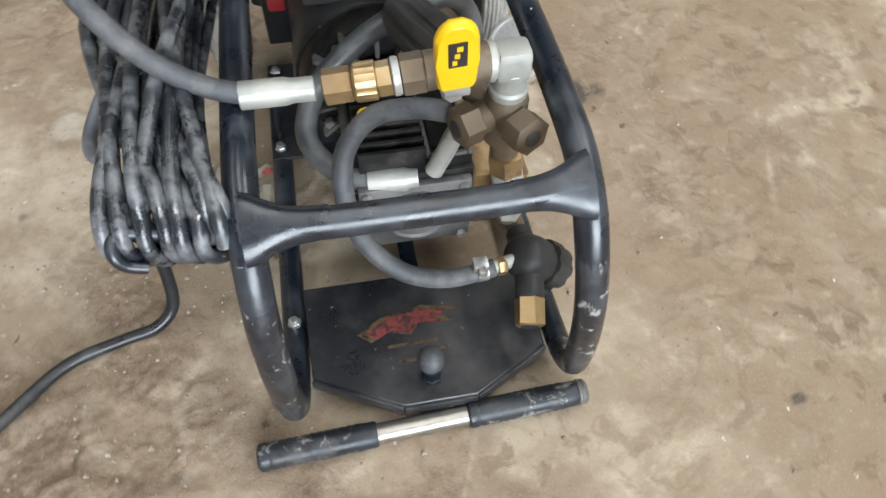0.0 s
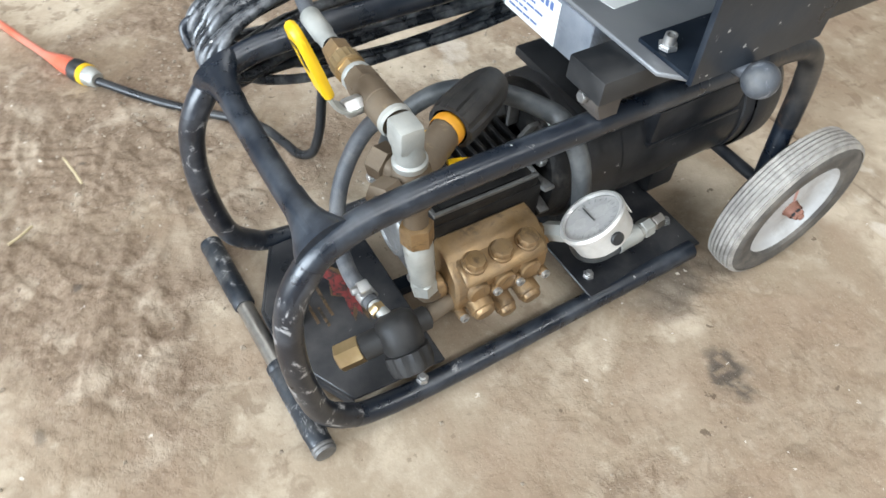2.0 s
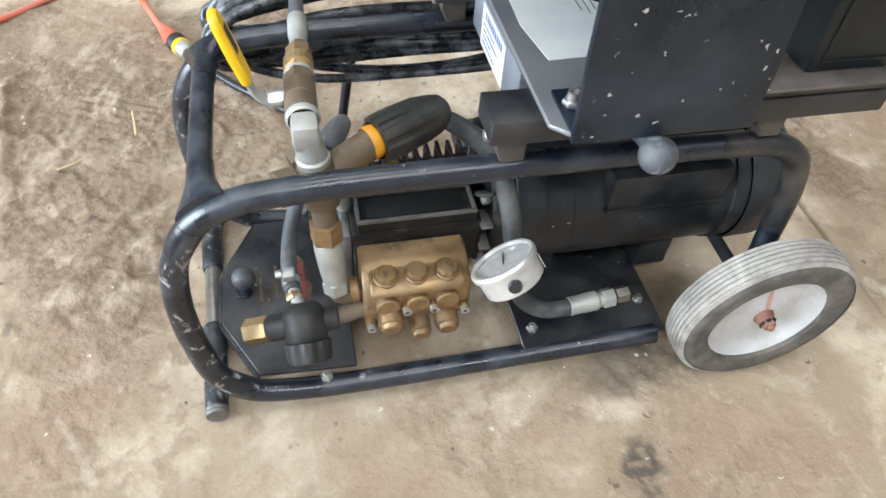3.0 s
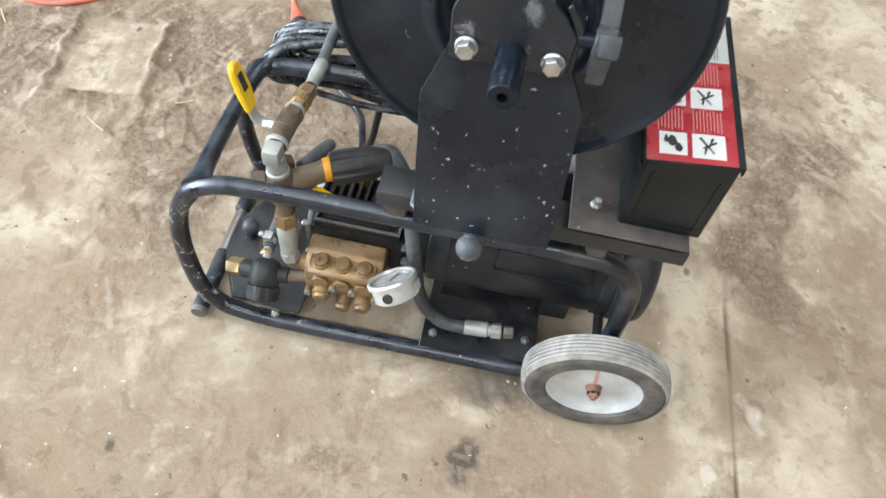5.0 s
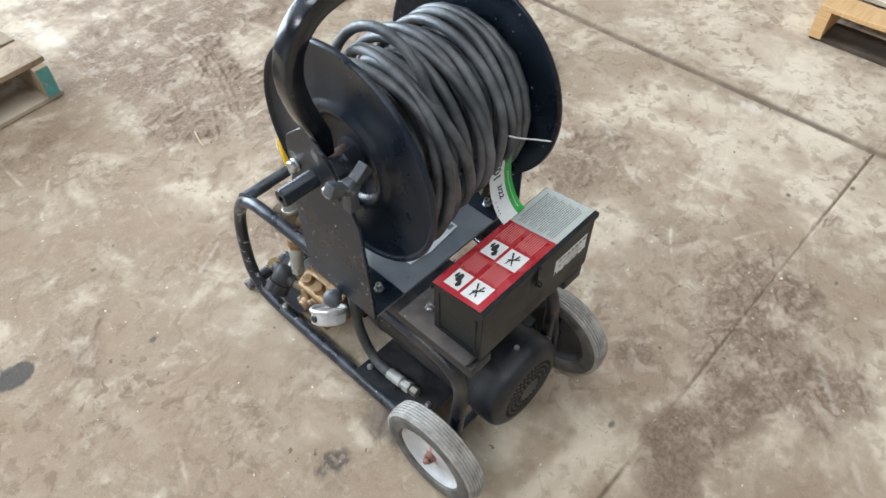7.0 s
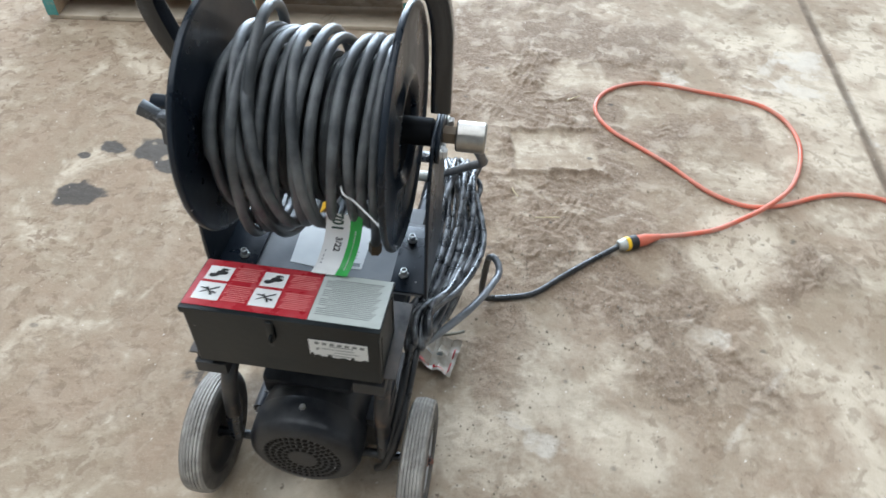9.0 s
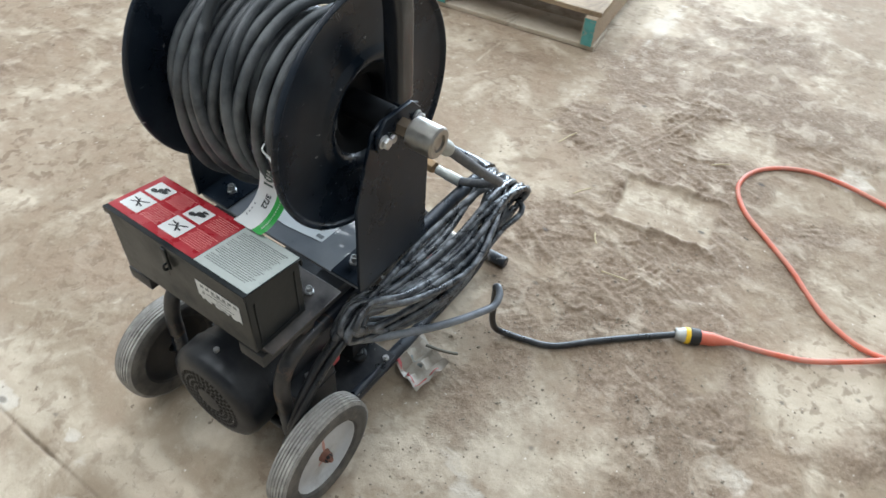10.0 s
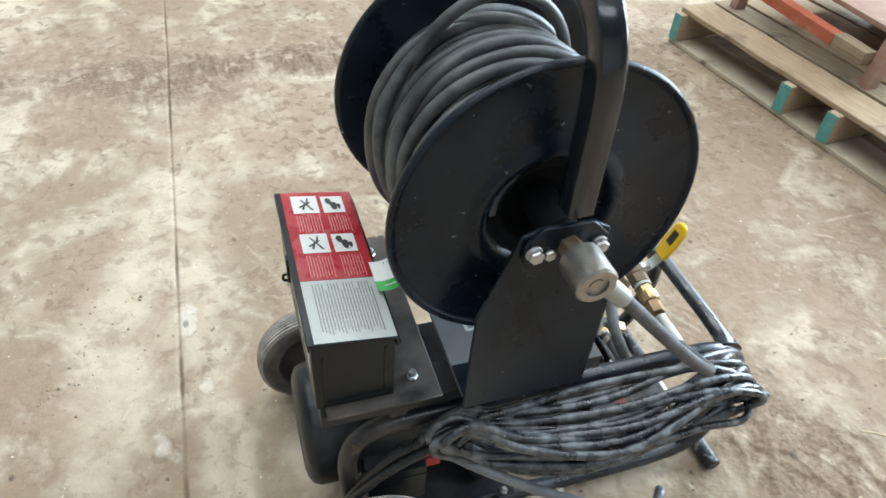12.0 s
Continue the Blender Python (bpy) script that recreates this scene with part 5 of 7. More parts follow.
part("lower_elbow", tube([(0.104, -0.453, 0.140), (0.1035, -0.450, 0.129), (0.102, -0.441, 0.125), (0.099, -0.430, 0.125)], 0.0105, 14, 6), BRONZE, tee)
part("test_lever", plate([(-0.022, -0.006), (-0.016, -0.0085), (0.016, -0.0085), (0.022, -0.005), (0.022, 0.005), (0.016, 0.0085), (-0.016, 0.0085), (-0.022, 0.006)], "z", 0, 0.005, 0.0012, None,
                         Matrix.Translation((0.086, -0.399, 0.264)) @ Matrix.Rotation(radians(68), 4, "Z") @ Matrix.Rotation(radians(-22), 4, "X")), YELLOW, tee, "small yellow lever")
part("lever_stem", rod((0.088, -0.412, 0.258), (0.083, -0.437, 0.262), 0.008, 14), BRONZE, tee)
part("vent_fitting", tube([(0.064, -0.447, 0.262), (0.052, -0.443, 0.240), (0.044, -0.440, 0.215), (0.035, -0.436, 0.188)], 0.0085, 12, 6), ZINC, tee, "pale bent bypass fitting")
part("vent_nut", hexnut((0.062, -0.447, 0.264), (0.054, -0.444, 0.244), 0.0118), BRASS, tee)

# ball valve and swivel
bv = thing("ball_valve", (0.035, -0.466, 0.328), "bronze ball valve with a yellow lever, half hidden in dust", "valve")
vb = part("valve_body", rod((0.068, -0.466, 0.328), (0.044, -0.466, 0.327), 0.0142, 24), BRONZE, bv)
part("barrel", rod((0.046, -0.466, 0.327), (0.020, -0.4655, 0.325), 0.0142, 24), BRONZE, vb)
part("end_nut", hexnut((0.022, -0.4655, 0.325), (0.004, -0.465, 0.323), 0.0148), BRONZE, vb)
part("ring", lathe([(0, 0.013), (0.002, 0.0138), (0.005, 0.0138), (0.006, 0.012)], (0.004, -0.465, 0.323), (-0.05, -0.464, 0.318), 20), ZINC, bv)
part("swivel_nut", hexnut((-0.001, -0.465, 0.3225), (-0.013, -0.4645, 0.321), 0.0125), BRASS_BRIGHT, bv)
sw = lathe([(0, 0.011), (0.001, 0.0142), (0.015, 0.0142), (0.017, 0.0125), (0.017, 0.0)], (-0.012, -0.4645, 0.321), (-0.08, -0.461, 0.315), 36)
for i, v in enumerate(sw.verts):
    if i % 2 and (v.co - Vector((-0.02, -0.464, 0.320))).length > 0.0125:
        v.co += (Vector((v.co.x, -0.464, 0.320)) - v.co) * 0.06
part("knurled_ring", sw, BRASS_BRIGHT, bv)
part("swivel_end", hexnut((-0.029, -0.4635, 0.3195), (-0.050, -0.462, 0.317), 0.0128), BRASS, bv)
lv = part("lever", sweep(smooth_path([(0.036, -0.482, 0.326), (0.037, -0.494, 0.327), (0.0365, -0.504, 0.336), (0.034, -0.509, 0.352)], 6), 1, section=[(-0.0085, -0.0013), (0.0085, -0.0013), (0.0085, 0.0013), (-0.0085, 0.0013)]), ZINC, bv)
part("stem_nut", hexnut((0.036, -0.478, 0.3265), (0.0365, -0.494, 0.3255), 0.0082), BOLT, bv)
# the vinyl sleeve of the lever
ld = (Vector((0.0290, -0.526, 0.408)) - Vector((0.035, -0.507, 0.345)))
m, n = axes((0.035, -0.507, 0.345), (0.0290, -0.526, 0.408))
across = Vector((1, 0, 0.1))
zax = ld.normalized()
xax = (across - zax * across.dot(zax)).normalized()
m = Matrix.Translation((0.035, -0.507, 0.345)) @ Matrix((xax, zax.cross(xax), zax)).transposed().to_4x4()
sl = bmesh.new()
outline = [(-0.0115, 0.0), (-0.013, 0.006), (-0.0135, 0.03), (-0.0135, n - 0.014), (-0.0105, n - 0.005), (-0.005, n), (0.005, n), (0.0105, n - 0.005), (0.0135, n - 0.014), (0.0135, 0.03), (0.013, 0.006), (0.0115, 0.0)]
plate(outline, "y", -0.004, 0.008, 0.0025, sl, m)
sleeve = part("lever_sleeve", sl, YELLOW, lv, "yellow vinyl lever sleeve")
bm = bmesh.new()
box(-0.0058, 0.0058, -0.0046, -0.0041, n * 0.42, n * 0.78, 0, bm, m)
box(-0.0058, 0.0058, 0.0041, 0.0046, n * 0.42, n * 0.78, 0, bm, m)
part("black_mark", bm, INK, sleeve, smooth=False)
bm = bmesh.new()
for i in range(3):
    box(-0.0035 + 0.0014 * i, -0.0006 + 0.0018 * i, -0.0049, -0.0047, n * (0.46 + 0.1 * i), n * (0.53 + 0.1 * i), 0, bm, m)
part("mark_gaps", bm, YELLOW, sleeve, smooth=False)

# ---------------------------------------------------------------- inlet filter
flt = thing("inlet_filter", (0.12, -0.495, 0.09), "black plastic inlet filter with a brass nut", "filter")
fd = Vector((0.030, 0.001, -0.026)).normalized()
fc = Vector((0.118, -0.489, 0.108))
part("body", lathe([(0, 0), (0.0, 0.012), (0.004, 0.0185), (0.012, 0.0222), (0.024, 0.0228), (0.036, 0.0212), (0.044, 0.018), (0.044, 0)], fc - fd * 0.020, fc + fd * 0.03, 28), PLASTIC, flt)
cap = lathe([(0, 0.018), (0.001, 0.0225), (0.016, 0.0222), (0.022, 0.0205), (0.024, 0.017), (0.024, 0)], fc + fd * 0.019, fc + fd * 0.1, 40)
cm, _ = axes(fc, fc + fd)
inv = cm.inverted()
for v in cap.verts:
    q = inv @ v.co
    if math.hypot(q.x, q.y) > 0.0175:
        f = 1 + (0.07 if math.cos(8 * math.atan2(q.y, q.x)) > 0.2 else -0.02)
        v.co = cm @ Vector((q.x * f, q.y * f, q.z))
part("ribbed_cap", cap, PLASTIC, flt)
nd = Vector((-0.012, -0.060, -0.022))
part("inlet_arm", rod(fc, fc + nd * 0.62, 0.0138, 22, 0.002), PLASTIC, flt)
part("inlet_nut", hexnut(fc + nd * 0.60, fc + nd * 1.02, 0.0142), BRASS_BRIGHT, flt, "bright brass inlet nut")
# solid black disc that paints the shade inside the nut
part("inlet_hole", rod(fc + nd * 1.0, fc + nd * 1.03, 0.0088, 16, 0.0002), HOSE_BLACK, flt)
part("outlet_arm", rod(fc, (0.116, -0.455, 0.106), 0.0125, 22, 0.002), PLASTIC, flt)
part("outlet_pipe", rod((0.116, -0.457, 0.106), (0.112, -0.425, 0.112), 0.0095, 18), BRONZE, flt)
part("barb", rod(fc + Vector((-0.006, -0.001, 0.004)), (0.078, -0.498, 0.113), 0.0068, 16), ZINC, flt)
part("barb_nut", hexnut((0.093, -0.4965, 0.112), (0.084, -0.4975, 0.1125), 0.009), BRASS_BRIGHT, flt)

# bypass hose, from the filter up to the unloader
hs = thing("bypass_hose", (0.0, -0.48, 0.09), "grey rubber bypass hose with a screw clamp", "hose")
part("hose", tube([(0.082, -0.4975, 0.1125), (0.060, -0.4995, 0.110), (0.030, -0.500, 0.110), (-0.004, -0.494, 0.122), (-0.034, -0.478, 0.152), (-0.046, -0.456, 0.190), (-0.040, -0.436, 0.226), (-0.016, -0.428, 0.252), (0.018, -0.436, 0.264), (0.045, -0.447, 0.266)], 0.0088, 16, 8), HOSE_LIGHT, hs)
cl = part("clamp", lathe([(0, 0.0090), (0, 0.0102), (0.010, 0.0102), (0.010, 0.0090)], (0.064, -0.4992, 0.1122), (0.08, -0.4975, 0.1125), 24), BOLT, hs)
part("clamp_screw", box(0.060, 0.074, -0.507, -0.494, 0.1205, 0.1295, 0.0015), BOLT, cl)
part("screw_head", hexnut((0.067, -0.507, 0.127), (0.067, -0.514, 0.127), 0.0046), BOLT, cl)

# pressure hose from the pump to the back plate
hp = thing("pump_hose", (0.05, -0.3, 0.05), "dusty grey hose with crimped zinc ends", "hose")
part("hose", tube([(-0.020, -0.427, 0.174), (-0.046, -0.416, 0.176), (-0.072, -0.384, 0.192), (-0.062, -0.356, 0.217), (-0.036, -0.338, 0.239), (0.005, -0.317, 0.256), (0.045, -0.299, 0.262), (0.075, -0.291, 0.262), (0.098, -0.282, 0.232), (0.107, -0.272, 0.175), (0.108, -0.264, 0.120), (0.108, -0.246, 0.077), (0.109, -0.220, 0.056), (0.109, -0.186, 0.054)], 0.0100, 14, 8), HOSE, hp)
part("ferrule", lathe([(0, 0.0098), (0.001, 0.0118), (0.034, 0.0118), (0.038, 0.0098), (0.046, 0.0090)], (-0.024, -0.427, 0.174), (0.03, -0.4335, 0.178), 20), ZINC, hp, "crimped zinc end")
part("ferrule", lathe([(0, 0.0098), (0.001, 0.0115), (0.012, 0.0112), (0.020, 0.0118), (0.034, 0.0118), (0.036, 0.0098), (0.040, 0.0098)], (0.1095, -0.190, 0.056), (0.106, -0.12, 0.062), 20), ZINC, hp, "crimped zinc end")
part("end_nut", hexnut((0.1075, -0.150, 0.059), (0.1065, -0.134, 0.0605), 0.0118), ZINC, hp)
part("end_cap", hexnut((0.1065, -0.132, 0.0605), (0.1055, -0.116, 0.062), 0.0098), CHROME, hp)

# ---------------------------------------------------------------- reel deck and control box
deck = thing("reel_deck", (0, -0.2, 0.3606), "dusty black steel tray bolted over the cart", "tray")
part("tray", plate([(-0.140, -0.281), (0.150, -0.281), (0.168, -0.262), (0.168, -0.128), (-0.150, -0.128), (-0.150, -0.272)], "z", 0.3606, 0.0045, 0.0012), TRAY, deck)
for x, ys in ((0.134, (-0.160, -0.258)), (-0.118, (-0.160, -0.235))):
    for y in ys:
        b = part("tray_bolt", hexnut((x, y, 0.3696), (x, y, 0.3745), 0.0082), BOLT, deck)
        part("stud", lathe([(0, 0.0052), (0.008, 0.0050), (0.008, 0.0034), (0.003, 0.0034), (0.003, 0)], (x, y, 0.3745), (x, y, 0.4), 16), BOLT, b)
lab = part("tray_label", plate([(-0.052, -0.262), (0.010, -0.264), (0.067, -0.255), (0.063, -0.163), (0.02, -0.158), (-0.050, -0.165)], "z", 0.3652, 0.0004, 0), WHITE, deck, "torn pale label under the reel")
bm = bmesh.new()
for i in range(3):
    box(-0.038, -0.008 + 0.006 * (i % 2), -0.186 - i * 0.007, -0.1848 - i * 0.007, 0.3657, 0.3659, 0, bm)
box(-0.046, -0.034, -0.176, -0.169, 0.3657, 0.3659, 0, bm)
part("print_lines", bm, GREY_INK, lab, smooth=False)
ch = part("cross_channel", box(-0.083, 0.076, -0.282, -0.250, 0.314, 0.3604, 0.002), CHANNEL, deck, "scraped grey steel channel under the tray")
fs = part("front_sticker", plate([(-0.047, 0.3145), (0.032, 0.3145), (0.032, 0.358), (-0.047, 0.358)], "y", -0.2828, 0.0005, 0), WHITE, ch, "white sticker with blue print")
BLUE = surface("blue_ink", (0.08, 0.13, 0.30), (0.12, 0.18, 0.36), 40, (0.5, 0.6), 0, 0)
bm = bmesh.new()
for k in range(9):
    box(-0.036 + k * 0.0068, -0.0315 + k * 0.0068, -0.2831, -0.2829, 0.346, 0.3535, 0, bm)
for i, w in enumerate((0.040, 0.052, 0.030, 0.046)):
    for k in range(4):
        box(-0.040 + w * k / 4, -0.0415 + w * (k + 1) / 4, -0.2831, -0.2829, 0.339 - i * 0.0062, 0.3412 - i * 0.0062, 0, bm)
part("sticker_print", bm, BLUE, fs, smooth=False)

ctl = thing("control_box", (0, -0.005, 0.372), "black steel control box with a red warning label on its lid", "box")
part("mount_plate", plate([(-0.142, -0.104), (0.146, -0.104), (0.146, 0.030), (-0.142, 0.030)], "z", 0.3715, 0.003, 0.0008), DECK, ctl)
for x in (0.108, -0.108):
    b = part("mount_bolt", hexnut((x, -0.076, 0.3748), (x, -0.076, 0.379), 0.0072), BOLT, ctl)
    part("stud", lathe([(0, 0.0045), (0.006, 0.0044), (0.006, 0.003), (0.002, 0.003), (0.002, 0)], (x, -0.076, 0.379), (x, -0.076, 0.4), 14), BOLT, b)


def lid_z(y):
    return 0.4775 + (y + 0.045) * 0.135


yb0, yb1 = -0.050, 0.040
part("body", plate([(yb0, 0.3745), (yb1, 0.3745), (yb1, lid_z(yb1) - 0.002), (yb0, lid_z(yb0) - 0.002)], "x", -0.1255, 0.251, 0.0015), BOX_PAINT, ctl)
lid = part("lid", plate([(yb0 - 0.003, lid_z(yb0) - 0.014), (yb0 - 0.003, lid_z(yb0 - 0.003)), (yb1 + 0.003, lid_z(yb1 + 0.003)), (yb1 + 0.003, lid_z(yb1) - 0.010), (yb1 + 0.0008, lid_z(yb1) - 0.010), (yb1 + 0.0008, lid_z(yb1) - 0.002), (yb0 - 0.0008, lid_z(yb0) - 0.002), (yb0 - 0.0008, lid_z(yb0) - 0.014)], "x", -0.1278, 0.2556, 0.0006), BOX_PAINT, ctl)
part("hinge", rod((-0.125, yb0 - 0.004, lid_z(yb0) - 0.012), (0.125, yb0 - 0.004, lid_z(yb0) - 0.012), 0.0028, 10), BOX_PAINT, lid)
for s in (1, -1):
    x = 0.1256 * s
    bm = bmesh.new()
    for y0, y1, z0, z1 in ((yb0 + 0.010, yb0 + 0.0125, 0.385, 0.462), (yb1 - 0.0125, yb1 - 0.010, 0.385, 0.462), (yb0 + 0.010, yb1 - 0.010, 0.3835, 0.386)):
        box(min(x, x + 0.0012 * s), max(x, x + 0.0012 * s), y0, y1, z0, z1, 0.0003, bm)
    part("end_flange", bm, BOX_PAINT, ctl)
hs_ = part("hasp", box(0.008, 0.017, yb1 + 0.0022, yb1 + 0.0055, 0.447, 0.484, 0.001), BOX_PAINT, ctl)
part("hasp_loop", tube([(0.0125, yb1 + 0.002, 0.458), (0.0125, yb1 + 0.0095, 0.457), (0.0125, yb1 + 0.0095, 0.449), (0.0125, yb1 + 0.002, 0.448)], 0.0018, 8, 5), BOX_PAINT, hs_)
# black strip painted in for the slot's shade
part("hasp_slot", box(0.0105, 0.0145, yb1 + 0.0056, yb1 + 0.0062, 0.437, 0.446, 0), HOSE_BLACK, hs_)


def on_lid(x0, x1, y0, y1, up, bm):
    """A flat patch on the sloping lid."""
    vs = [bm.verts.new((x, y, lid_z(y) + up)) for x, y in ((x0, y0), (x1, y0), (x1, y1), (x0, y1))]
    lo = [bm.verts.new(v.co - Vector((0, 0, 0.0003))) for v in vs]
    bm.faces.new(vs)
    for i in range(4):
        bm.faces.new((vs[i], lo[i], lo[(i + 1) % 4], vs[(i + 1) % 4]))
    return bm


red = part("warning_label", on_lid(-0.0345, 0.1262, -0.0515, 0.0355, 0.0007, bmesh.new()), RED, lid, "red warning label with four pale panels", smooth=False)
pale = part("instruction_label", on_lid(-0.1262, -0.0352, -0.0515, 0.0355, 0.0007, bmesh.new()), GREY_LABEL, lid, "pale grey instruction label", smooth=False)
for x0, x1 in ((0.084, 0.1185), (0.0105, 0.0445)):
    cx = (x0 + x1) / 2
    p1 = part("panel", on_lid(x0, x1 - 0.002, -0.0395, -0.0125, 0.0011, bmesh.new()), WHITE, red, smooth=False)
    p2 = part("panel", on_lid(x0, x1, -0.0075, 0.0245, 0.0011, bmesh.new()), WHITE, red, smooth=False)
    # plain dark shapes for the pictograms
    bm = bmesh.new()
    for k, (ox, oy, w, h) in enumerate(((-0.004, -0.027, 0.020, 0.009), (0.005, -0.021, 0.014, 0.008), (-0.006, -0.033, 0.011, 0.005))):
        ring = [(cx + ox + w / 2 * math.cos(TAU * j / 9) * (0.8 + 0.3 * ((j * 5 + k) % 4) / 3), oy + h / 2 * math.sin(TAU * j / 9) * (0.8 + 0.3 * ((j * 7) % 3) / 2)) for j in range(9)]
        bm.faces.new([bm.verts.new((x, y, lid_z(y) + 0.0015 + 0.0002 * k)) for x, y in ring])
    part("pictogram", bm, INK, red, smooth=False)
    bm = bmesh.new()
    for k, (ax_, ay, bx, by) in enumerate(((-0.012, 0.000, 0.010, 0.013), (-0.006, 0.016, 0.004, 0.002), (0.000, 0.006, 0.012, 0.004), (-0.011, 0.012, 0.001, 0.009))):
        d = Vector((bx - ax_, by - ay)).normalized() * 0.0014
        bm.faces.new([bm.verts.new((cx + x, y, lid_z(y) + 0.0015 + 0.0002 * k)) for x, y in ((ax_ - d.y, ay + d.x), (ax_ + d.y, ay - d.x), (bx + d.y * 0.6, by - d.x * 0.6), (bx - d.y * 0.6, by + d.x * 0.6))])
    part("pictogram", bm, INK, red, smooth=False)
for x0, x1 in ((0.047, 0.081), (-0.031, 0.0065)):
    for y0, n in ((-0.041, 8), (-0.006, 9)):
        bm = bmesh.new()
        for i in range(n):
            y = y0 + i * 0.0034
            on_lid(x0 + 0.003 * ((i * 5) % 3) / 2, x1 - 0.004 * ((i * 7) % 4) / 3, y, y + 0.0011, 0.0011, bm)
        tagged(part("text_block", bm, PINK, red, smooth=False), kind="stuff")
bm = bmesh.new()
for i in range(20):
    y = -0.0415 + i * 0.0034
    on_lid(-0.1165 + 0.006 * ((i * 5) % 4) / 3, -0.041 - 0.010 * ((i * 7) % 5 == 0), y, y + (0.0016 if i == 0 else 0.0011), 0.0011, bm)
tagged(part("text_block", bm, GREY_INK, pale, smooth=False), kind="stuff")
st = part("serial_sticker", plate([(-0.110, 0.4225), (-0.034, 0.4225), (-0.034, 0.456), (-0.110, 0.456)], "y", yb1 + 0.0003, 0.0005, 0), WHITE, ctl, "white sticker with a torn lower edge")
bm = bmesh.new()
for i, (x0, x1, h) in enumerate(((-0.106, -0.038, 0.0046), (-0.092, -0.060, 0.0015), (-0.092, -0.050, 0.0014), (-0.098, -0.066, 0.0014), (-0.092, -0.056, 0.0012))):
    z = 0.4525 - i * 0.006
    for k in range(7):
        a = x0 + (x1 - x0) * k / 7
        box(a, a + (x1 - x0) / 7 * (0.9 if i else 0.6), yb1 + 0.0009, yb1 + 0.0011, z - h, z, 0, bm)
box(-0.047, -0.043, yb1 + 0.0009, yb1 + 0.0011, 0.436, 0.440, 0, bm)
part("sticker_print", bm, GREY_INK, st, smooth=False)
bm = bmesh.new()
for x, w, h in ((-0.106, 0.010, 0.004), (-0.090, 0.006, 0.007), (-0.078, 0.012, 0.003), (-0.060, 0.008, 0.006), (-0.045, 0.009, 0.004), (-0.037, 0.006, 0.008)):
    plate([(x - w / 2, 0.422), (x + w / 2, 0.422), (x + w / 3, 0.422 + h * 0.7), (x, 0.422 + h), (x - w / 3, 0.422 + h * 0.5)], "y", yb1 + 0.0009, 0.0003, 0, bm)
part("torn_edge", bm, BOX_PAINT, st, smooth=False)

# ---------------------------------------------------------------- hose reel
RY, RZ = -0.204, 0.611
reel = thing("hose_reel", (0.018, RY, 0.3755), "black steel hose reel with a bent tube handle", "hose reel")


def disc(x, out):
    prof = [(0.003, 0.0600), (-0.002, 0.0635), (-0.0062, 0.0690), (-0.0070, 0.0730), (-0.0055, 0.0775), (-0.0015, 0.0830), (0.0, 0.0860), (0.0, 0.1545), (-0.0010, 0.1565), (-0.0035, 0.1580), (-0.0055, 0.1602), (-0.0058, 0.1622), (-0.0045, 0.1640), (-0.0015, 0.1650),
            (0.0020, 0.1642), (0.0035, 0.1615), (0.0032, 0.1580), (0.0022, 0.1550), (0.0022, 0.0860), (0.001, 0.0800), (0.003, 0.067), (0.003, 0.0600)]
    return lathe(prof, (x, RY, RZ), (x - out, RY, RZ), 72)


DR, DL = 0.128, -0.115
part("reel_disc", disc(DR, 1), SHEET_SCUFFED_LIT, reel, "black pressed disc with a rolled rim")
part("reel_disc", disc(DL, -1), SHEET, reel, "black pressed disc with a rolled rim")
part("hub_cup", lathe([(0.0028, 0.0605), (0.006, 0.0560), (0.009, 0.0480), (0.0105, 0.0420), (0.0112, 0.0300), (0.0105, 0.0255), (0.0060, 0.0235), (0.0045, 0.0205), (0.0045, 0.010)], (DR, RY, RZ), (DR - 1, RY, RZ), 40), SHEET_SCUFFED_LIT, reel, "shallow pressed hub dish")
# dull black of cup, drum and bearing also paints the shade down there
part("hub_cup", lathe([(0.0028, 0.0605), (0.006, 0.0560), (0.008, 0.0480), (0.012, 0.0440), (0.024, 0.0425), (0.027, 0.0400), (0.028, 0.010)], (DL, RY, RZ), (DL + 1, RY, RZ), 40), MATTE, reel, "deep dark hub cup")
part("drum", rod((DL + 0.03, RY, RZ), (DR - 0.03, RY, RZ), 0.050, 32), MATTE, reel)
part("shaft", lathe([(0, 0), (0, 0.0125), (0.345, 0.0125), (0.347, 0.0115), (0.347, 0.0045), (0.341, 0.0045), (0.341, 0)], (-0.112, RY, RZ - 0.001), (0.3, RY, RZ - 0.001), 24), SHEET, reel)
part("bearing", rod((0.118, RY, RZ), (0.170, RY, RZ), 0.0165, 24, 0.004), AXLE, reel)
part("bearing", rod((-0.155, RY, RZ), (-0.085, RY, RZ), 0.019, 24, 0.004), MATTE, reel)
right = [(-0.272, 0.3652), (-0.124, 0.3652), (-0.124, 0.41), (-0.133, 0.560), (-0.160, 0.612), (-0.162, 0.640), (-0.248, 0.640), (-0.254, 0.605), (-0.276, 0.548), (-0.274, 0.44)]
sr = part("side_bracket", plate(right, "x", 0.171, 0.005, 0.001), SHEET_SCUFFED_LIT, reel, "black bracket plate with scratched paint")
part("bracket_foot", box(0.112, 0.171, -0.268, -0.128, 0.3654, 0.3694, 0.001), SHEET, sr)
left = [(-0.275, 0.3652), (-0.122, 0.3652), (-0.124, 0.520), (-0.148, 0.590), (-0.158, 0.621), (-0.176, 0.628), (-0.232, 0.628), (-0.250, 0.618), (-0.258, 0.592), (-0.276, 0.520)]
sl_ = part("side_bracket", plate(left, "x", -0.160, 0.005, 0.001), SHEET, reel, "black bracket plate with scratched paint")
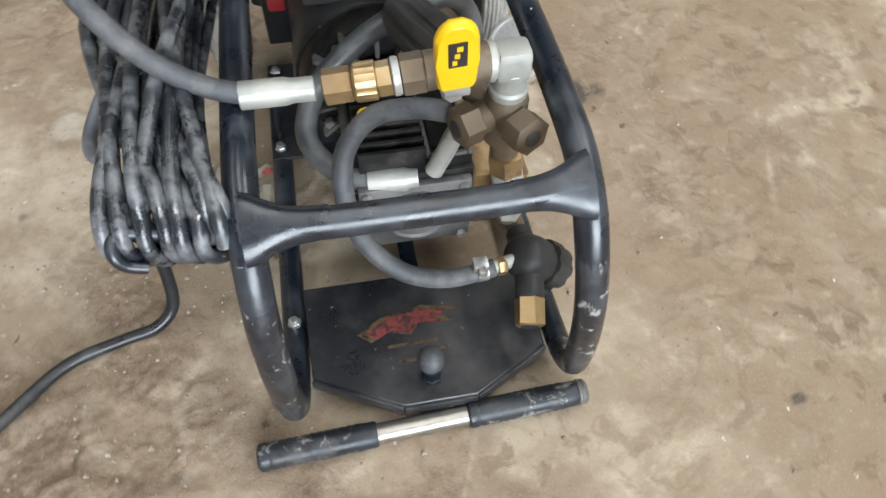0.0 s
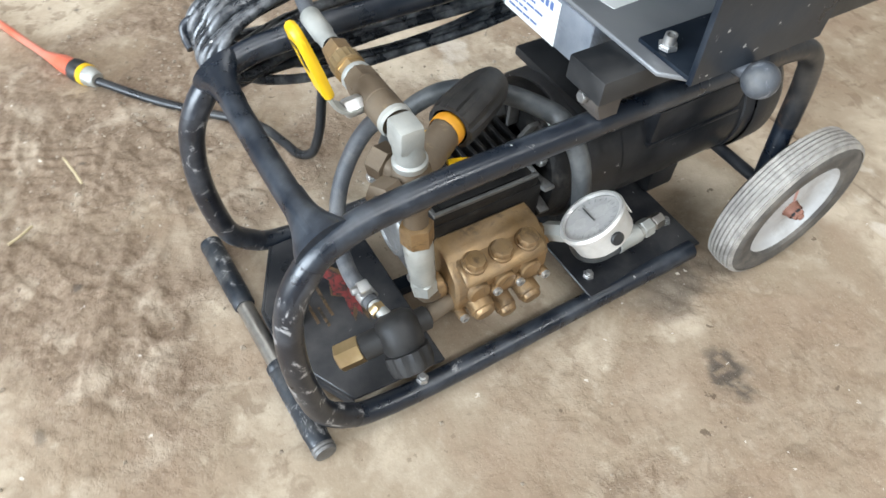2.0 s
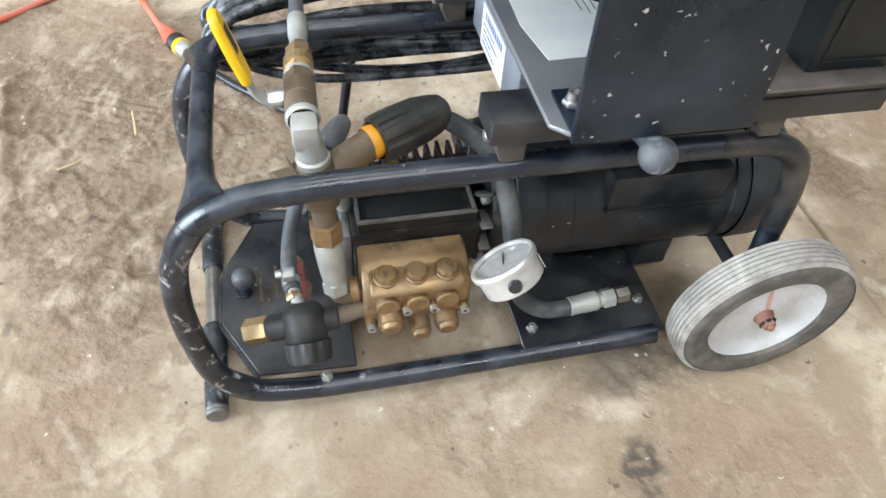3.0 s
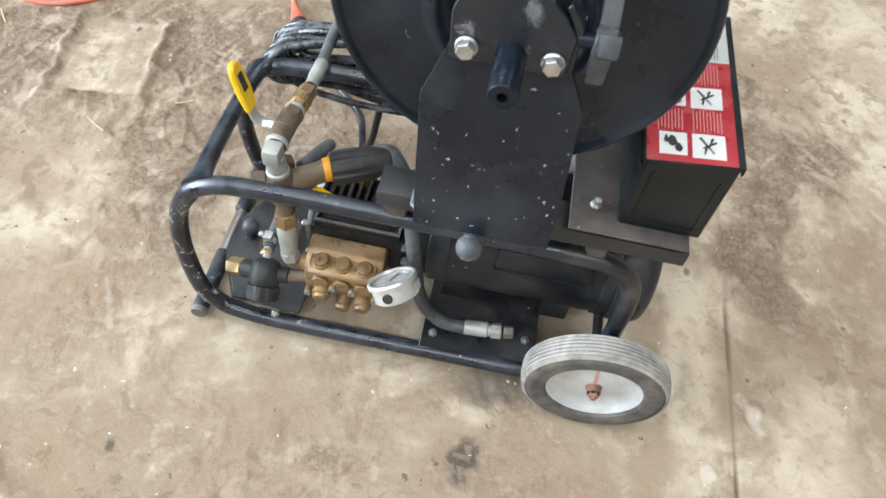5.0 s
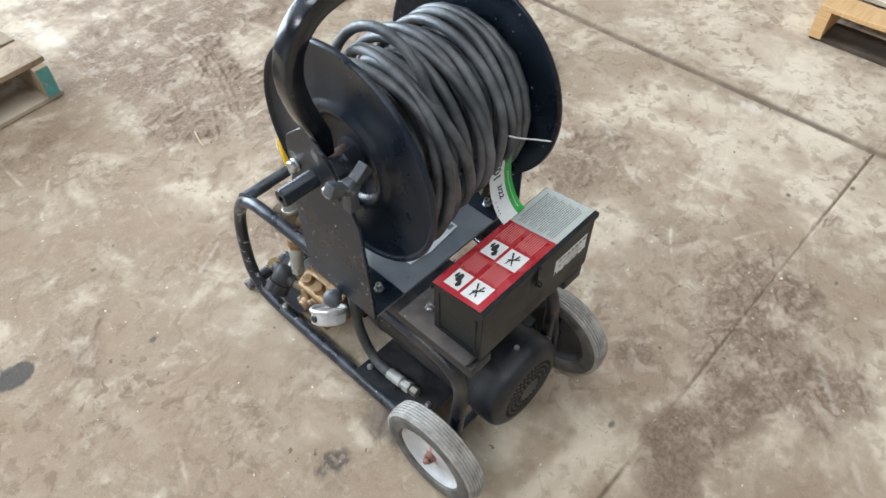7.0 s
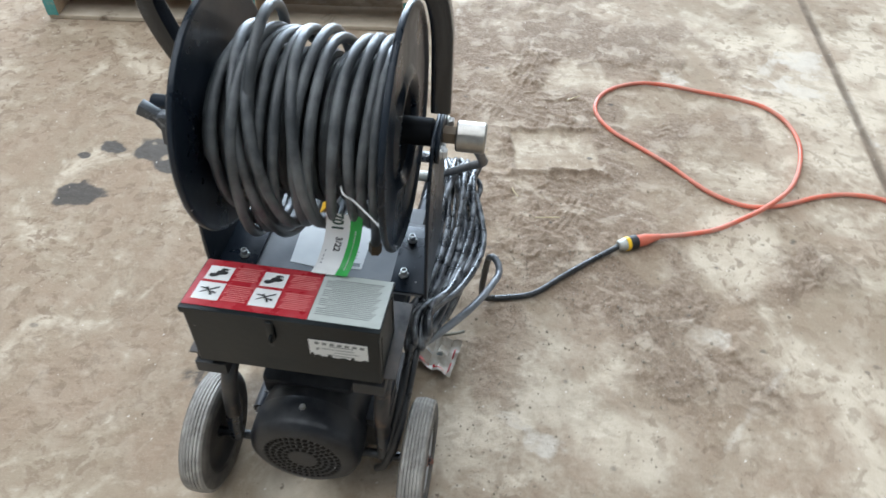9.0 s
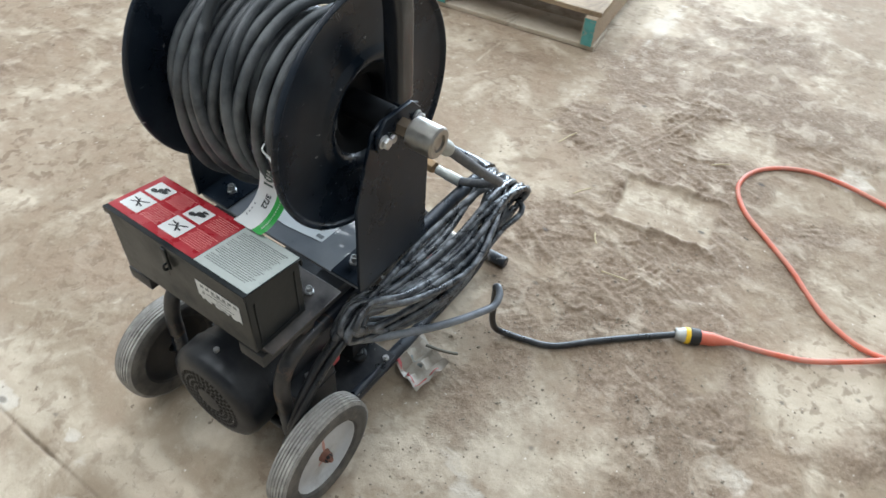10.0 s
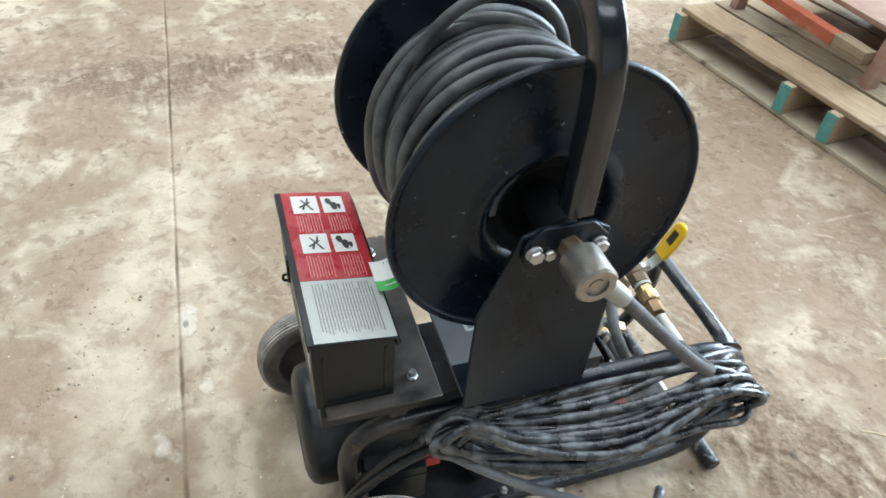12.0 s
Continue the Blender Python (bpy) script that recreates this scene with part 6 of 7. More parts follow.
part("bracket_foot", box(-0.155, -0.100, -0.268, -0.128, 0.3654, 0.3694, 0.001), SHEET, sl_)
gus = [(-0.254, 0.597), (-0.158, 0.597), (-0.156, 0.635), (-0.170, 0.653), (-0.206, 0.684), (-0.216, 0.684), (-0.250, 0.655), (-0.255, 0.640)]
part("hub_plate", plate(gus, "x", 0.1765, 0.006, 0.001), HUB_PAINT, sr, "scratched pentagon hub plate")
part("hub_plate", plate([(-0.246, 0.594), (-0.160, 0.594), (-0.160, 0.615), (-0.176, 0.634), (-0.228, 0.634), (-0.246, 0.615)], "x", -0.1665, 0.006, 0.001), SHEET, sl_)
part("angle_lug", plate([(-0.1575, 0.603), (-0.1525, 0.603), (-0.1525, 0.643), (-0.1665, 0.662), (-0.1700, 0.658), (-0.1575, 0.641)], "x", 0.138, 0.042, 0.001), HUB_PAINT, sr)
for y in (-0.240, -0.170):
    part("bracket_bolt", rod((0.1825, y, 0.611), (0.186, y, 0.611), 0.0098, 18), BOLT, sr)
    part("bolt_head", hexnut((0.1855, y, 0.611), (0.1925, y, 0.611), 0.0086), BOLT, sr)
for y in (-0.169, -0.236):
    part("bracket_bolt", rod((-0.1665, y, 0.607), (-0.1695, y, 0.607), 0.0088, 18), BOLT, sl_)
    part("bolt_head", hexnut((-0.169, y, 0.607), (-0.176, y, 0.607), 0.0078), BOLT, sl_)
part("bracket_bolt", hexnut((-0.1665, -0.185, 0.603), (-0.172, -0.185, 0.603), 0.0065), BOLT, sl_)
# lock knob with three wings behind the hub plate
kc = Vector((0.180, -0.136, 0.636))
part("lock_stem", rod((0.176, -0.156, 0.632), kc, 0.006, 14), SHEET, sr)
knob = part("lock_knob", rod(kc - Vector((0, 0.008, 0)), kc + Vector((0, 0.010, 0)), 0.0125, 18, 0.003), WORN_PLASTIC, reel, "worn grey three-winged lock knob")
for a in (60, 180, 300):
    bm = box(-0.0062, 0.0062, -0.007, 0.009, 0.004, 0.035, 0.003)
    for v in bm.verts:
        v.co.x *= 1 + 0.5 * max(0.0, (v.co.z - 0.016) / 0.019)
    bmesh.ops.transform(bm, matrix=Matrix.Translation(kc) @ Matrix.Rotation(radians(a), 4, "Y"), verts=bm.verts)
    part("wing", bm, WORN_PLASTIC, knob)
# handle: bent square tube over the drum
hsec = [(sx * (0.0092 + 0.0038 * math.cos(radians(t))), sy * (0.0092 + 0.0038 * math.sin(radians(t)))) for sx, sy, ts in ((1, 1, (0, 30, 60, 90)), (-1, 1, (90, 60, 30, 0)), (-1, -1, (0, 30, 60, 90)), (1, -1, (90, 60, 30, 0))) for t in ts]
hpts = smooth_path([(0.165, -0.204, 0.642), (0.166, -0.203, 0.672), (0.186, -0.200, 0.730), (0.193, -0.198, 0.772), (0.183, -0.198, 0.806), (0.155, -0.198, 0.832), (0.115, -0.199, 0.843), (0.0, -0.200, 0.846), (-0.085, -0.201, 0.845),
                    (-0.125, -0.202, 0.834), (-0.150, -0.203, 0.808), (-0.160, -0.204, 0.770), (-0.162, -0.204, 0.720), (-0.162, -0.205, 0.650)], 7)
part("handle", sweep(hpts, 1, section=hsec), HANDLE_PAINT, reel, "bent black square tube handle")
# swivel on the other end of the shaft
sv = part("swivel", lathe([(0, 0), (0, 0.0185), (0.002, 0.0208), (0.037, 0.0208), (0.0395, 0.0185), (0.0395, 0.0115), (0.036, 0.0115), (0.036, 0.007), (0.0375, 0.007), (0.0375, 0)], (-0.183, -0.207, 0.608), (-0.3, -0.2085, 0.606), 36), CHROME, reel, "brushed steel hose swivel")
part("swivel_neck", hexnut((-0.160, RY, RZ - 0.001), (-0.1835, -0.2065, 0.6085), 0.0125), BRONZE, sv)

# ---------------------------------------------------------------- hose wound on the reel
rs = random.Random(4)
HR = 0.0070
wound = thing("pressure_hose", (0.006, RY, 0.5), "dark grey rubber hose wound loosely on the reel", "hose")
pts = []
x0, x1 = DL + 0.012, DR - 0.012
for rad, turns, d in ((0.061, 14, 1), (0.075, 14, -1), (0.088, 14, 1), (0.100, 12, -1)):
    n = turns * 20
    for i in range(n):
        f = i / n
        x = x0 + (x1 - x0) * (f if d > 0 else 1 - f)
        a = TAU * turns * f
        w = 0.0015 * math.sin(3.1 * a) + 0.0012 * math.sin(7.3 * f * 9)
        ro = (rad + w) * (0.95 - 0.07 * math.sin(a))
        pts.append((x + 0.004 * math.sin(a * 0.5 + rad * 90), RY + ro * math.cos(a), RZ + ro * math.sin(a)))
part("inner_coil", sweep(pts, HR, 8), HOSE, wound)
# the loose outer turns: each a slack loop that sags under the drum and strays sideways
pts = []
turns = [(0.107, 0.004, 0.0), (0.088, 0.026, 0.012), (0.070, 0.040, -0.022), (0.040, 0.046, 0.040), (0.060, 0.026, -0.026), (0.034, 0.016, 0.020), (0.017, 0.010, -0.012), (-0.013, 0.010, 0.006), (-0.030, 0.014, 0.008),
         (-0.059, 0.004, -0.006), (-0.076, 0.006, 0.006), (-0.094, 0.003, 0.0)]
swells = [0.126 + (0.010 if k % 2 else 0.0) + rs.uniform(-0.005, 0.005) for k in range(len(turns) + 1)]
for k, (xc, sag, lean) in enumerate(turns):
    nxt, _, lean2 = turns[k + 1] if k + 1 < len(turns) else (xc - 0.008, 0, 0)
    high = 0.048 if k == 3 else (0.008 if k in (5, 9) else 0.0)
    n = 30
    for i in range(n):
        f = i / n
        a = math.pi + TAU * f
        s = math.sin(a)
        g = f * f * (3 - 2 * f)
        rr = swells[k] * (1 - f) + swells[k + 1] * f - 0.011 - 0.011 * s + sag * max(0, -s) ** 2 + high * max(0, s) ** 3 + 0.0016 * math.sin(2 * a + 1.7 * k)
        x = xc + (nxt - xc) * g + (lean * (1 - f) + lean2 * f) * (math.cos(a) * 0.6 + 0.4 * s) + 0.002 * math.sin(3 * a + 2.1 * k)
        pts.append((max(x0, min(x1, x)), RY + rr * math.cos(a), RZ + rr * s))
pts += [(-0.099, RY - 0.080, RZ + 0.080), (-0.099, RY + 0.0, RZ + 0.110), (-0.099, RY + 0.085, RZ + 0.080), (-0.098, RY + 0.120, RZ + 0.0), (-0.094, RY + 0.106, RZ - 0.075), (-0.088, RY + 0.082, RZ - 0.118), (-0.083, RY + 0.070, RZ - 0.152)]
part("outer_coil", sweep(smooth_path(pts, 2), HR, 12), HOSE, wound)
# slack turns that stray across the others on the crank side
for xa, xb, a0, a1, lift, droop in ((0.094, 0.040, 150, -105, 0.010, 0.030), (0.050, 0.092, 125, -95, 0.016, 0.036), (0.066, 0.020, 100, -70, 0.015, 0.010), (0.012, -0.014, 140, -80, 0.012, 0.006)):
    stray = []
    for i in range(19):
        f = i / 18
        a = radians(a0 + (a1 - a0) * f)
        sn = math.sin(a)
        rr = 0.119 + lift * math.sin(math.pi * f) ** 0.6 - 0.010 * sn + droop * max(0, -sn) ** 2
        stray.append((xa + (xb - xa) * f + 0.006 * math.sin(math.pi * 2 * f), RY + rr * math.cos(a), RZ + rr * sn))
    part("slack_turn", sweep(smooth_path(stray, 3), HR, 12), HOSE, wound)
part("hose_end", hexnut((-0.083, RY + 0.070, RZ - 0.150), (-0.081, RY + 0.066, RZ - 0.172), 0.0095), BRONZE, wound)
tie = thing("cable_tie", (-0.09, RY + 0.1, 0.6), "white plastic cable tie round the hose", "cable tie")
part("strap", tube([(-0.056, -0.086, 0.603), (-0.063, -0.073, 0.602), (-0.074, -0.073, 0.594), (-0.095, -0.060, 0.586), (-0.117, -0.044, 0.578)], 0.0012, 8, 6), WHITE, tie)

# green and white tag hanging from the hose down to the box lid
tag = thing("stock_tag", (-0.06, -0.09, 0.45), "curled white and green paper tag hung from the hose", "tag")
path = smooth_path([(-0.0225, -0.088, 0.554), (-0.0205, -0.088, 0.533), (-0.0175, -0.082, 0.511), (-0.0130, -0.069, 0.4935), (-0.0095, -0.057, 0.4855), (-0.0065, -0.0455, 0.4835)], 6)


def strip(x0, x1, out=0.0, i0=0, i1=None):
    """A band of the curled tag, across from x0 to x1."""
    bm = bmesh.new()
    rows_ = [[bm.verts.new(Vector((p.x + x, p.y + out, p.z + out * 0.6))) for x in (x0, x1)] for p in path[i0:i1]]
    for p, q in zip(rows_, rows_[1:]):
        bm.faces.new((p[0], p[1], q[1], q[0]))
    return bm


tg = part("tag_paper", strip(-0.042, -0.010), WHITE, tag)
part("green_band", strip(-0.058, -0.0422), GREEN, tag, "green printed band")
bm = bmesh.new()
for i, (x, n, w) in enumerate(((-0.016, 16, 0.0014), (-0.016, 18, 0.0014), (-0.016, 20, 0.0014), (-0.016, 22, 0.0014))):
    p = path[n]
    box(p.x + x - w / 2, p.x + x + w / 2, p.y, p.y + 0.0010, p.z, p.z + 0.0016, 0, bm)
part("tag_print", bm, INK, tg, smooth=False)
bm = bmesh.new()
for n in range(8, 26):
    p = path[n]
    box(p.x - 0.051, p.x - 0.049, p.y, p.y + 0.0008, p.z, p.z + 0.0012, 0, bm)
part("band_print", bm, WHITE, tg, smooth=False)


def lettering(name, text, size, across, down, material, parent):
    """Words that run down the curled tag: across is the offset from its middle line, down the length from its top."""
    cu = bpy.data.curves.new(name, "FONT")
    cu.body, cu.size, cu.align_x, cu.align_y, cu.offset = text, size, "CENTER", "CENTER", size * 0.03
    ob = bpy.data.objects.new("tmp", cu)
    scene.collection.objects.link(ob)
    dg = bpy.context.evaluated_depsgraph_get()
    mesh = bpy.data.meshes.new_from_object(ob.evaluated_get(dg))
    bpy.data.objects.remove(ob)
    bm = bmesh.new()
    bm.from_mesh(mesh)
    bpy.data.meshes.remove(mesh)
    for v in bm.verts:
        left = down + v.co.x
        i = 0
        while i < len(path) - 2 and left > (path[i + 1] - path[i]).length:
            left -= (path[i + 1] - path[i]).length
            i += 1
        d = (path[i + 1] - path[i]).normalized()
        out = Vector((1, 0, 0)).cross(d)
        out = out if out.y > 0 else -out
        p = path[i] + d * left + out * 0.0006
        v.co = Vector((p.x + across - v.co.y, p.y, p.z))
    return part(name, bm, material, parent, smooth=False)


lettering("tag_writing", "3/22", 0.0120, -0.0295, 0.049, INK, tg)
lettering("tag_number", "701", 0.0210, -0.0250, 0.014, GREEN_INK, tg)

# hose from the swivel to the ball valve
lead = thing("lead_hose", (-0.18, -0.40, 0.4), "grey rubber lead hose between the reel swivel and the ball valve", "hose")
part("hose", tube([(-0.2055, -0.252, 0.566), (-0.2085, -0.300, 0.514), (-0.212, -0.350, 0.461), (-0.2135, -0.384, 0.428), (-0.206, -0.412, 0.400), (-0.186, -0.436, 0.372), (-0.158, -0.452, 0.345), (-0.128, -0.459, 0.326), (-0.100, -0.4605, 0.3155)], 0.0076, 14, 8), HOSE_LIGHT, lead)
part("ferrule", lathe([(0, 0.0078), (0.001, 0.0100), (0.032, 0.0100), (0.036, 0.0088), (0.052, 0.0088)], (-0.108, -0.4603, 0.316), (-0.05, -0.462, 0.317), 20), ZINC, lead, "crimped zinc end")
part("ferrule", lathe([(0, 0.0092), (0.014, 0.0092), (0.016, 0.0105), (0.046, 0.0105), (0.047, 0.0078)], (-0.2035, -0.220, 0.598), (-0.2065, -0.265, 0.552), 20), ZINC, lead, "crimped zinc end")

# ---------------------------------------------------------------- power cable looped on its hooks
cable = thing("power_cable", (-0.165, -0.3, 0.2), "thick dusty black power cable looped over the cart's hooks", "cable")
rc = random.Random(11)
pts = []
N = 13
reach = [0.25, 0.9, 0.5, 1.0, 0.0, 0.72, 0.36, 0.82, 0.6, 0.12, 0.95, 0.45, 0.68]
for k in range(N):
    g = reach[k]
    lane, layer = (k % 7) / 6, k // 7
    xf = -0.126 - 0.070 * lane + rc.uniform(-0.003, 0.003)
    yf = -0.559 + 0.012 * layer + 0.008 * lane + rc.uniform(-0.0015, 0.0015)
    zf = 0.274 + 0.011 * layer + rc.uniform(-0.003, 0.003)
    xr, yr, zr = -0.130 - 0.034 * ((k * 5) % N) / (N - 1), -0.098 + rc.uniform(-0.024, 0.018), 0.299 + rc.uniform(-0.014, 0.014)
    h = reach[(k * 5 + 2) % N]
    zu, zl = 0.328 - 0.030 * g + rc.uniform(-0.007, 0.007), 0.286 - 0.088 * h + rc.uniform(-0.006, 0.006)
    xu, xl = -0.142 - 0.088 * g + rc.uniform(-0.006, 0.006), -0.146 - 0.060 * math.sin(math.pi * (0.12 + 0.76 * h))
    bend = 0.013 + 0.008 * g
    low = bend + 0.014 * h
    pts += [(xf, yf, zf), (xf - 0.001, yf + 0.013, zf + 0.021), (xf * 0.55 + xu * 0.45, -0.462, zu + 0.004), (xu, -0.33 + rc.uniform(-0.02, 0.02), zu - 0.004),
            (xu * 0.5 + xr * 0.5 - 0.004, -0.19, zu * 0.5 + (zr + bend) * 0.5), (xr, yr - 0.035, zr + bend), (xr - 0.003, yr, zr), (xr - 0.002, yr - 0.030, zr - low - 0.006),
            (xr * 0.45 + xl * 0.55, -0.20, zl * 0.72 + (zr - low) * 0.28 - 0.003), (xl, -0.33 + rc.uniform(-0.02, 0.02), zl - 0.004), (xf * 0.5 + xl * 0.5, -0.462, zl * 0.72 + 0.28 * 0.252), (xf - 0.002, yf + 0.015, 0.253 + 0.004 * layer)]
part("cable_coil", sweep(smooth_path(pts, 5), 0.0054, 10), CABLE, cable)
part("loose_end", tube([(-0.136, -0.090, 0.275), (-0.152, -0.122, 0.250), (-0.190, -0.176, 0.238), (-0.228, -0.244, 0.222), (-0.254, -0.314, 0.203), (-0.263, -0.350, 0.194), (-0.258, -0.374, 0.196), (-0.248, -0.386, 0.197), (-0.240, -0.394, 0.186)], 0.0066, 12, 8), CABLE_PALE, cable, "pale dusty end of cable")
part("floor_run", tube([(-0.2400, -0.394, 0.186), (-0.237, -0.402, 0.155), (-0.234, -0.410, 0.110), (-0.232, -0.419, 0.060), (-0.238, -0.431, 0.022), (-0.256, -0.443, 0.0095), (-0.290, -0.452, 0.0078), (-0.342, -0.471, 0.0078), (-0.403, -0.530, 0.0078), (-0.462, -0.586, 0.0085), (-0.537, -0.648, 0.014)], 0.0065, 12, 8), CABLE_BLACK, cable, "shiny black run of cable down to the plug")
part("motor_lead", tube([(-0.146, -0.20, 0.310), (-0.142, -0.11, 0.296), (-0.138, -0.050, 0.262), (-0.134, -0.018, 0.222), (-0.128, 0.002, 0.180), (-0.122, 0.010, 0.140), (-0.122, -0.006, 0.114), (-0.124, -0.034, 0.112)], 0.0064, 10, 8), CABLE_BLACK, cable)
part("motor_lead", tube([(-0.156, -0.20, 0.300), (-0.150, -0.11, 0.282), (-0.146, -0.045, 0.246), (-0.140, -0.008, 0.200), (-0.130, 0.014, 0.150), (-0.116, 0.020, 0.105), (-0.100, 0.010, 0.070)], 0.0064, 10, 8), CABLE_BLACK, cable)
plug_a, plug_b = Vector((-0.532, -0.645, 0.0165)), Vector((-0.640, -0.701, 0.0125))
pd = (plug_b - plug_a).normalized()
pg = part("plug", lathe([(0, 0), (0, 0.010), (0.003, 0.0125), (0.012, 0.0135), (0.016, 0.0155), (0.020, 0.0155)], plug_a, plug_b, 24), ZINC, cable, "black and yellow plug with a pale clamp")
part("plug_band", lathe([(0, 0.0155), (0.001, 0.0168), (0.009, 0.0168), (0.010, 0.016)], plug_a + pd * 0.019, plug_b, 24), YELLOW, pg)
part("plug_body", lathe([(0, 0.016), (0.002, 0.0175), (0.020, 0.0172), (0.022, 0.0150), (0.022, 0)], plug_a + pd * 0.028, plug_b, 24), PLASTIC, pg)

ext = thing("extension_cord", (-0.8, -1.0, 0), "orange extension cord lying in a loop on the floor", "cord")
part("connector", lathe([(0, 0), (0, 0.0125), (0.002, 0.0145), (0.026, 0.0138), (0.040, 0.0105), (0.060, 0.0075), (0.066, 0.006)], plug_a + pd * 0.049, plug_b, 22), ORANGE, ext, "moulded orange connector")
OR = 0.0058
cord = [(-0.632, -0.697), (-0.70, -0.722), (-0.770, -0.750), (-0.84, -0.795), (-0.905, -0.845), (-0.985, -0.940), (-1.035, -1.060), (-1.050, -1.165), (-1.030, -1.255), (-0.985, -1.312), (-0.915, -1.342), (-0.804, -1.362), (-0.70, -1.380), (-0.620, -1.376), (-0.545, -1.336),
        (-0.500, -1.280), (-0.486, -1.200), (-0.524, -1.120), (-0.600, -1.052), (-0.676, -0.988), (-0.730, -0.930), (-0.785, -0.882), (-0.860, -0.852), (-0.94, -0.866), (-1.055, -0.922), (-1.14, -0.945), (-1.225, -0.936), (-1.38, -0.850), (-1.55, -0.730), (-1.80, -0.60), (-2.3, -0.50)]
pts = []
for i, (x, y) in enumerate(cord):
    z = OR + 0.0015
    if i == 4:
        z = OR * 3 + 0.001
    if i in (3, 5):
        z = OR * 2 + 0.001
    if i == 0:
        z = 0.0125
    pts.append((x, y, z))
part("cord", tube(pts, OR, 12, 8), ORANGE, ext)

# torn label lying by the rail
lt = thing("torn_label", (-0.16, -0.32, 0), "crumpled white and red label lying on the dirty floor", "label")


def crumple(x, y, k):
    return 0.005 + 0.008 * math.sin(x * 90 + k) ** 2 + 0.006 * math.cos(y * 75 + k * 2) ** 2 + 0.003 * math.sin(x * 210 + y * 160) + max(0, (x + 0.150) * 0.35)


def sheet(u0, u1, v0, v1, lift):
    o, du, dv = Vector((-0.115, -0.250)), Vector((-0.078, 0.024)), Vector((-0.014, -0.085))
    bm = bmesh.new()
    grid = []
    for i in range(9):
        row = []
        for j in range(9):
            u, v = u0 + (u1 - u0) * i / 8, v0 + (v1 - v0) * j / 8
            p = o + du * u + dv * v
            row.append(bm.verts.new((p.x, p.y, crumple(p.x, p.y, 0.9) + lift)))
        grid.append(row)
    for i in range(8):
        for j in range(8):
            bm.faces.new((grid[i][j], grid[i + 1][j], grid[i + 1][j + 1], grid[i][j + 1]))
    return bm


lp = part("paper", sheet(0, 1, 0, 1, 0.0), PAPER, lt)
part("red_border", sheet(0.06, 0.55, 0.06, 0.15, 0.0006), RED, lp)
part("red_border", sheet(0.88, 0.92, 0.10, 0.75, 0.0006), RED, lp)
part("red_border", sheet(0.55, 0.92, 0.06, 0.09, 0.0006), RED, lp)
part("print_block", sheet(0.25, 0.65, 0.40, 0.46, 0.0006), GREY_INK, lp)
part("bent_clip", tube([(-0.150, -0.315, 0.022), (-0.175, -0.322, 0.020), (-0.196, -0.334, 0.014), (-0.206, -0.342, 0.010)], 0.0032, 8, 6), STONE, lt)

# ---------------------------------------------------------------- pallets
def board_mesh(n, w, h, rows_of, seed):
    """One worn plank, along x from 0."""
    r = random.Random(seed)
    bm = bmesh.new()
    k = 10
    rings = []
    for i in range(k + 1):
        x = n * i / k
        a, b = r.uniform(-0.0015, 0.0015), r.uniform(-0.002, 0.002)
        e = 0.002
        rings.append([bm.verts.new((x, y + b, z + a)) for y, z in ((e, 0), (w - e, 0), (w, e), (w, h - e), (w - e, h), (e, h), (0, h - e), (0, e))])
    for p, q in zip(rings, rings[1:]):
        for j in range(8):
            bm.faces.new((p[j], p[(j + 1) % 8], q[(j + 1) % 8], q[j]))
    bm.faces.new(rings[0][::-1])
    bm.faces.new(rings[-1])
    return bm


def pallet(origin, turn, length, depth, stringers, top, bottom, wood, side_wood, ends, label, under=None):
    """A stringer pallet in its own axes: boards along x, stringers along y."""
    p = thing("pallet", (0, 0, 0), label, "pallet", "pallets")
    for i, x in enumerate(stringers):
        st_ = part("stringer", board_mesh(depth, 0.038, 0.089, 0, 20 + i), side_wood, p)
        lie = Matrix.Translation((x + 0.038, 0, 0.017)) @ Matrix.Rotation(radians(90), 4, "Z")
        st_.matrix_basis = lie
        if ends:
            for y in (-0.0012, depth):
                e = part("painted_end", box(x + 0.001, x + 0.037, y, y + 0.0012, 0.018, 0.105, 0), TEAL, st_)
                e.matrix_parent_inverse = lie.inverted()
    for i, (y, w) in enumerate(top):
        b = part("top_board", board_mesh(length, w, 0.016, 0, 40 + i), wood[i % len(wood)], p)
        b.location = (0, y, 0.1065)
    for i, (y, w) in enumerate(bottom):
        # the default board has front light painted into its pale colour
        b = part("bottom_board", board_mesh(length, w, 0.0155, 0, 60 + i), under or WOOD_DUSTY_LIT, p)
        b.location = (0, y, 0.001)
    p.matrix_basis = Matrix.Translation(origin) @ Matrix.Rotation(radians(turn), 4, "Z")
    return p


front_dir = math.degrees(math.atan2(0.143, 1.195))
tops = [(0.022, 0.130)]
y = 0.165
for w in (0.09, 0.14, 0.088, 0.09, 0.14, 0.09, 0.135):
    tops.append((y, w))
    y += w + 0.018
pallet((1.318, -1.409, 0), 180 + front_dir, 1.225, 1.02, (0.0, 0.492, 0.662, 1.180), tops, ((0.006, 0.138), (0.44, 0.14), (0.87, 0.138)), (WOOD, WOOD_GREY, WOOD), WOOD_SIDE, True,
       "worn wooden pallet with teal painted stringer ends")
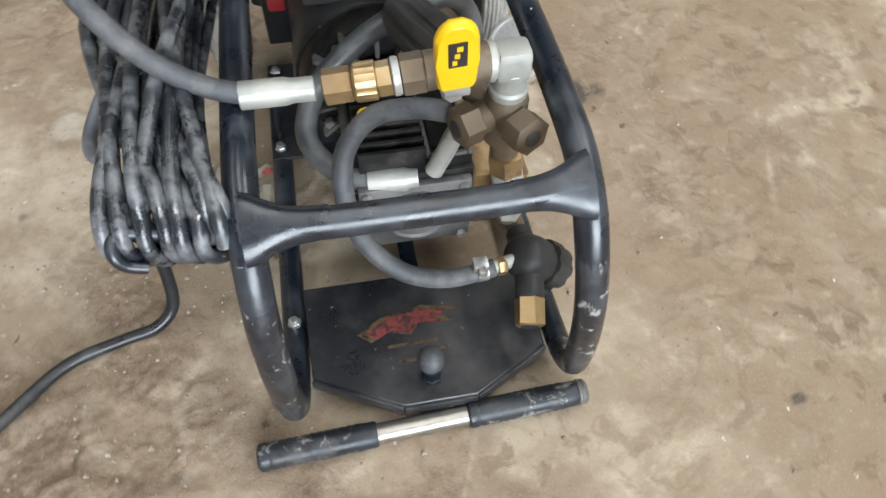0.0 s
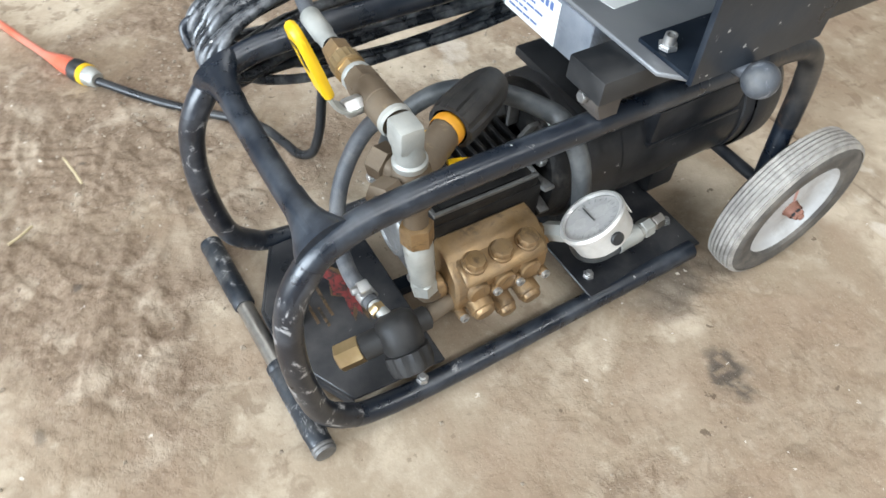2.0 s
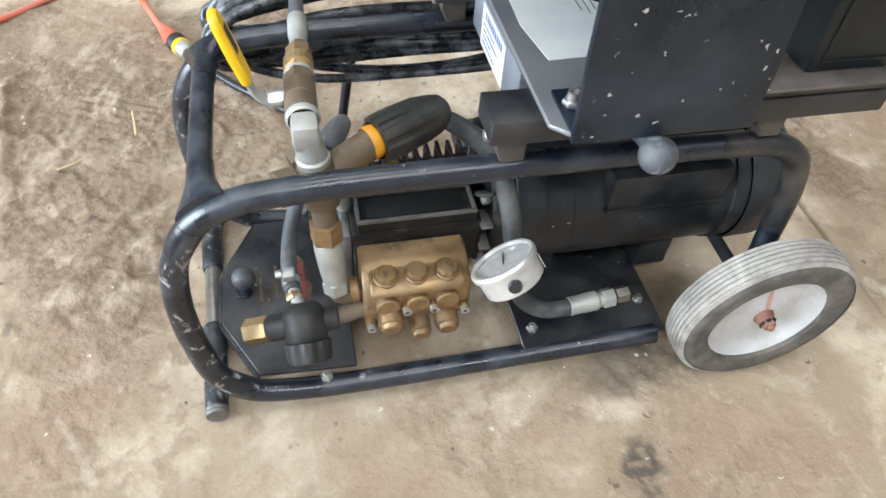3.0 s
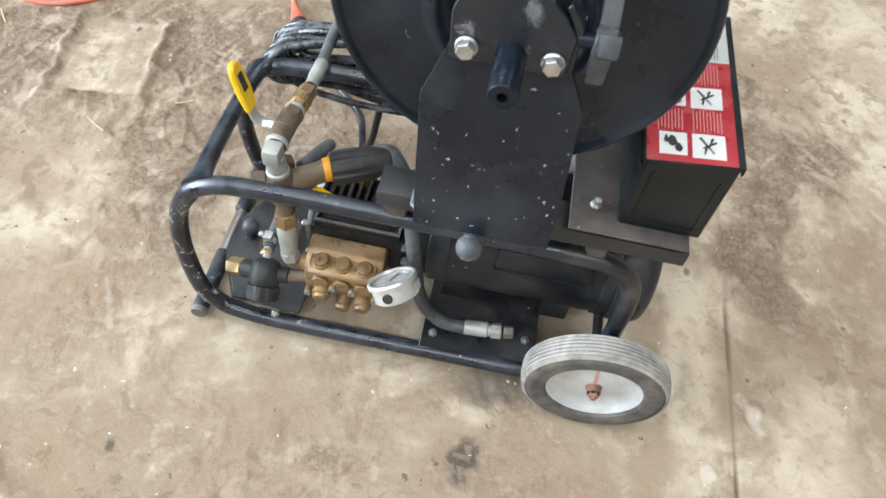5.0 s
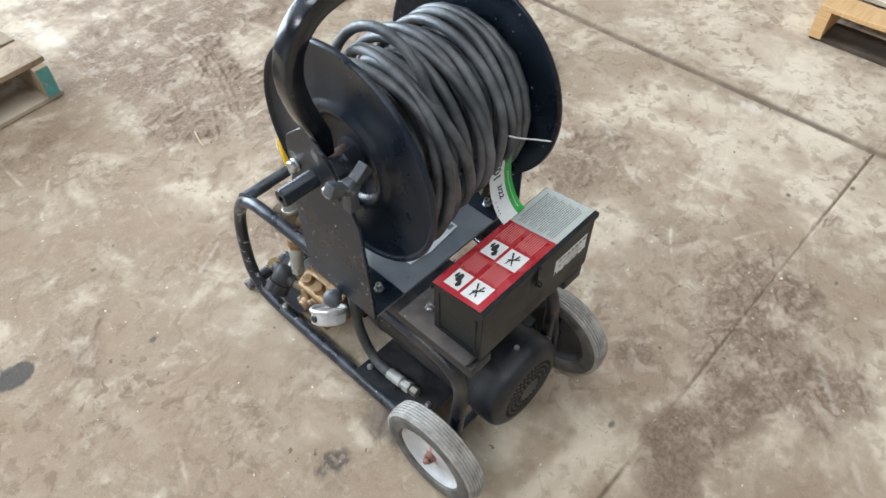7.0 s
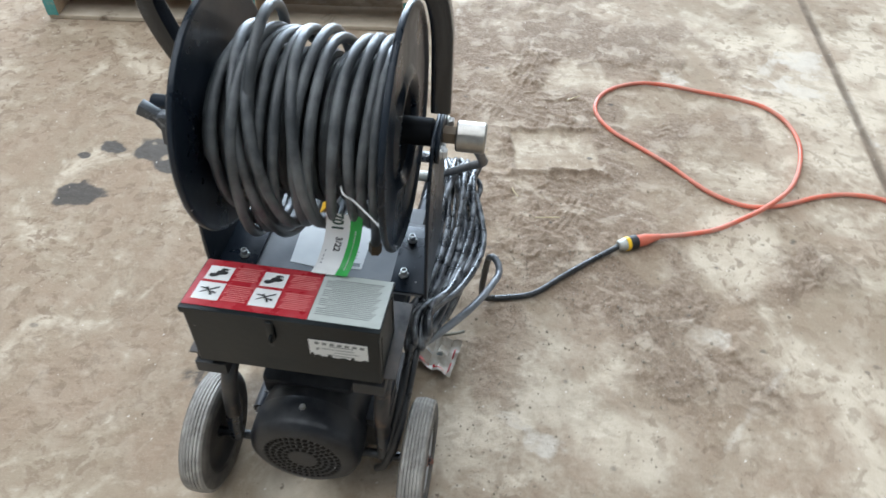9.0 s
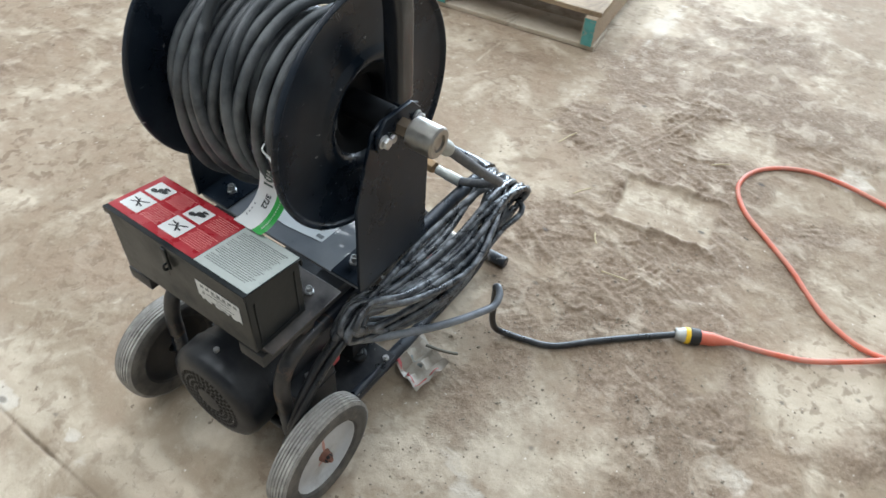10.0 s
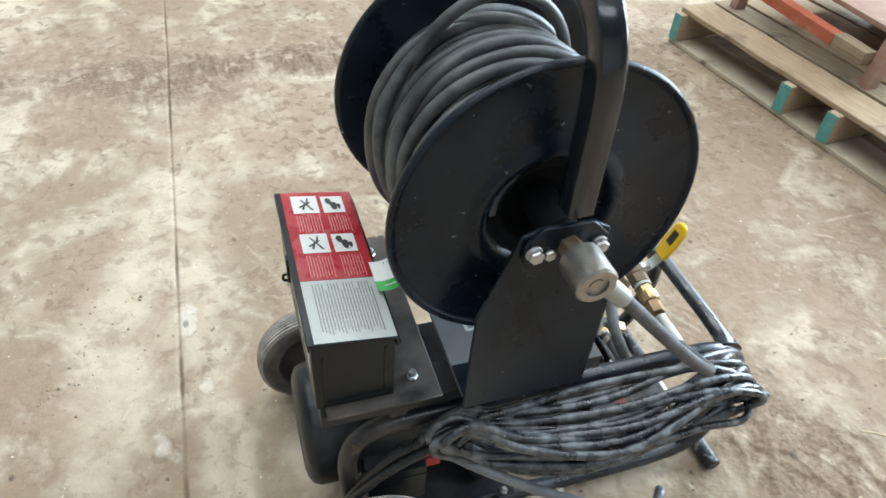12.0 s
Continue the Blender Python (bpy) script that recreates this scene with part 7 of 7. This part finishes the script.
# the dark bottom boards carry the shade below this pallet in their colour
pallet((-1.635, -0.135, 0), 91.0, 1.2, 1.0, (0.0, 0.58, 1.16), ((0.0, 0.10), (0.14, 0.14), (0.31, 0.14), (0.5, 0.14), (0.69, 0.14), (0.86, 0.14)), ((0.02, 0.12), (0.45, 0.12), (0.86, 0.12)), (WOOD_AMBER, WOOD_DUSTY_LIT, WOOD_DUSTY_LIT, WOOD_DUSTY_LIT, WOOD_DUSTY_LIT, WOOD_DUSTY_LIT), WOOD_AMBER, False,
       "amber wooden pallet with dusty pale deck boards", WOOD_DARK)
# red stand on the first pallet
stand = thing("red_stand", (0.95, -1.75, 0.123), "chipped red timber stand standing on the pallet", "stand")
def leg(foot, top, w, d):
    """A leaning square post."""
    a, b = Vector(foot), Vector(top)
    return sweep([a, a.lerp(b, 0.5), b], 1.0, 4, section=[(-w, -d), (w, -d), (w, d), (-w, d)])


part("leg", leg((0.726, -1.672, 0.1225), (0.715, -1.690, 0.42), 0.016, 0.020), PINK_WOOD, stand, "faded pinkish timber leg")
part("leg", leg((1.285, -1.625, 0.1225), (1.275, -1.645, 0.42), 0.016, 0.020), PINK_WOOD, stand, "faded pinkish timber leg")
part("rail", leg((0.865, -1.640, 0.205), (1.275, -1.640, 0.205), 0.019, 0.017), RED_PAINT, stand, "orange-red painted rail")
part("rail_end", box(0.742, 0.868, -1.668, -1.622, 0.186, 0.224, 0.006), WOOD_GREY, stand, "bare worn end of the rail")
part("side_board", box(0.722, 0.742, -2.02, -1.69, 0.205, 0.285, 0.004), PINK_WOOD, stand, "faded pinkish side board")
part("shelf", box(0.742, 1.272, -2.02, -1.70, 0.262, 0.278, 0.003), PINK_WOOD, stand)
part("back_board", box(0.745, 1.272, -2.045, -2.022, 0.150, 0.285, 0.004), RUST, stand, "dark reddish back board")
crate = thing("dark_crate", (0.92, -2.14, 0.1225), "dark brown timber box on the pallet behind the stand", "box")
part("front", box(0.76, 1.10, -2.085, -2.065, 0.1225, 0.27, 0.003), WOOD_DARK, crate)
part("side", box(0.76, 0.78, -2.28, -2.086, 0.1225, 0.27, 0.003), WOOD_DARK, crate)
part("side", box(1.08, 1.10, -2.28, -2.086, 0.1225, 0.27, 0.003), WOOD_DARK, crate)
part("back", box(0.76, 1.10, -2.30, -2.281, 0.1225, 0.27, 0.003), WOOD_DARK, crate)
part("floor_board", box(0.781, 1.079, -2.28, -2.086, 0.1225, 0.135, 0.002), WOOD_DARK, crate)
bm = ball((0.52, -1.63, 0.136), 0.022, None, 14)
for v in bm.verts:
    v.co.z = 0.123 + (v.co.z - 0.114) * 0.62
    v.co.x += 0.006 * noise.noise(v.co * 60)
    v.co.y += 0.006 * noise.noise(v.co * 60 + Vector((5, 0, 0)))
tagged(part("stone_chip", bm, STONE), "grey chip of stone on the pallet", "stone")

# ---------------------------------------------------------------- straws and crumbs on the floor
rs = random.Random(21)
for x, y, a, n in ((-0.365, -0.72, 10, 0.06), (-0.18, -0.93, 60, 0.05), (-0.42, -1.25, 40, 0.05), (-0.05, -1.10, 75, 0.07), (-0.28, -0.80, 120, 0.035)):
    d = Vector((math.cos(radians(a)), math.sin(radians(a)), 0)) * n / 2
    c = Vector((x, y, 0.010))
    tagged(part("straw", tube([c - d, c + Vector((0.002, 0.001, 0.001)), c + d], 0.0018, 6, 4), STRAW), "short pale straw lying on the mud", "straw", "straws")
bm = bmesh.new()
nests = [(rs.gauss(-0.48, 0.20), rs.gauss(-0.42, 0.26)) for k in range(26)] + [(-0.55, 0.10), (-0.40, 0.22), (0.45, 0.34), (0.30, 0.42), (-0.75, 0.30)]
for i in range(1500):
    if i < 1000:
        cx, cy = nests[i % len(nests)]
        x, y, s = rs.gauss(cx, 0.055), rs.gauss(cy, 0.055), rs.uniform(0.0008, 0.0024) * (1.7 if rs.random() < 0.10 else 1)
    elif i < 1280:
        x, y, s = rs.gauss(-0.45, 0.32), rs.gauss(-0.65, 0.45), rs.uniform(0.0008, 0.0030)
    else:
        x, y, s = rs.uniform(-1.3, 1.3), rs.uniform(-1.6, 1.0), rs.uniform(0.0008, 0.0022)
    if -0.14 < x < 0.17 and -0.62 < y < 0.06:
        continue
    vs = [bm.verts.new((x + s * rs.uniform(0.6, 1) * ux, y + s * rs.uniform(0.6, 1) * uy, 0.0015 + s * uz * rs.uniform(0.7, 1.1) + (0.004 if x < -0.1 else 0))) for ux, uy, uz in ((-1, -1, 0), (1, -1, 0), (1, 1, 0), (-1, 1, 0), (-0.5, -0.4, 1), (0.6, -0.5, 0.9), (0.1, 0.6, 1))]
    for f in ((0, 1, 5, 4), (1, 2, 6, 5), (2, 3, 6), (3, 0, 4, 6), (4, 5, 6)):
        bm.faces.new([vs[j] for j in f])
CRUMB = surface("mud_crumb", (0.24, 0.19, 0.138), (0.40, 0.335, 0.26), 25, (0.85, 0.95), 0, 0.3, 200)
tagged(part("mud_crumbs", bm, CRUMB, smooth=False), "loose crumbs of dry mud over the floor", "debris", kind="stuff")
